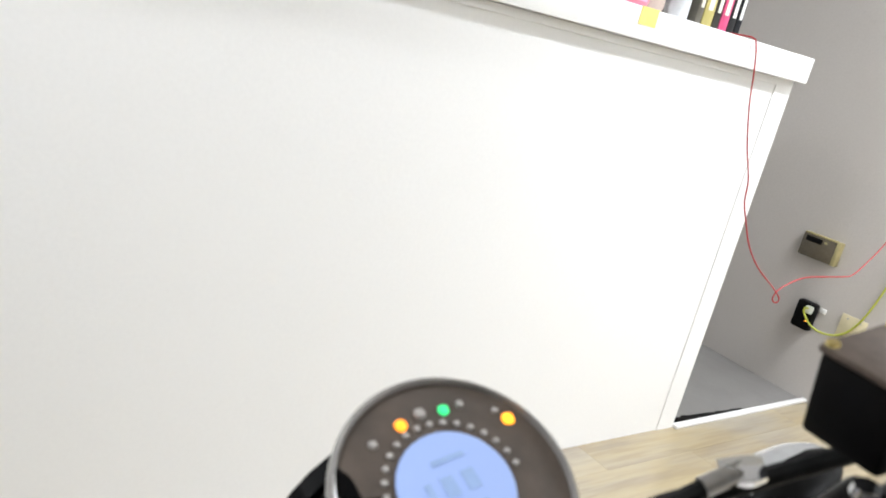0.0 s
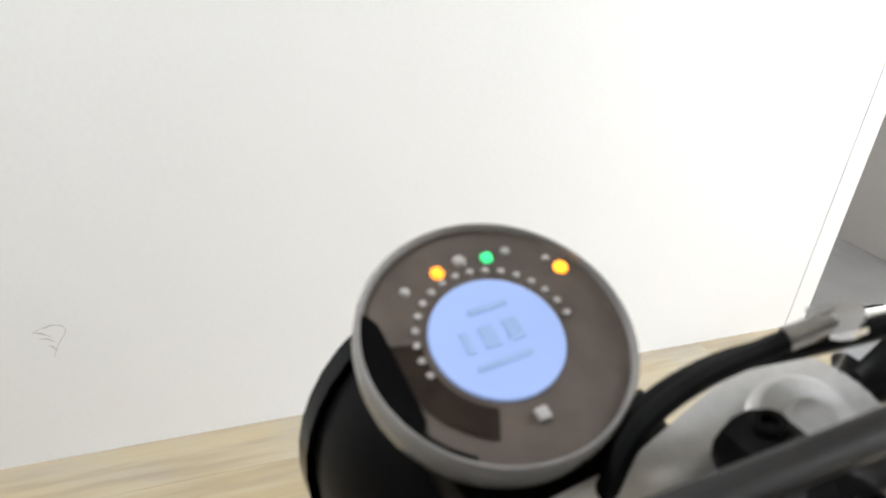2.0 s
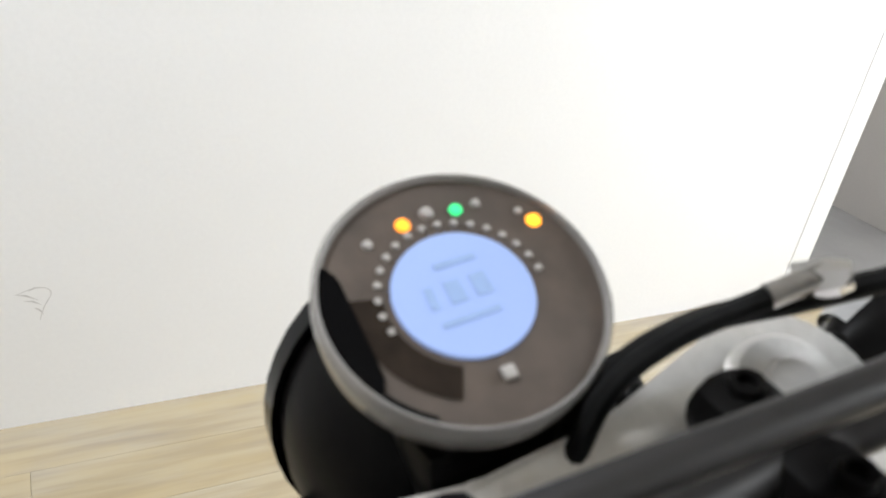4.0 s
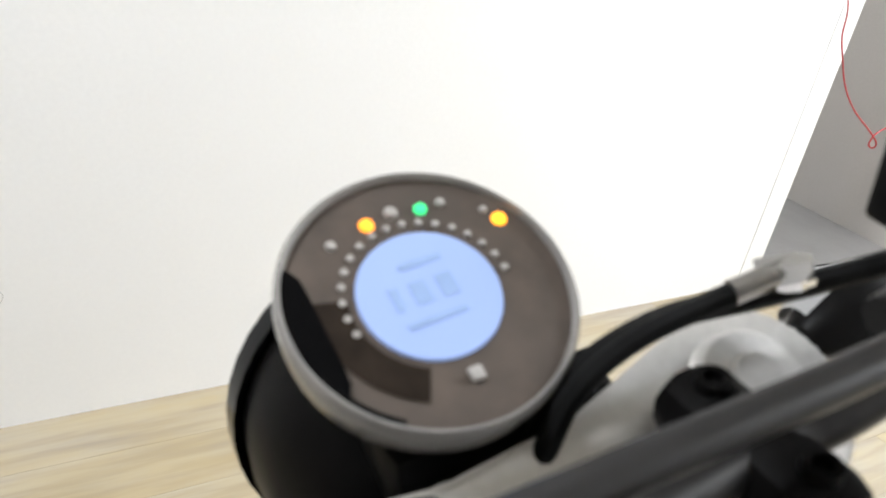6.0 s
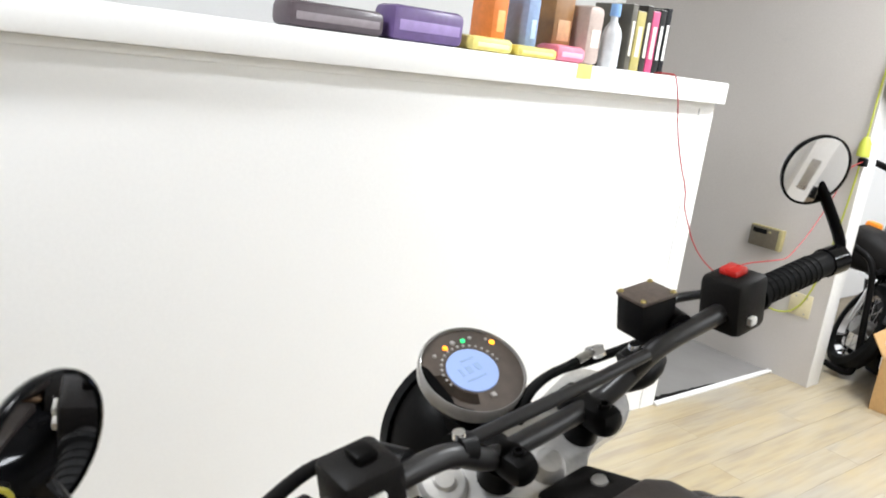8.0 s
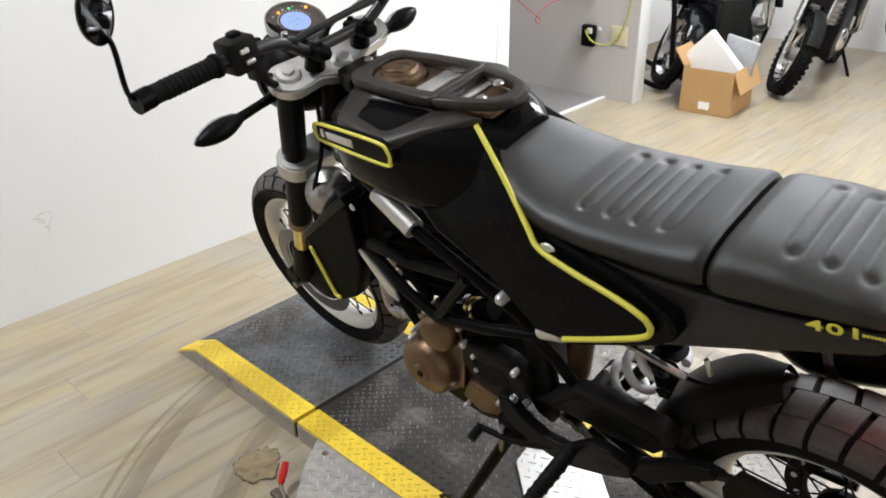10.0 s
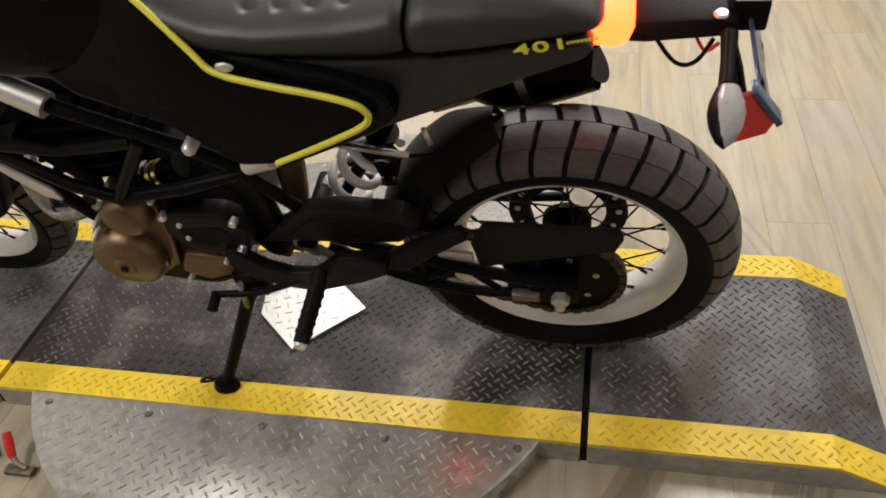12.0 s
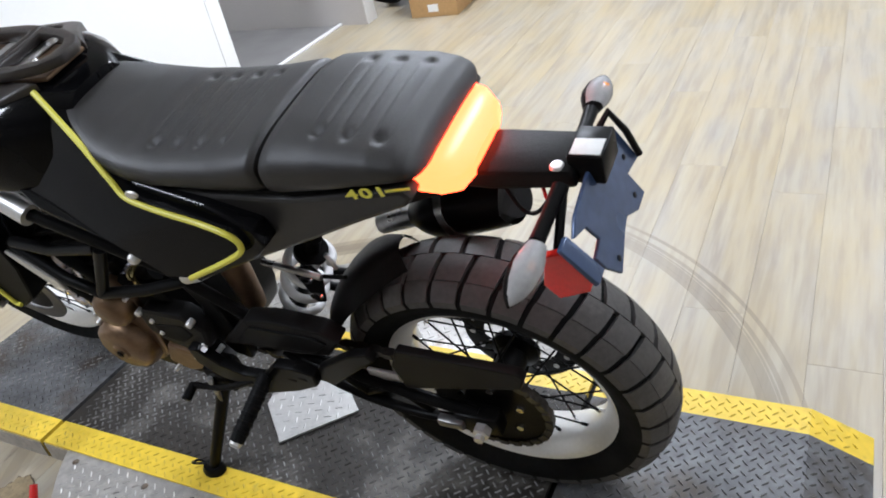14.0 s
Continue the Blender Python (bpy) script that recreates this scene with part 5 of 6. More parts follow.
    P("mirror_stalk", tube(bmesh.new(), smooth_path([e2 - Vector((0, s * 0.010, 0)), e2 + Vector((-0.003, s * 0.004, 0.02)), stalk_end, stalk_end.lerp(centre, 0.5) - face * 0.006], 4), 0.0075, 10, False, 0.6), GLOSS, "flat black mirror stalk", mir, False)

SHIFT = Matrix.Translation((-0.013, 0, 0.002))
# switches, levers, reservoir, hoses
sw = P("switch_left", box(bmesh.new(), -1.005, -0.950, -0.262, -0.205, 1.072, 1.132, 0.008), PLASTIC, "black left switch cluster", None, SHIFT)
P("switch_button", box(bmesh.new(), -0.952, -0.944, -0.240, -0.222, 1.088, 1.096, 0.002), ALU, "", sw, SHIFT)
P("switch_button", box(bmesh.new(), -0.990, -0.968, -0.240, -0.220, 1.130, 1.140, 0.003), ENGINE, "", sw, SHIFT)
P("switch_button", box(bmesh.new(), -0.952, -0.945, -0.245, -0.228, 1.108, 1.116, 0.002), FOAM, "pale switch mark", sw, SHIFT)
P("switch_skirt", box(bmesh.new(), -0.995, -0.955, -0.222, -0.200, 1.045, 1.080, 0.005), PLASTIC, "", sw, SHIFT)
SHIFTR = Matrix.Translation((-0.013, 0.033, 0.006))
sw = P("switch_right", box(bmesh.new(), -1.005, -0.950, 0.205, 0.262, 1.068, 1.134, 0.008), PLASTIC, "black right switch cluster", None, SHIFTR)
P("kill_switch", box(bmesh.new(), -0.992, -0.968, 0.222, 0.246, 1.133, 1.142, 0.003), REDPL, "red kill switch", sw, SHIFTR)
P("switch_button", box(bmesh.new(), -0.952, -0.944, 0.222, 0.234, 1.082, 1.092, 0.002), FOAM, "pale switch mark", sw, SHIFTR)
for s in (-1, 1):
    pv = Vector((-1.03, s * 0.205, 1.092))
    P("lever_perch", tube(bmesh.new(), [(-0.985, s * 0.185, 1.096), pv], 0.015, 12), SATIN, "black lever perch", None, SHIFT)
    P("lever", tube(bmesh.new(), smooth_path([pv, (-1.045, s * 0.25, 1.088), (-1.02, s * 0.33, 1.082), (-1.01, s * 0.375, 1.080)]), [0.008] * 19, 10, False, 0.7), SATIN, "black hand lever", None, SHIFT)
RES = Matrix.Translation((-1.031, 0.163, 1.113)) @ Matrix.Rotation(radians(-7), 4, "Z")
LID = mat("reservoir_lid", (0.10, 0.075, 0.06), 0.5, 0.3, vary=0.3, fine=200)
P("brake_reservoir", box(bmesh.new(), -0.021, 0.021, -0.025, 0.025, -0.024, 0.020, 0.003, RES), SATIN, "square black brake fluid reservoir", None, False)
P("reservoir_lid", box(bmesh.new(), -0.0222, 0.0222, -0.0262, 0.0262, 0.0195, 0.0245, 0.002, RES), LID, "brown-black reservoir lid", None, False)
for x in (-0.0178, 0.0178):
    for y in (-0.0218, 0.0218):
        P("lid_screw", lathe(bmesh.new(), [(0, 0.002), (0.003, 0.002), (0.0036, 0)], RES @ Matrix.Translation((x, y, 0.0242)), 10), GOLD, "", None, False)
P("reservoir_arm", tube(bmesh.new(), [(-1.035, 0.165, 1.090), (-1.02, 0.185, 1.086), (-1.0, 0.20, 1.094)], 0.010, 10), SATIN, "", None, False)
P("banjo", lathe(bmesh.new(), [(0, 0.010), (0.006, 0.010), (0.008, 0.004), (0.008, -0.012), (0, -0.012)], along((-1.066, 0.122, 1.062), (-1.05, 0.14, 1.07)), 6), CHROME, "bright hose fitting", None, False)
P("banjo_sleeve", tube(bmesh.new(), [(-1.072, 0.098, 1.058), (-1.066, 0.124, 1.064)], 0.0055, 10), STEEL, "", None, False)
for pts, r in (([(-1.066, 0.122, 1.062), (-1.073, 0.09, 1.056), (-1.074, 0.05, 1.053), (-1.072, 0.02, 1.040), (-1.075, 0.0, 0.99), (-1.09, -0.03, 0.93)], 0.0050),
               ([(-1.04, 0.20, 1.065), (-1.068, 0.12, 1.052), (-1.080, 0.07, 1.050), (-1.082, 0.03, 1.038), (-1.088, 0.015, 1.0), (-1.09, 0.01, 0.94)], 0.0055),
               ([(-1.0, -0.20, 1.05), (-1.05, -0.15, 1.0), (-1.09, -0.10, 0.97), (-1.10, -0.05, 0.92)], 0.0075),
               ([(-1.02, -0.20, 1.06), (-1.075, -0.14, 1.01), (-1.105, -0.09, 0.98), (-1.10, -0.03, 0.93)], 0.0060)):
    P("cable", tube(bmesh.new(), smooth_path(pts, 6), r, 8), RUBBER, "black control cable", None, False)

# instrument
GC = Vector((-1.1313, -0.0074, 1.0623))
GT = radians(23.4)
GM = Matrix.Translation(GC) @ Matrix(((0, -math.cos(GT), math.sin(GT)), (1, 0, 0), (0, math.sin(GT), math.cos(GT)))).to_4x4() @ Matrix.Scale(1.185, 4)
CLEARRIM = mat("clear_rim", (0.50, 0.48, 0.46), 0.12, vary=0.12, fine=60, coarse=30, spread=0.05)
CLEARRIM.node_tree.nodes["Principled BSDF"].inputs["Transmission Weight"].default_value = 0.55
FACE = mat("gauge_face", (0.070, 0.053, 0.042), 0.5, vary=0.3, fine=40, coarse=22, spread=0.06)
gauge = P("instrument", lathe(bmesh.new(), [(0, -0.034), (0.034, -0.034), (0.046, -0.024), (0.0500, -0.012), (0.0500, -0.006), (0, -0.006)], GM, 64), SATIN, "round digital instrument")
P("bezel", lathe(bmesh.new(), [(0.0496, -0.0008), (0.0503, 0.0016), (0.0512, 0.0020), (0.0525, 0.0004), (0.0528, -0.005), (0.0518, -0.014), (0.0505, -0.014), (0.0503, -0.004)], GM, 80, True), CLEARRIM, "clear silvery bezel", gauge)
# black crescent along the left inside of the bezel
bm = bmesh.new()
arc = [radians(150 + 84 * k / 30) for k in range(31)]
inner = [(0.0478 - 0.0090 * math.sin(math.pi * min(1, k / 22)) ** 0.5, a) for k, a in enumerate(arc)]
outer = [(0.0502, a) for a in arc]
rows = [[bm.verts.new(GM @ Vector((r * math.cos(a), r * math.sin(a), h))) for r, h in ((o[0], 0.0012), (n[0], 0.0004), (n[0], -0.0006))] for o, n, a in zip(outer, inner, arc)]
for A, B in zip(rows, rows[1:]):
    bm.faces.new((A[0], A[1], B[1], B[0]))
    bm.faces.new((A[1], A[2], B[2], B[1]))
P("dial_crescent", bm, DEEP, "black crescent inside the bezel", gauge)
P("dial", lathe(bmesh.new(), [(0, -0.0020), (0.0275, -0.0020), (0.0497, -0.0010), (0.0497, -0.0035), (0, -0.0035)], GM, 64), FACE, "brown-black dial ring", gauge)
# darker sector over the dial's left and lower left
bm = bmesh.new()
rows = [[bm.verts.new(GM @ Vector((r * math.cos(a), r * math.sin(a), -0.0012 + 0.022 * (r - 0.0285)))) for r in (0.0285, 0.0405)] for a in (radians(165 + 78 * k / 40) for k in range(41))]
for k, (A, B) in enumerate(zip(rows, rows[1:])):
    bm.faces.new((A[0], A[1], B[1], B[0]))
P("dial_sector", bm, mat("gauge_sector", (0.022, 0.016, 0.012), 0.4, vary=0.35, fine=80), "darker band over part of the dial", gauge)
LCD = glow("lcd_glow", (0.36, 0.49, 0.86), 0.37)
LCD.node_tree.nodes["Principled BSDF"].inputs["Roughness"].default_value = 0.6
P("display", lathe(bmesh.new(), [(0, -0.0008), (0.0254, -0.0008), (0.0258, -0.0018), (0, -0.0018)], GM, 64), LCD, "pale blue lit round display", gauge)
SEG = mat("lcd_segment", (0.27, 0.38, 0.62), 0.4, vary=0.1)
for u, v, w, h in ((-0.002, -0.010, 0.022, 0.0022), (0.007, 0.001, 0.006, 0.009), (-0.003, 0.001, 0.006, 0.009), (-0.012, 0.001, 0.003, 0.009), (0.002, 0.0125, 0.016, 0.0024)):
    P("display_bar", box(bmesh.new(), u - w / 2, u + w / 2, v - h / 2, v + h / 2, -0.0007, -0.0004, 0, GM), SEG, "faint grey display marks", gauge, smooth=0)
DOT = mat("pale_dot", (0.36, 0.34, 0.32), 0.35, vary=0.1)
for k in range(17):
    a = radians(190 - 190 * k / 16)
    P("dial_dot", lathe(bmesh.new(), [(0, 0.0004), (0.0013, 0.0004), (0.0016, -0.001)], GM @ Matrix.Translation((0.0302 * math.cos(a), 0.0302 * math.sin(a), -0.0012)), 10), DOT, "", gauge)
for u, v, col, st, r in ((-0.0085, 0.034, (1.0, 0.30, 0.02), 2.2, 0.0030), (0.0132, 0.034, (0.05, 0.85, 0.25), 1.2, 0.0027), (0.0391, 0.0195, (1.0, 0.36, 0.02), 2.4, 0.0034)):
    P("indicator_lamp", lathe(bmesh.new(), [(0, 0.0010), (r * 0.7, 0.0008), (r, -0.0008)], GM @ Matrix.Translation((u, v, -0.0010)), 14), glow("indicator_glow", col, st), "lit indicator lamp", gauge)
for u, v, r in ((0.0021, 0.0362, 0.0030), (0.0354, 0.0253, 0.0018), (0.0215, 0.034, 0.0022), (-0.024, 0.030, 0.0022)):
    P("indicator_lamp", lathe(bmesh.new(), [(0, 0.0010), (r * 0.7, 0.0008), (r, -0.0008)], GM @ Matrix.Translation((u, v, -0.0010)), 14), DOT, "unlit indicator lamp", gauge)
P("dial_button", box(bmesh.new(), -0.0025, 0.0025, -0.0355, -0.0305, -0.002, 0.0003, 0.0008, GM), DOT, "pale square button", gauge)
P("instrument_bracket", box(bmesh.new(), -1.150, -1.094, -0.045, 0.045, 0.965, 1.018, 0.012), SATIN, "black instrument bracket", None, True)

# foot controls and stand
HANGER = [(-0.580, 0.440), (-0.557, 0.441), (-0.520, 0.402), (-0.475, 0.384), (-0.426, 0.386), (-0.372, 0.438), (-0.329, 0.440), (-0.286, 0.430), (-0.292, 0.396), (-0.341, 0.368), (-0.405, 0.342), (-0.439, 0.330), (-0.487, 0.338), (-0.545, 0.356), (-0.583, 0.395)]
P("peg_bracket", prism(HANGER, -0.160, -0.138, 0.004), SATIN, "black cast foot peg bracket")
for x, z in ((-0.345, 0.402), (-0.318, 0.412)):
    P("bracket_slot", box(bmesh.new(), x - 0.010, x + 0.010, -0.1612, -0.150, z - 0.004, z + 0.004, 0.002), RUBBER)
P("peg_heel_plate", prism([(-0.30, 0.395), (-0.285, 0.432), (-0.20, 0.490), (-0.155, 0.508), (-0.145, 0.488), (-0.19, 0.452), (-0.262, 0.390)], -0.146, -0.126, 0.004), SATIN, "black heel guard")
P("foot_peg", tube(bmesh.new(), [(-0.415, -0.155, 0.392), (-0.415, -0.175, 0.386), (-0.432, -0.275, 0.345)], [0.013, 0.015, 0.014], 12), RUBBER, "black rubber foot peg")
for k in range(6):
    c = Vector((-0.415, -0.180, 0.384)).lerp(Vector((-0.432, -0.272, 0.346)), k / 6)
    P("peg_rib", lathe(bmesh.new(), [(0.014, -0.004), (0.0158, -0.003), (0.0158, 0.003), (0.014, 0.004)], along(c, c + Vector((-0.017, -0.1, -0.04))), 12, True), RUBBER)
P("peg_bolt", lathe(bmesh.new(), [(0, 0.008), (0.010, 0.008), (0.012, 0)], at(-0.432, -0.276, 0.345), 12), ALU)
P("gear_lever", tube(bmesh.new(), smooth_path([(-0.46, -0.155, 0.36), (-0.55, -0.165, 0.325), (-0.64, -0.168, 0.312)]), 0.007, 8), SATIN, "black gear lever")
P("gear_lever_tip", tube(bmesh.new(), [(-0.64, -0.165, 0.312), (-0.64, -0.20, 0.305)], 0.010, 10), RUBBER)
P("bracket_bolt", lathe(bmesh.new(), [(0, 0.010), (0.010, 0.010), (0.012, 0)], at(-0.553, -0.146, 0.43), 6), CHROME, "bright bracket bolt")
foot = BIKE.inverted() @ Vector((-0.680, -0.195, H + 0.009))
top = Vector((-0.575, -0.135, 0.315))
st = P("side_stand", tube(bmesh.new(), [top, top.lerp(foot, 0.15), top.lerp(foot, 0.96)], [0.018, 0.014, 0.012], 14), SATIN, "black side stand, folded out")
flat = Matrix.Translation(foot) @ Matrix.Rotation(radians(-LEAN), 4, "X")
P("stand_foot", lathe(bmesh.new(), [(0, 0.012), (0.018, 0.010), (0.022, 0.0), (0.022, -0.008), (0, -0.008)], flat @ Matrix.Diagonal((1.3, 1, 1, 1)), 20), SATIN, "", st)
P("stand_tang", tube(bmesh.new(), smooth_path([foot + Vector((0, 0, 0.02)), foot + Vector((-0.035, -0.01, 0.022)), foot + Vector((-0.052, -0.005, 0.012)), foot + Vector((-0.04, 0.006, 0.006)), foot], 5), 0.003, 8), SATIN, "wire tang", st)
P("stand_pivot", box(bmesh.new(), -0.60, -0.54, -0.155, -0.105, 0.295, 0.36, 0.006), SATIN, "", st)
P("stand_spring", tube(bmesh.new(), [(-0.585, -0.16, 0.34), (-0.595, -0.162, 0.265)], 0.0065, 8), STEEL, "steel stand spring", st)
P("belly_wire", tube(bmesh.new(), smooth_path([(-0.56, -0.13, 0.33), (-0.50, -0.15, 0.335), (-0.45, -0.15, 0.355)]), 0.004, 6), RUBBER)

# ---- things on the grey wall ----
BEIGE = mat("old_beige_plastic", (0.36, 0.31, 0.15), 0.45, vary=0.1, fine=60)
OLIVE = mat("brown_plastic", (0.12, 0.10, 0.07), 0.4, vary=0.15)
CREAM = mat("cream_plastic", (0.62, 0.55, 0.36), 0.4, vary=0.05)
OUT = Matrix.Rotation(radians(90), 4, "X")       # turns local z to -y: out of the grey wall
thermo = thing("thermostat", "beige and brown programmable thermostat on the grey wall", "thermostat")
part("body", box(bmesh.new(), -2.660, -2.497, GY - 0.030, GY, 0.640, 0.748, 0.005), OLIVE, thermo)
part("cover", box(bmesh.new(), -2.499, -2.476, GY - 0.034, GY, 0.640, 0.752, 0.004), BEIGE, thermo, "beige side cover")
part("top_edge", box(bmesh.new(), -2.655, -2.502, GY - 0.033, GY - 0.004, 0.745, 0.753, 0.003), BEIGE, thermo)
part("display", box(bmesh.new(), -2.642, -2.565, GY - 0.0318, GY - 0.028, 0.712, 0.736, 0.001), GLOSS, thermo, "dark display window")
part("button", box(bmesh.new(), -2.555, -2.540, GY - 0.0318, GY - 0.028, 0.722, 0.732, 0.001), BEIGE, thermo)
adapter = thing("power_adapter", "black plug-in power adapter with a small orange light", "adapter")
part("body", box(bmesh.new(), -2.566, -2.476, GY - 0.050, GY, 0.318, 0.452, 0.012), SATIN, adapter)
part("pilot_light", lathe(bmesh.new(), [(0, 0.002), (0.004, 0.001), (0.005, 0)], Matrix.Translation((-2.496, GY - 0.050, 0.365)) @ OUT, 10), glow("pilot_glow", (1, 0.35, 0.02), 2.0), adapter)
part("cord_plug", box(bmesh.new(), -2.512, -2.478, GY - 0.072, GY - 0.049, 0.405, 0.440, 0.006), LENSPALE, adapter, "pale cord plug")
part("wall_bracket", box(bmesh.new(), -2.474, -2.445, GY - 0.008, GY, 0.418, 0.440, 0.002), TRIM, adapter, "white tab of the socket behind")
plate = thing("wall_plate", "cream double wall plate behind the cord", "wall plate")
part("plate", box(bmesh.new(), -2.374, -2.258, GY - 0.007, GY, 0.345, 0.462, 0.003), CREAM, plate)
for x in (-2.345, -2.287):
    for z in (0.362, 0.445):
        part("screw", lathe(bmesh.new(), [(0, 0.002), (0.004, 0.001), (0.005, 0)], Matrix.Translation((x, GY - 0.007, z)) @ OUT, 10), STEEL, plate)

RED = mat("red_wire", (0.35, 0.02, 0.02), 0.45, vary=0.1)
LIME = mat("lime_cord", (0.42, 0.45, 0.05), 0.45, vary=0.1)
wire = thing("red_wire", "thin red wire hanging slack between counter and wall end", "wire")
pts = [(WALL - 0.02, 1.70, 1.449), (WALL + 0.048, 1.727, 1.450), (-2.343, 1.745, 1.43), (-2.334, 1.764, 1.36), (-2.320, 1.780, 1.25), (-2.296, 1.804, 1.13), (-2.270, 1.830, 1.03), (-2.262, 1.838, 0.96), (-2.245, 1.855, 0.90), (-2.220, 1.880, 0.825), (-2.185, 1.915, 0.762), (-2.140, 1.960, 0.712),
       (-2.122, 1.985, 0.685), (-2.120, 1.995, 0.668), (-2.124, 1.985, 0.660), (-2.130, 1.972, 0.672), (-2.128, 1.985, 0.705), (-2.122, 2.05, 0.737), (-2.128, 2.14, 0.747), (-2.134, 2.26, 0.745), (-2.140, 2.40, 0.741), (-2.144, 2.488, 0.745), (-2.148, 2.57, 0.79), (-2.152, 2.66, 0.86), (-2.158, 2.797, 1.0), (-2.161, 2.86, 1.10), (-2.164, 2.92, 1.145), (-2.170, 3.03, 1.168)]
part("strand", tube(bmesh.new(), smooth_path(pts, 6), 0.0026, 8), RED, wire)
cord = thing("extension_cord", "lime green extension cord hanging from a reel to the adapter", "cord")
pts = [(-2.186, 3.075, 1.66), (-2.192, 3.070, 1.50), (-2.195, 3.070, 1.30), (-2.196, 3.068, 1.16), (-2.205, 3.070, 1.0), (-2.222, 3.070, 0.80), (-2.246, 3.070, 0.62), (-2.285, 3.066, 0.46), (-2.335, 3.058, 0.375), (-2.400, 3.045, 0.345), (-2.460, 3.028, 0.355), (-2.500, 3.012, 0.395), (-2.508, 3.006, 0.425), (-2.495, 3.015, 0.430)]
part("cable", tube(bmesh.new(), smooth_path(pts, 6), 0.0045, 8), LIME, cord)
part("socket", tube(bmesh.new(), [(-2.194, 3.068, 1.283), (-2.193, 3.066, 1.255), (-2.192, 3.064, 1.190)], [0.012, 0.026, 0.030], 12), LIME, cord, "lime green socket end")
part("plug", box(bmesh.new(), -2.196, -2.158, 3.028, 3.068, 1.146, 1.186, 0.006), SATIN, cord, "black plug")
clock = thing("cord_reel", "black cord reel with a pale green face on the wall end", "cord reel")
M = Matrix.Translation((-2.183, 3.165, 1.575)) @ Matrix.Rotation(radians(14), 4, "Z") @ Matrix.Rotation(radians(90), 4, "Y")
part("drum", lathe(bmesh.new(), [(0.0, 0.0), (0.115, 0.0), (0.128, 0.012), (0.130, 0.10), (0.122, 0.125), (0.112, 0.132), (0.0, 0.125)], M, 40), RUBBER, clock)
part("rim", lathe(bmesh.new(), [(0.095, 0.128), (0.100, 0.138), (0.122, 0.136), (0.126, 0.126)], M, 40), SATIN, clock)
part("face", lathe(bmesh.new(), [(0, 0.142), (0.060, 0.140), (0.094, 0.134), (0.094, 0.126), (0, 0.126)], M, 40), mat("pale_lime", (0.62, 0.70, 0.42), 0.4, vary=0.1), clock, "pale green face")
part("hub", lathe(bmesh.new(), [(0, 0.150), (0.030, 0.148), (0.034, 0.138), (0, 0.138)], M, 24), FOAM, clock, "white hub")

# faint smudge on the counter front
SMUDGE = mat("smudge", (0.60, 0.59, 0.58), 0.7, vary=0.2)
bm = bmesh.new()
for y0, z0, y1, z1 in ((-0.40, 0.335, -0.36, 0.318), (-0.385, 0.318, -0.355, 0.306), (-0.375, 0.34, -0.352, 0.347), (-0.368, 0.30, -0.352, 0.282)):
    tube(bm, [(WALL + 0.0002, y0, z0), (WALL + 0.0004, (y0 + y1) / 2, (z0 + z1) / 2 + 0.004), (WALL + 0.0002, y1, z1)], [0.0004, 0.0022, 0.0004], 6)
tube(bm, smooth_path([(WALL + 0.0004, -0.395, 0.335), (WALL + 0.0004, -0.37, 0.345), (WALL + 0.0004, -0.345, 0.345), (WALL + 0.0004, -0.335, 0.33), (WALL + 0.0004, -0.35, 0.30), (WALL + 0.0004, -0.36, 0.27)], 5), 0.0009, 6)
for v in bm.verts:
    v.co.x = WALL + 0.0004 + (v.co.x - WALL) * 0.1
tagged(mesh("wall_smudge", bm, SMUDGE), "faint grey smudge on the white counter front", "smudge", kind="structure")

# ---- clutter along the counter's top ----
CT = 1.4445


def colour(name, c, rough=0.4):
    return mat(name, c, rough, vary=0.12, fine=50, coarse=15)


y = 1.745
for w, h, c in ((0.030, 0.24, (0.02, 0.02, 0.022)), (0.035, 0.23, (0.03, 0.03, 0.03)), (0.042, 0.22, (0.55, 0.06, 0.17)), (0.034, 0.235, (0.05, 0.045, 0.04)), (0.050, 0.21, (0.42, 0.36, 0.12)), (0.03, 0.23, (0.10, 0.09, 0.07))):
    b = thing("book", "upright book with a coloured spine on the counter", "book", group="books on the counter")
    part("cover", box(bmesh.new(), WALL - 0.20, WALL - 0.015, y - w, y - 0.002, CT, CT + h, 0.002), colour("book_cover", c), b)
    part("pages", box(bmesh.new(), WALL - 0.196, WALL - 0.02, y - w + 0.003, y - 0.005, CT + h, CT + h + 0.0015), FOAM, b)
    part("spine_bar", box(bmesh.new(), WALL - 0.0155, WALL - 0.0135, y - w * 0.72, y - w * 0.3, CT + 0.05, CT + h * 0.75), FOAM if c[0] < 0.04 else colour("spine_ink", (0.75, 0.72, 0.62)), b, "plain lettering bar on the spine")
    y -= w + 0.001
bottle = thing("bottle", "clear plastic bottle with a blue cap", "bottle")
part("body", lathe(bmesh.new(), [(0, 0), (0.034, 0.0), (0.036, 0.01), (0.036, 0.11), (0.030, 0.135), (0.014, 0.16), (0.013, 0.18), (0, 0.18)], Matrix.Translation((WALL - 0.04, 1.455, CT)), 24), mat("clear_plastic", (0.62, 0.64, 0.66), 0.12, vary=0.1), bottle)
part("cap", lathe(bmesh.new(), [(0, 0.22), (0.018, 0.22), (0.019, 0.178), (0, 0.178)], Matrix.Translation((WALL - 0.04, 1.455, CT)), 20), colour("cap_blue", (0.25, 0.45, 0.80)), bottle)
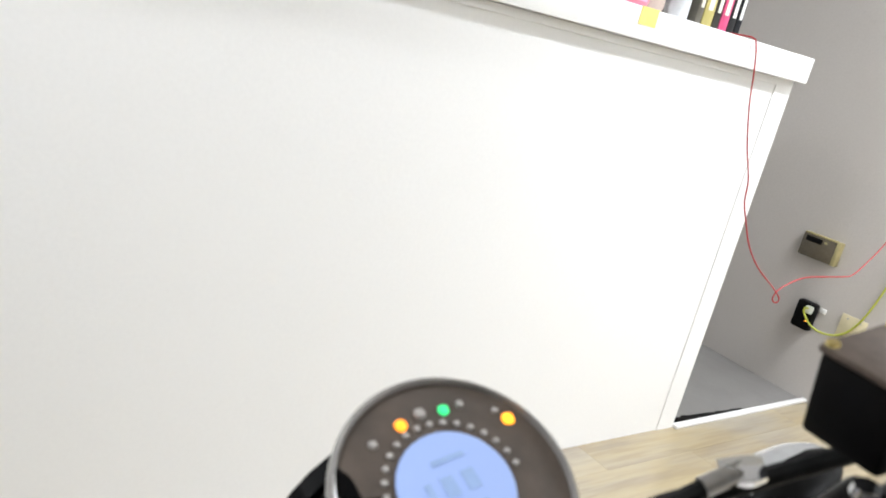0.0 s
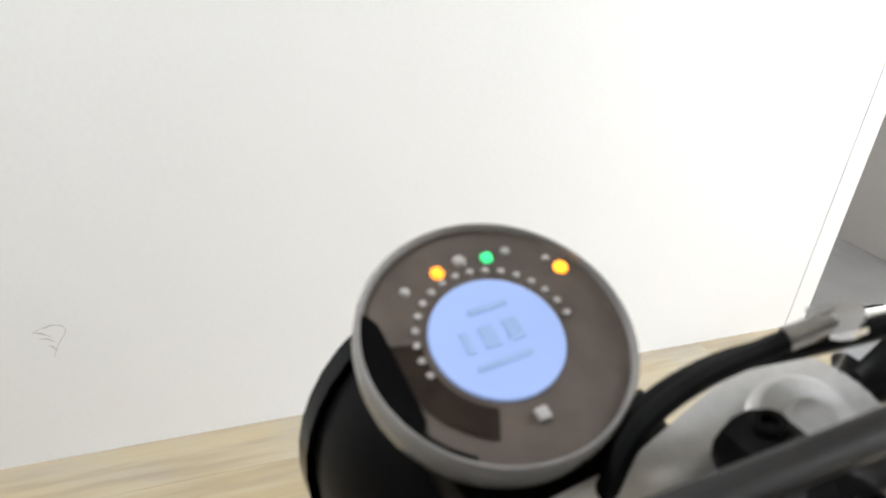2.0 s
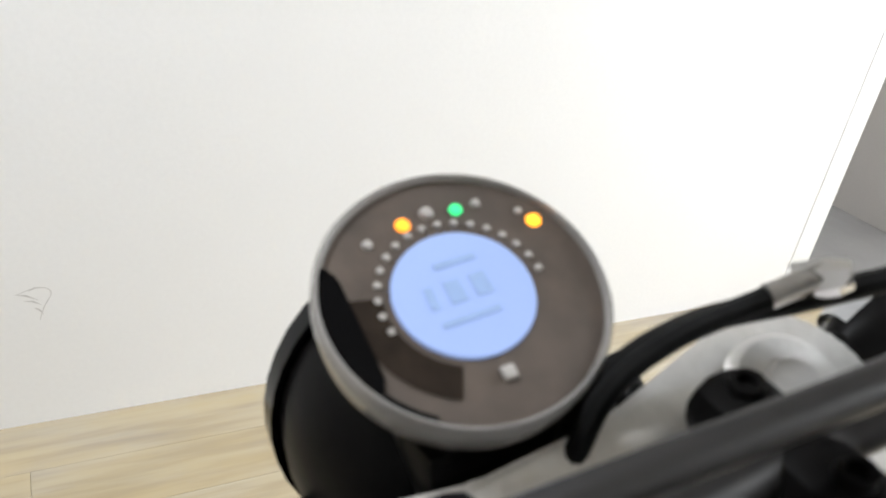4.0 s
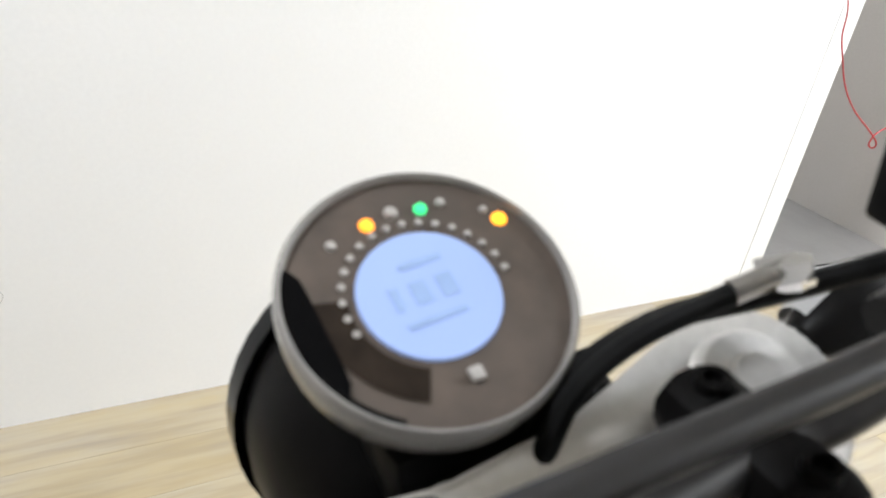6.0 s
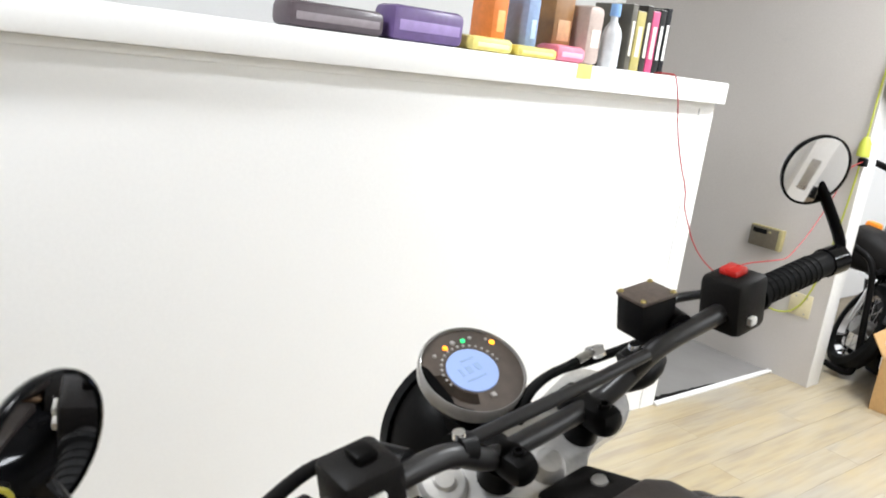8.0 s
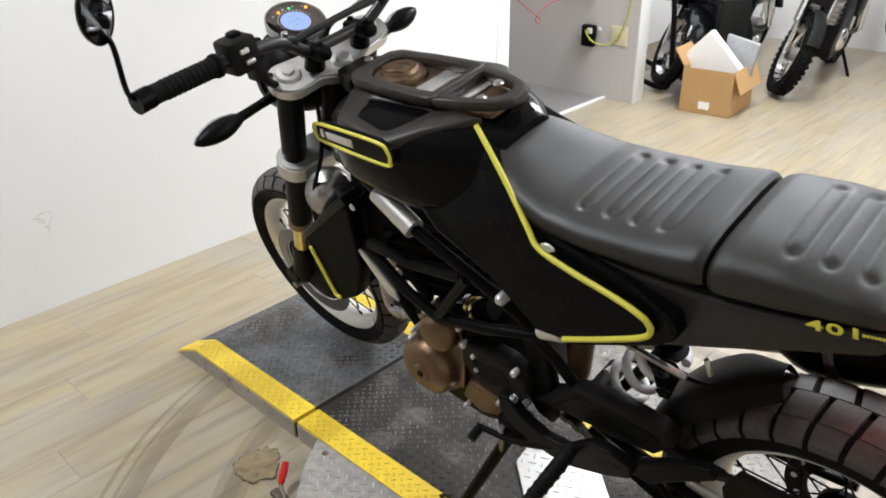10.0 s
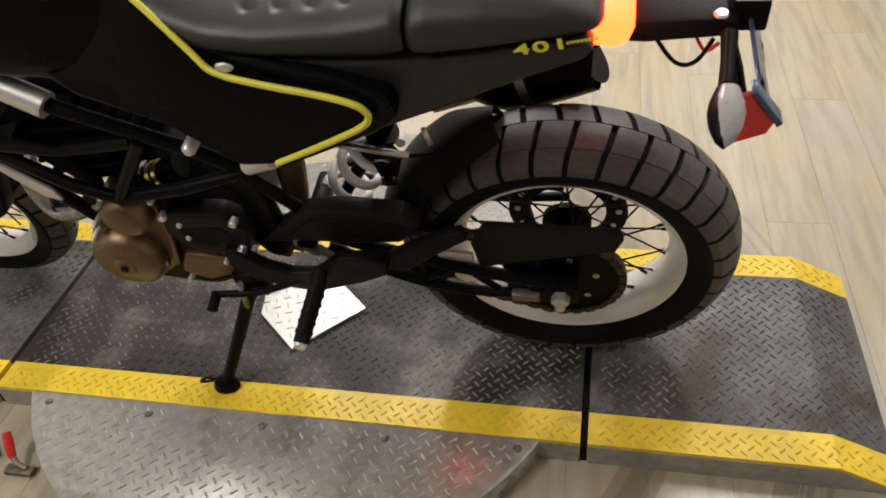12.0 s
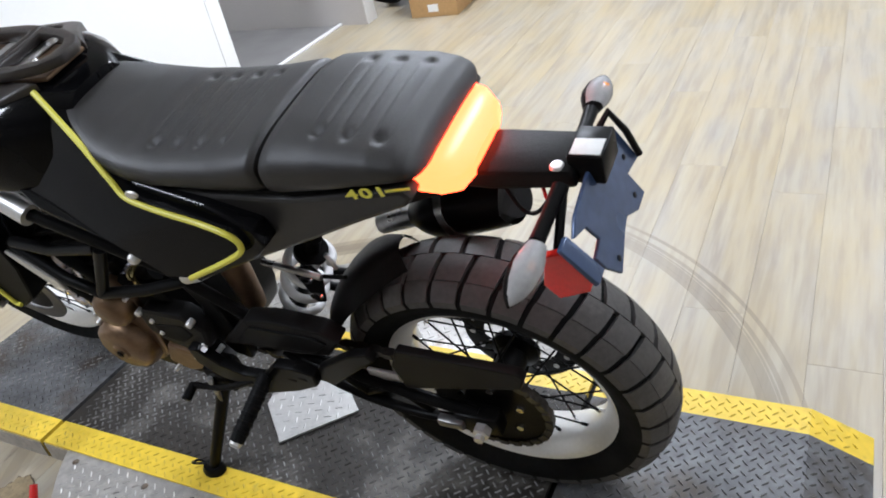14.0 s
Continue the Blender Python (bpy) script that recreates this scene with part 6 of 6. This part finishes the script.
for i, (y0, y1, x0, h, c, label) in enumerate((
        (1.32, 1.40, 0.05, 0.20, (0.50, 0.40, 0.35), "brown paper packet on the counter"),
        (1.17, 1.31, 0.03, 0.055, (0.80, 0.20, 0.30), "pink soft toy part on the counter"),
        (0.98, 1.16, 0.02, 0.035, (0.72, 0.60, 0.13), "flat yellow plastic tray on the counter"),
        (0.80, 0.97, 0.03, 0.045, (0.80, 0.68, 0.20), "yellow plastic tray on the counter"),
        (1.04, 1.10, 0.06, 0.20, (0.25, 0.35, 0.55), "blue tin on the counter"),
        (0.90, 0.97, 0.07, 0.22, (0.75, 0.22, 0.04), "orange carton on the counter"),
        (0.52, 0.78, 0.05, 0.10, (0.13, 0.08, 0.22), "purple bag on the counter"),
        (0.20, 0.50, 0.06, 0.07, (0.08, 0.06, 0.07), "dark tool roll on the counter"),
        (1.20, 1.30, 0.10, 0.23, (0.28, 0.14, 0.05), "brown carton on the counter"))):
    t = thing("counter_item", label, "item")
    bm = box(bmesh.new(), WALL - x0 - 0.10, WALL - x0 + 0.02, y0, y1, CT, CT + h, min(0.02, h * 0.35))
    part("body", bm, colour("item_colour", c), t)
    part("label_bar", box(bmesh.new(), WALL - x0 + 0.019, WALL - x0 + 0.0215, y0 + 0.02, y1 - 0.02, CT + h * 0.3, CT + h * 0.6, 0.0008), colour("item_label", [min(0.9, v * 1.8 + 0.1) for v in c]), t)
note = thing("sticky_note", "yellow sticky note on the counter's cap", "note")
part("paper", box(bmesh.new(), WALL + 0.0472, WALL + 0.0485, 1.215, 1.285, 1.398, 1.445), colour("note_paper", (0.85, 0.72, 0.22)), note)

# ---- cardboard carton ----
carton = thing("cardboard_carton", "open brown cardboard carton with white packing foam inside", "carton", Matrix.Translation((-1.60, 3.178, 0)) @ Matrix.Rotation(radians(4.5), 4, "Z"))
W, D, Hh, t = 0.305, 0.37, 0.265, 0.005
for nm, b in (("front_wall", (-W, 0, 0, t, 0, Hh)), ("back_wall", (-W, 0, D - t, D, 0, Hh)), ("side_wall", (-W, -W + t, t, D - t, 0, Hh)), ("side_wall", (-t, 0, t, D - t, 0, Hh)), ("base", (-W, 0, 0, D, 0.0, 0.004))):
    part(nm, box(bmesh.new(), *b), CARD, carton, "", 0)
part("flap", box(bmesh.new(), -0.004, 0.13, 0.005, D - 0.005, -t, 0, 0, Matrix.Translation((0, 0, Hh)) @ Matrix.Rotation(radians(68), 4, "Y")), CARD, carton, "open side flap", 0)
part("flap", box(bmesh.new(), -0.12, 0.0, 0.005, D - 0.005, 0, t, 0, Matrix.Translation((-W, 0, Hh)) @ Matrix.Rotation(radians(55), 4, "Y")), CARD, carton, "", 0)
part("tape", box(bmesh.new(), -W * 0.62, -W * 0.40, -0.001, 0.0, 0.03, 0.075), FOAM, carton, "pale tape mark", 0)
part("foam_block", prism([(-0.30, 0.18), (0.0, 0.18), (0.03, 0.27), (-0.17, 0.47), (-0.30, 0.33)], 0.09, 0.16, 0.005, lambda c: (c.x - 0.035, c.y, c.z)), FOAM, carton, "white foam sheet")
part("liner", prism([(-0.16, 0.18), (0.02, 0.18), (0.05, 0.40), (-0.14, 0.44)], 0.20, 0.235, 0.004), mat("grey_plastic_sheet", (0.35, 0.36, 0.37), 0.3, vary=0.1), carton, "grey plastic tray")


# ---- parked motorcycles ----
def far_bike(name, label, m, body, seat_c, base=1.22, R=0.29, tank_h=0.86, wide=0.05, shield=False, stand=True, knobs=False, lamp=True, group="parked motorcycles", road=True, turned=0):
    """Local axes: x towards the front, z up, the rear tyre's foot at the origin."""
    ob = thing(name, label, "motorcycle", m, group)
    stem = Matrix.Translation((base, 0, R)) @ Matrix.Rotation(radians(turned), 4, Vector((-0.26, 0, 0.62))) @ Matrix.Translation((-base, 0, -R))

    def bars(name_, bm, *rest):
        bm.transform(stem)
        return part(name_, bm, *rest)

    for nm, x in (("rear_wheel", 0.0), ("front_wheel", base)):
        put = bars if x else part
        hub = put(nm, lathe(bmesh.new(), [(0, -0.05), (0.05, -0.05), (0.05, 0.05), (0, 0.05)], at(x, 0, R), 20), STEEL, ob)
        prof = [(R - 0.075, -wide * 0.7), (R - 0.05, -wide), (R - 0.015, -wide * 0.8), (R, 0), (R - 0.015, wide * 0.8), (R - 0.05, wide), (R - 0.075, wide * 0.7)]
        put("tyre", lathe(bmesh.new(), prof, at(x, 0, R), 48), RUBBER, hub)
        if knobs:
            bm = bmesh.new()
            for k in range(40):
                a = 2 * math.pi * k / 40
                for yy in (-0.035, 0.0, 0.035):
                    mm = Matrix.Translation((x, 0, R)) @ Matrix.Rotation(-a - (0.08 if yy else 0), 4, "Y") @ Matrix.Translation((R - 0.004 if not yy else R - 0.010, yy, 0))
                    box(bm, -0.008, 0.010, -0.011, 0.011, -0.011, 0.011, 0, mm)
            tagged(put("tread", bm, RUBBER, hub, "off-road tyre knobs", 0), kind="stuff")
        put("rim", lathe(bmesh.new(), [(R - 0.073, -0.03), (R - 0.066, -0.032), (R - 0.080, 0), (R - 0.066, 0.032), (R - 0.073, 0.03), (R - 0.092, 0)], at(x, 0, R), 48, True), CHROME, hub)
        for k in range(20):
            a = 2 * math.pi * k / 20
            s = 0.03 if k % 2 else -0.03
            put("spoke", tube(bmesh.new(), [(x + 0.05 * math.cos(a + 0.5), s, R + 0.05 * math.sin(a + 0.5)), (x + (R - 0.085) * math.cos(a), 0, R + (R - 0.085) * math.sin(a))], 0.0022, 5), CHROME, hub)
    for s in (-1, 1):
        bars("fork_leg", tube(bmesh.new(), [(base, s * 0.075, R), (base - 0.10, s * 0.075, R + 0.24)], 0.020, 10), CHROME, ob, "chromed fork leg")
        bars("fork_tube", tube(bmesh.new(), [(base - 0.10, s * 0.075, R + 0.24), (base - 0.26, s * 0.075, R + 0.62)], 0.026, 10), SATIN, ob)
        part("shock", tube(bmesh.new(), [(0.02, s * 0.12, R + 0.02), (0.16, s * 0.11, 0.66)], 0.024, 10), CHROME, ob)
        part("swingarm", tube(bmesh.new(), [(0, s * 0.10, R), (0.48, s * 0.08, R + 0.04)], 0.018, 8), SATIN, ob)
        if road:
            bars("mirror_stalk", tube(bmesh.new(), smooth_path([(base - 0.30, s * 0.20, 1.0), (base - 0.27, s * 0.26, 1.08), (base - 0.30, s * 0.30, 1.14)]), 0.006, 8), SATIN, ob)
            bars("mirror", box(bmesh.new(), base - 0.325, base - 0.295, s * 0.31 - 0.055, s * 0.31 + 0.055, 1.12, 1.19, 0.008), SATIN, ob, "black mirror")
            sig = part("turn_signal", tube(bmesh.new(), [(base - 0.16, s * 0.06, 0.74 if shield else 0.80), (base - 0.16, s * 0.19, 0.74 if shield else 0.80)], 0.010, 8), SATIN, ob)
            part("lens", box(bmesh.new(), base - 0.17, base - 0.11, s * 0.205 - 0.040, s * 0.205 + 0.040, 0.66 if shield else 0.765, 0.79 if shield else 0.835, 0.014), AMBER, sig, "amber lens")
    bars("front_fender", tube(bmesh.new(), [(base + (R + 0.025) * math.cos(radians(a)), 0, R + (R + 0.025) * math.sin(radians(a))) for a in range(30, 150, 12)], 0.065 if road else 0.045, 10, False, 0.22), body, ob)
    part("rear_fender", tube(bmesh.new(), [((R + 0.03) * math.cos(radians(a)), 0, R + (R + 0.03) * math.sin(radians(a))) for a in range(40, 170, 12)], 0.075, 10, False, 0.25), body, ob)
    part("frame", tube(bmesh.new(), smooth_path([(base - 0.24, 0, 0.86), (base - 0.36, 0, 0.45), (0.62, 0, 0.22), (0.42, 0, 0.30), (0.36, 0, 0.64), (0.02, 0, 0.72)], 4), 0.022, 10), SATIN, ob, "black frame")
    part("engine", prism([(0.42, 0.20), (0.72, 0.18), (0.80, 0.30), (0.74, 0.58), (0.56, 0.62), (0.44, 0.46)], -0.13, 0.13, 0.02), mat("engine_alloy", (0.022, 0.022, 0.022), 0.35, 0.5, vary=0.4, coarse=12), ob, "grey engine")
    for s in (-1, 1):
        part("engine_cover", lathe(bmesh.new(), [(0, 0.03), (0.06, 0.028), (0.085, 0.01), (0.09, -0.01), (0, -0.01)], Matrix.Translation((0.58, s * 0.13, 0.32)) @ Matrix.Rotation(radians(-90 * s), 4, "X"), 24), CHROME, ob, "bright engine cover")
    part("exhaust", tube(bmesh.new(), smooth_path([(0.74, -0.08, 0.50), (0.86, -0.10, 0.36), (0.70, -0.14, 0.20), (0.30, -0.17, 0.24), (-0.15, -0.17, 0.30)], 5), 0.026, 10), CHROME, ob, "chromed exhaust pipe")
    if not shield:
        part("tank", loft([(0.44, 0.08, 0.68, 0.80), (0.55, 0.12, 0.66, tank_h), (0.75, 0.135, 0.66, tank_h + 0.03), (0.90, 0.11, 0.70, tank_h), (0.97, 0.06, 0.74, 0.82)], 24, 0.65), body, ob, "painted fuel tank")
    part("seat", loft([(-0.18, 0.09, 0.73, 0.82), (0.05, 0.13, 0.70, 0.82), (0.30, 0.12, 0.68, 0.78), (0.47, 0.10, 0.68, 0.78)], 24, 0.55), seat_c, ob, "long black seat")
    part("side_cover", prism([(0.22, 0.48), (0.44, 0.46), (0.46, 0.66), (0.20, 0.66)], -0.14, 0.14, 0.012), body, ob)
    bars("handlebar", tube(bmesh.new(), smooth_path([(base - 0.42, -0.36, 0.98), (base - 0.32, -0.22, 1.0), (base - 0.28, 0, 0.94), (base - 0.32, 0.22, 1.0), (base - 0.42, 0.36, 0.98)], 5), 0.012, 10), SATIN, ob)
    for s in (-1, 1):
        bars("grip", tube(bmesh.new(), [(base - 0.43, s * 0.37, 0.98), (base - 0.36, s * 0.27, 0.995)], 0.018, 10), RUBBER, ob)
    if lamp:
        bars("headlamp", lathe(bmesh.new(), [(0, -0.09), (0.05, -0.08), (0.085, -0.02), (0.085, 0.02), (0.07, 0.035), (0, 0.045)], along((base - 0.16, 0, 0.88), (base, 0, 0.87)), 24), SATIN, ob)
        bars("headlamp_glass", lathe(bmesh.new(), [(0, 0.056), (0.05, 0.050), (0.076, 0.034), (0, 0.03)], along((base - 0.16, 0, 0.88), (base, 0, 0.87)), 24), LENSW, ob, "headlamp glass")
    part("tail_lamp", box(bmesh.new(), -0.30, -0.25, -0.06, 0.06, 0.66, 0.74, 0.01), REDPL, ob, "red tail lamp")
    part("rear_rack", tube(bmesh.new(), smooth_path([(0.0, -0.14, 0.78), (-0.24, -0.13, 0.86), (-0.28, 0, 0.87), (-0.24, 0.13, 0.86), (0.0, 0.14, 0.78)], 4), 0.009, 8), CHROME, ob, "chromed grab rail")
    if stand:
        part("side_stand", tube(bmesh.new(), [(0.45, 0.12, 0.26), (0.40, 0.26, 0.01)], 0.012, 8), SATIN, ob)
    if shield:
        shield_m = Matrix.Translation((base - 0.30, 0, 0.66)) @ Matrix.Rotation(radians(-16), 4, "Y")
        bm = prism([(-0.16, -0.30), (0.16, -0.30), (0.25, -0.10), (0.235, 0.16), (0.16, 0.29), (-0.16, 0.29), (-0.235, 0.16), (-0.25, -0.10)], -0.03, 0.03, 0.022, lambda c: (c.y - 0.9 * c.x * c.x, c.x, c.z))
        bm.transform(shield_m)
        part("leg_shield", bm, body, ob, "gloss black leg shield")
        part("nose_cover", loft([(base - 0.31, 0.19, 0.46, 0.94), (base - 0.22, 0.185, 0.48, 0.90), (base - 0.13, 0.15, 0.50, 0.80), (base - 0.07, 0.07, 0.52, 0.68)], 24, 0.7), body, ob, "gloss black nose cover")
        part("fairing_trim", tube(bmesh.new(), smooth_path([(base - 0.20, -0.20, 0.48), (base - 0.10, -0.08, 0.50), (base - 0.08, 0, 0.54), (base - 0.10, 0.08, 0.50), (base - 0.20, 0.20, 0.48)]), 0.012, 8), CHROME, ob, "chrome trim strip")
        lamp = bars("square_headlamp", box(bmesh.new(), base - 0.24, base - 0.13, -0.085, 0.085, 0.95, 1.06, 0.02), SATIN, ob)
        bars("glass", box(bmesh.new(), base - 0.14, base - 0.115, -0.072, 0.072, 0.96, 1.05, 0.012), mat("headlamp_glass", (0.30, 0.31, 0.32), 0.08, 0.3, vary=0.3, coarse=30), lamp, "square headlamp glass")
        bars("windscreen", box(bmesh.new(), base - 0.24, base - 0.225, -0.03, 0.085, 1.055, 1.10, 0.006), mat("pink_screen", (0.55, 0.16, 0.28), 0.2, vary=0.15), ob, "pinkish small screen")
        part("footboard", box(bmesh.new(), 0.30, base - 0.35, -0.20, 0.20, 0.27, 0.31, 0.01), SATIN, ob)
    return ob


BLUEBLK = mat("dark_paint", (0.004, 0.004, 0.0045), 0.10, vary=0.2, spec=0.22)
DIRTY = mat("worn_black", (0.012, 0.0115, 0.011), 0.45, vary=0.3)
YELLOWPL = mat("number_yellow", (0.75, 0.55, 0.03), 0.4, vary=0.08)


def floor_pose(x, y, heading, lean=7):
    """Rear tyre's foot, the compass heading of the front in degrees from +x, and the lean onto the stand."""
    return Matrix.Translation((x, y, 0.004)) @ Matrix.Rotation(radians(heading), 4, "Z") @ Matrix.Rotation(radians(-lean), 4, "X")


far_bike("scooter", "black step-through motorbike with square headlamp and amber signals", floor_pose(-2.19, 4.73, -91.5, 7), BLUEBLK, VINYL, 1.15, 0.26, 0.80, 0.045, True, False, False, False, turned=45)
trail = far_bike("trail_bike", "worn black trail motorcycle with knobbly tyres on a stand", floor_pose(-1.66, 5.0, -86, 10) @ Matrix.Scale(0.92, 4), DIRTY, VINYL, 1.20, 0.28, 0.88, 0.05, False, True, True, False, road=False, turned=28)
steer = Matrix.Translation((1.20, 0, 0.28)) @ Matrix.Rotation(radians(28), 4, Vector((-0.26, 0, 0.62))) @ Matrix.Translation((-1.20, 0, -0.28))


def on_fork(name, bm, material, label):
    bm.transform(steer)
    part(name, bm, material, trail, label)


on_fork("number_board", box(bmesh.new(), 1.00, 1.015, -0.075, 0.015, 0.86, 0.94, 0.006), YELLOWPL, "yellow number board")
on_fork("fork_plate", prism([(1.055, 0.60), (1.085, 0.60), (1.03, 0.80), (1.0, 0.80)], -0.070, 0.070, 0.008), BLUEBLK, "black plate between the fork legs")
on_fork("plate_mark", box(bmesh.new(), 1.028, 1.044, 0.02, 0.055, 0.765, 0.780, 0.002), REDPL, "small red mark")
for s in (-1, 1):
    on_fork("fork_gaiter", tube(bmesh.new(), [(1.12, s * 0.084, 0.47), (0.955, s * 0.084, 0.86)], 0.027, 10), STEEL, "pale fork tube")
part("cylinder_head", box(bmesh.new(), 0.66, 0.80, -0.09, 0.09, 0.44, 0.60, 0.015), ALU, trail, "bright cylinder head")
for k in range(4):
    part("fin", box(bmesh.new(), 0.64, 0.82, -0.105, 0.105, 0.46 + 0.035 * k, 0.468 + 0.035 * k, 0.002), STEEL, trail)
far_bike("cruiser", "dark motorcycle with chromed engine in the back row", floor_pose(-1.12, 5.27, -8, 6), BLUEBLK, VINYL, 1.30, 0.31, 0.84, 0.06)
far_bike("roadster", "parked motorcycle with chromed spoked wheels near the door", floor_pose(2.40, 3.25, 200, 4), BLUEBLK, VINYL, 1.30, 0.30, 0.86, 0.05)

# black tubular rack beside the wall end, holding a spare wheel
rack_ = thing("wheel_rack", "black tubular steel rack holding a spare spoked wheel", "rack")
for y0, dx in ((3.42, 0.0), (3.78, -0.04)):
    part("hoop", tube(bmesh.new(), smooth_path([(-2.46 + dx, y0, 0.10), (-2.30 + dx, y0, 0.06), (-2.16 + dx, y0, 0.04), (-2.12 + dx, y0, 0.10), (-2.13 + dx, y0, 0.35), (-2.16 + dx, y0, 0.62), (-2.26 + dx, y0, 0.70), (-2.44 + dx, y0, 0.74)], 6), 0.017, 10), SATIN, rack_)
for x, z in ((-2.14, 0.60), (-2.13, 0.12), (-2.42, 0.72)):
    part("rail", tube(bmesh.new(), [(x, 3.42, z), (x - 0.04, 3.78, z)], 0.014, 10), SATIN, rack_)
part("bag", loft([(-2.44, 0.10, 0.60, 0.74), (-2.34, 0.14, 0.56, 0.80), (-2.22, 0.14, 0.56, 0.78), (-2.12, 0.08, 0.58, 0.70)], 20, 0.6), PLASTIC, rack_, "black seat pad on the rack").location = (0, 3.62, 0)
case = thing("side_case", "black hard travel case standing behind the tubular rack", "case", Matrix.Translation((-1.98, 3.74, 0)) @ Matrix.Rotation(radians(-28), 4, "Z"))
part("shell", box(bmesh.new(), -0.17, 0.17, -0.13, 0.10, 0.0, 0.60, 0.03), DIRTY, case)
part("lid", box(bmesh.new(), -0.175, 0.175, -0.165, -0.128, 0.04, 0.58, 0.014), BLUEBLK, case, "gloss black lid")
part("latch", box(bmesh.new(), -0.03, 0.03, -0.178, -0.160, 0.30, 0.36, 0.005), STEEL, case, "steel latch")
part("carry_handle", tube(bmesh.new(), smooth_path([(-0.07, -0.02, 0.595), (-0.06, -0.02, 0.64), (0.06, -0.02, 0.64), (0.07, -0.02, 0.595)], 4), 0.009, 8), SATIN, case)
spare = thing("spare_wheel", "spare black wheel leaning in the tubular rack", "wheel")
part("tyre", lathe(bmesh.new(), [(0.20, -0.05), (0.26, -0.05), (0.29, -0.03), (0.295, 0.0), (0.29, 0.03), (0.26, 0.05), (0.20, 0.05)], Matrix.Translation((-2.10, 4.0, 0.297)) @ Matrix.Rotation(radians(70), 4, "Y") @ Matrix.Rotation(radians(20), 4, "X"), 40), RUBBER, spare)
part("rim", lathe(bmesh.new(), [(0.20, -0.04), (0.205, 0.0), (0.20, 0.04), (0.18, 0.0)], Matrix.Translation((-2.10, 4.0, 0.297)) @ Matrix.Rotation(radians(70), 4, "Y") @ Matrix.Rotation(radians(20), 4, "X"), 40, True), STEEL, spare)

# conduit and cable tray on the back wall
conduit = thing("conduit", "thin grey conduit bent along the white back wall", "conduit")
part("pipe", tube(bmesh.new(), smooth_path([(-2.12, 5.575, 0.40), (-2.10, 5.575, 1.15), (-2.08, 5.575, 1.215), (-2.0, 5.575, 1.225), (-0.6, 5.575, 1.235)], 5), 0.010, 8), STEEL, conduit)
part("drop", tube(bmesh.new(), [(-2.23, 5.58, 1.80), (-2.26, 5.58, 1.20)], 0.004, 6), STEEL, conduit)
tray = thing("cable_tray", "grey steel cable tray high on the back wall", "cable tray")
part("channel", box(bmesh.new(), -2.95, 1.4, 5.42, 5.60, 1.88, 1.95, 0.006), mat("dull_zinc", (0.28, 0.28, 0.29), 0.5, 0.6, vary=0.2), tray)
for k in range(12):
    part("bracket", box(bmesh.new(), -2.9 + k * 0.36, -2.86 + k * 0.36, 5.40, 5.60, 1.82, 1.88, 0.004), STEEL, tray)

# ---- floor planks, laid across the turntable's length ----
PW, PL = 0.152, 1.22
shapes = {}


def plank_shape(length):
    key = round(length, 3)
    if key not in shapes:
        bm = box(bmesh.new(), -PW / 2 + 0.0003, PW / 2 - 0.0003, -length / 2 + 0.0003, length / 2 - 0.0003, -0.006, 0)
        me = bpy.data.meshes.new("plank")
        bmesh.ops.bevel(bm, geom=[e for e in bm.edges if all(v.co.z > -0.001 for v in e.verts)], offset=0.0002, segments=1, affect="EDGES")
        bm.to_mesh(me)
        bm.free()
        me.materials.append(PLANK)
        shapes[key] = me
    return shapes[key]


far = bmesh.new()
for i in range(-22, 19):
    x = 0.79 - PW / 2 + i * PW
    y = -6.2 + (0.41 * (i * 3 % 7) / 7 * 2.6) % PL - PL
    while y < 5.6:
        a, b = max(y, -6.2), min(y + PL, 5.6)
        y += PL
        if b - a < 0.05 or (x < -2.44 and -3.2 < a < 3.1) or (x > 1.9 and b < 2.3):
            continue
        if b < -2.2 or x > 1.9 or x < -2.44:
            box(far, x - PW / 2 + 0.0003, x + PW / 2 - 0.0003, a + 0.0003, b - 0.0003, -0.006, 0)
        else:
            ob = new("plank", plank_shape(b - a))
            ob.location = (x, (a + b) / 2, 0)
            ob.parent = floor
tagged(part("plank_rest", far, PLANK, floor, "vinyl planks away from the turntable", 0), kind="stuff")
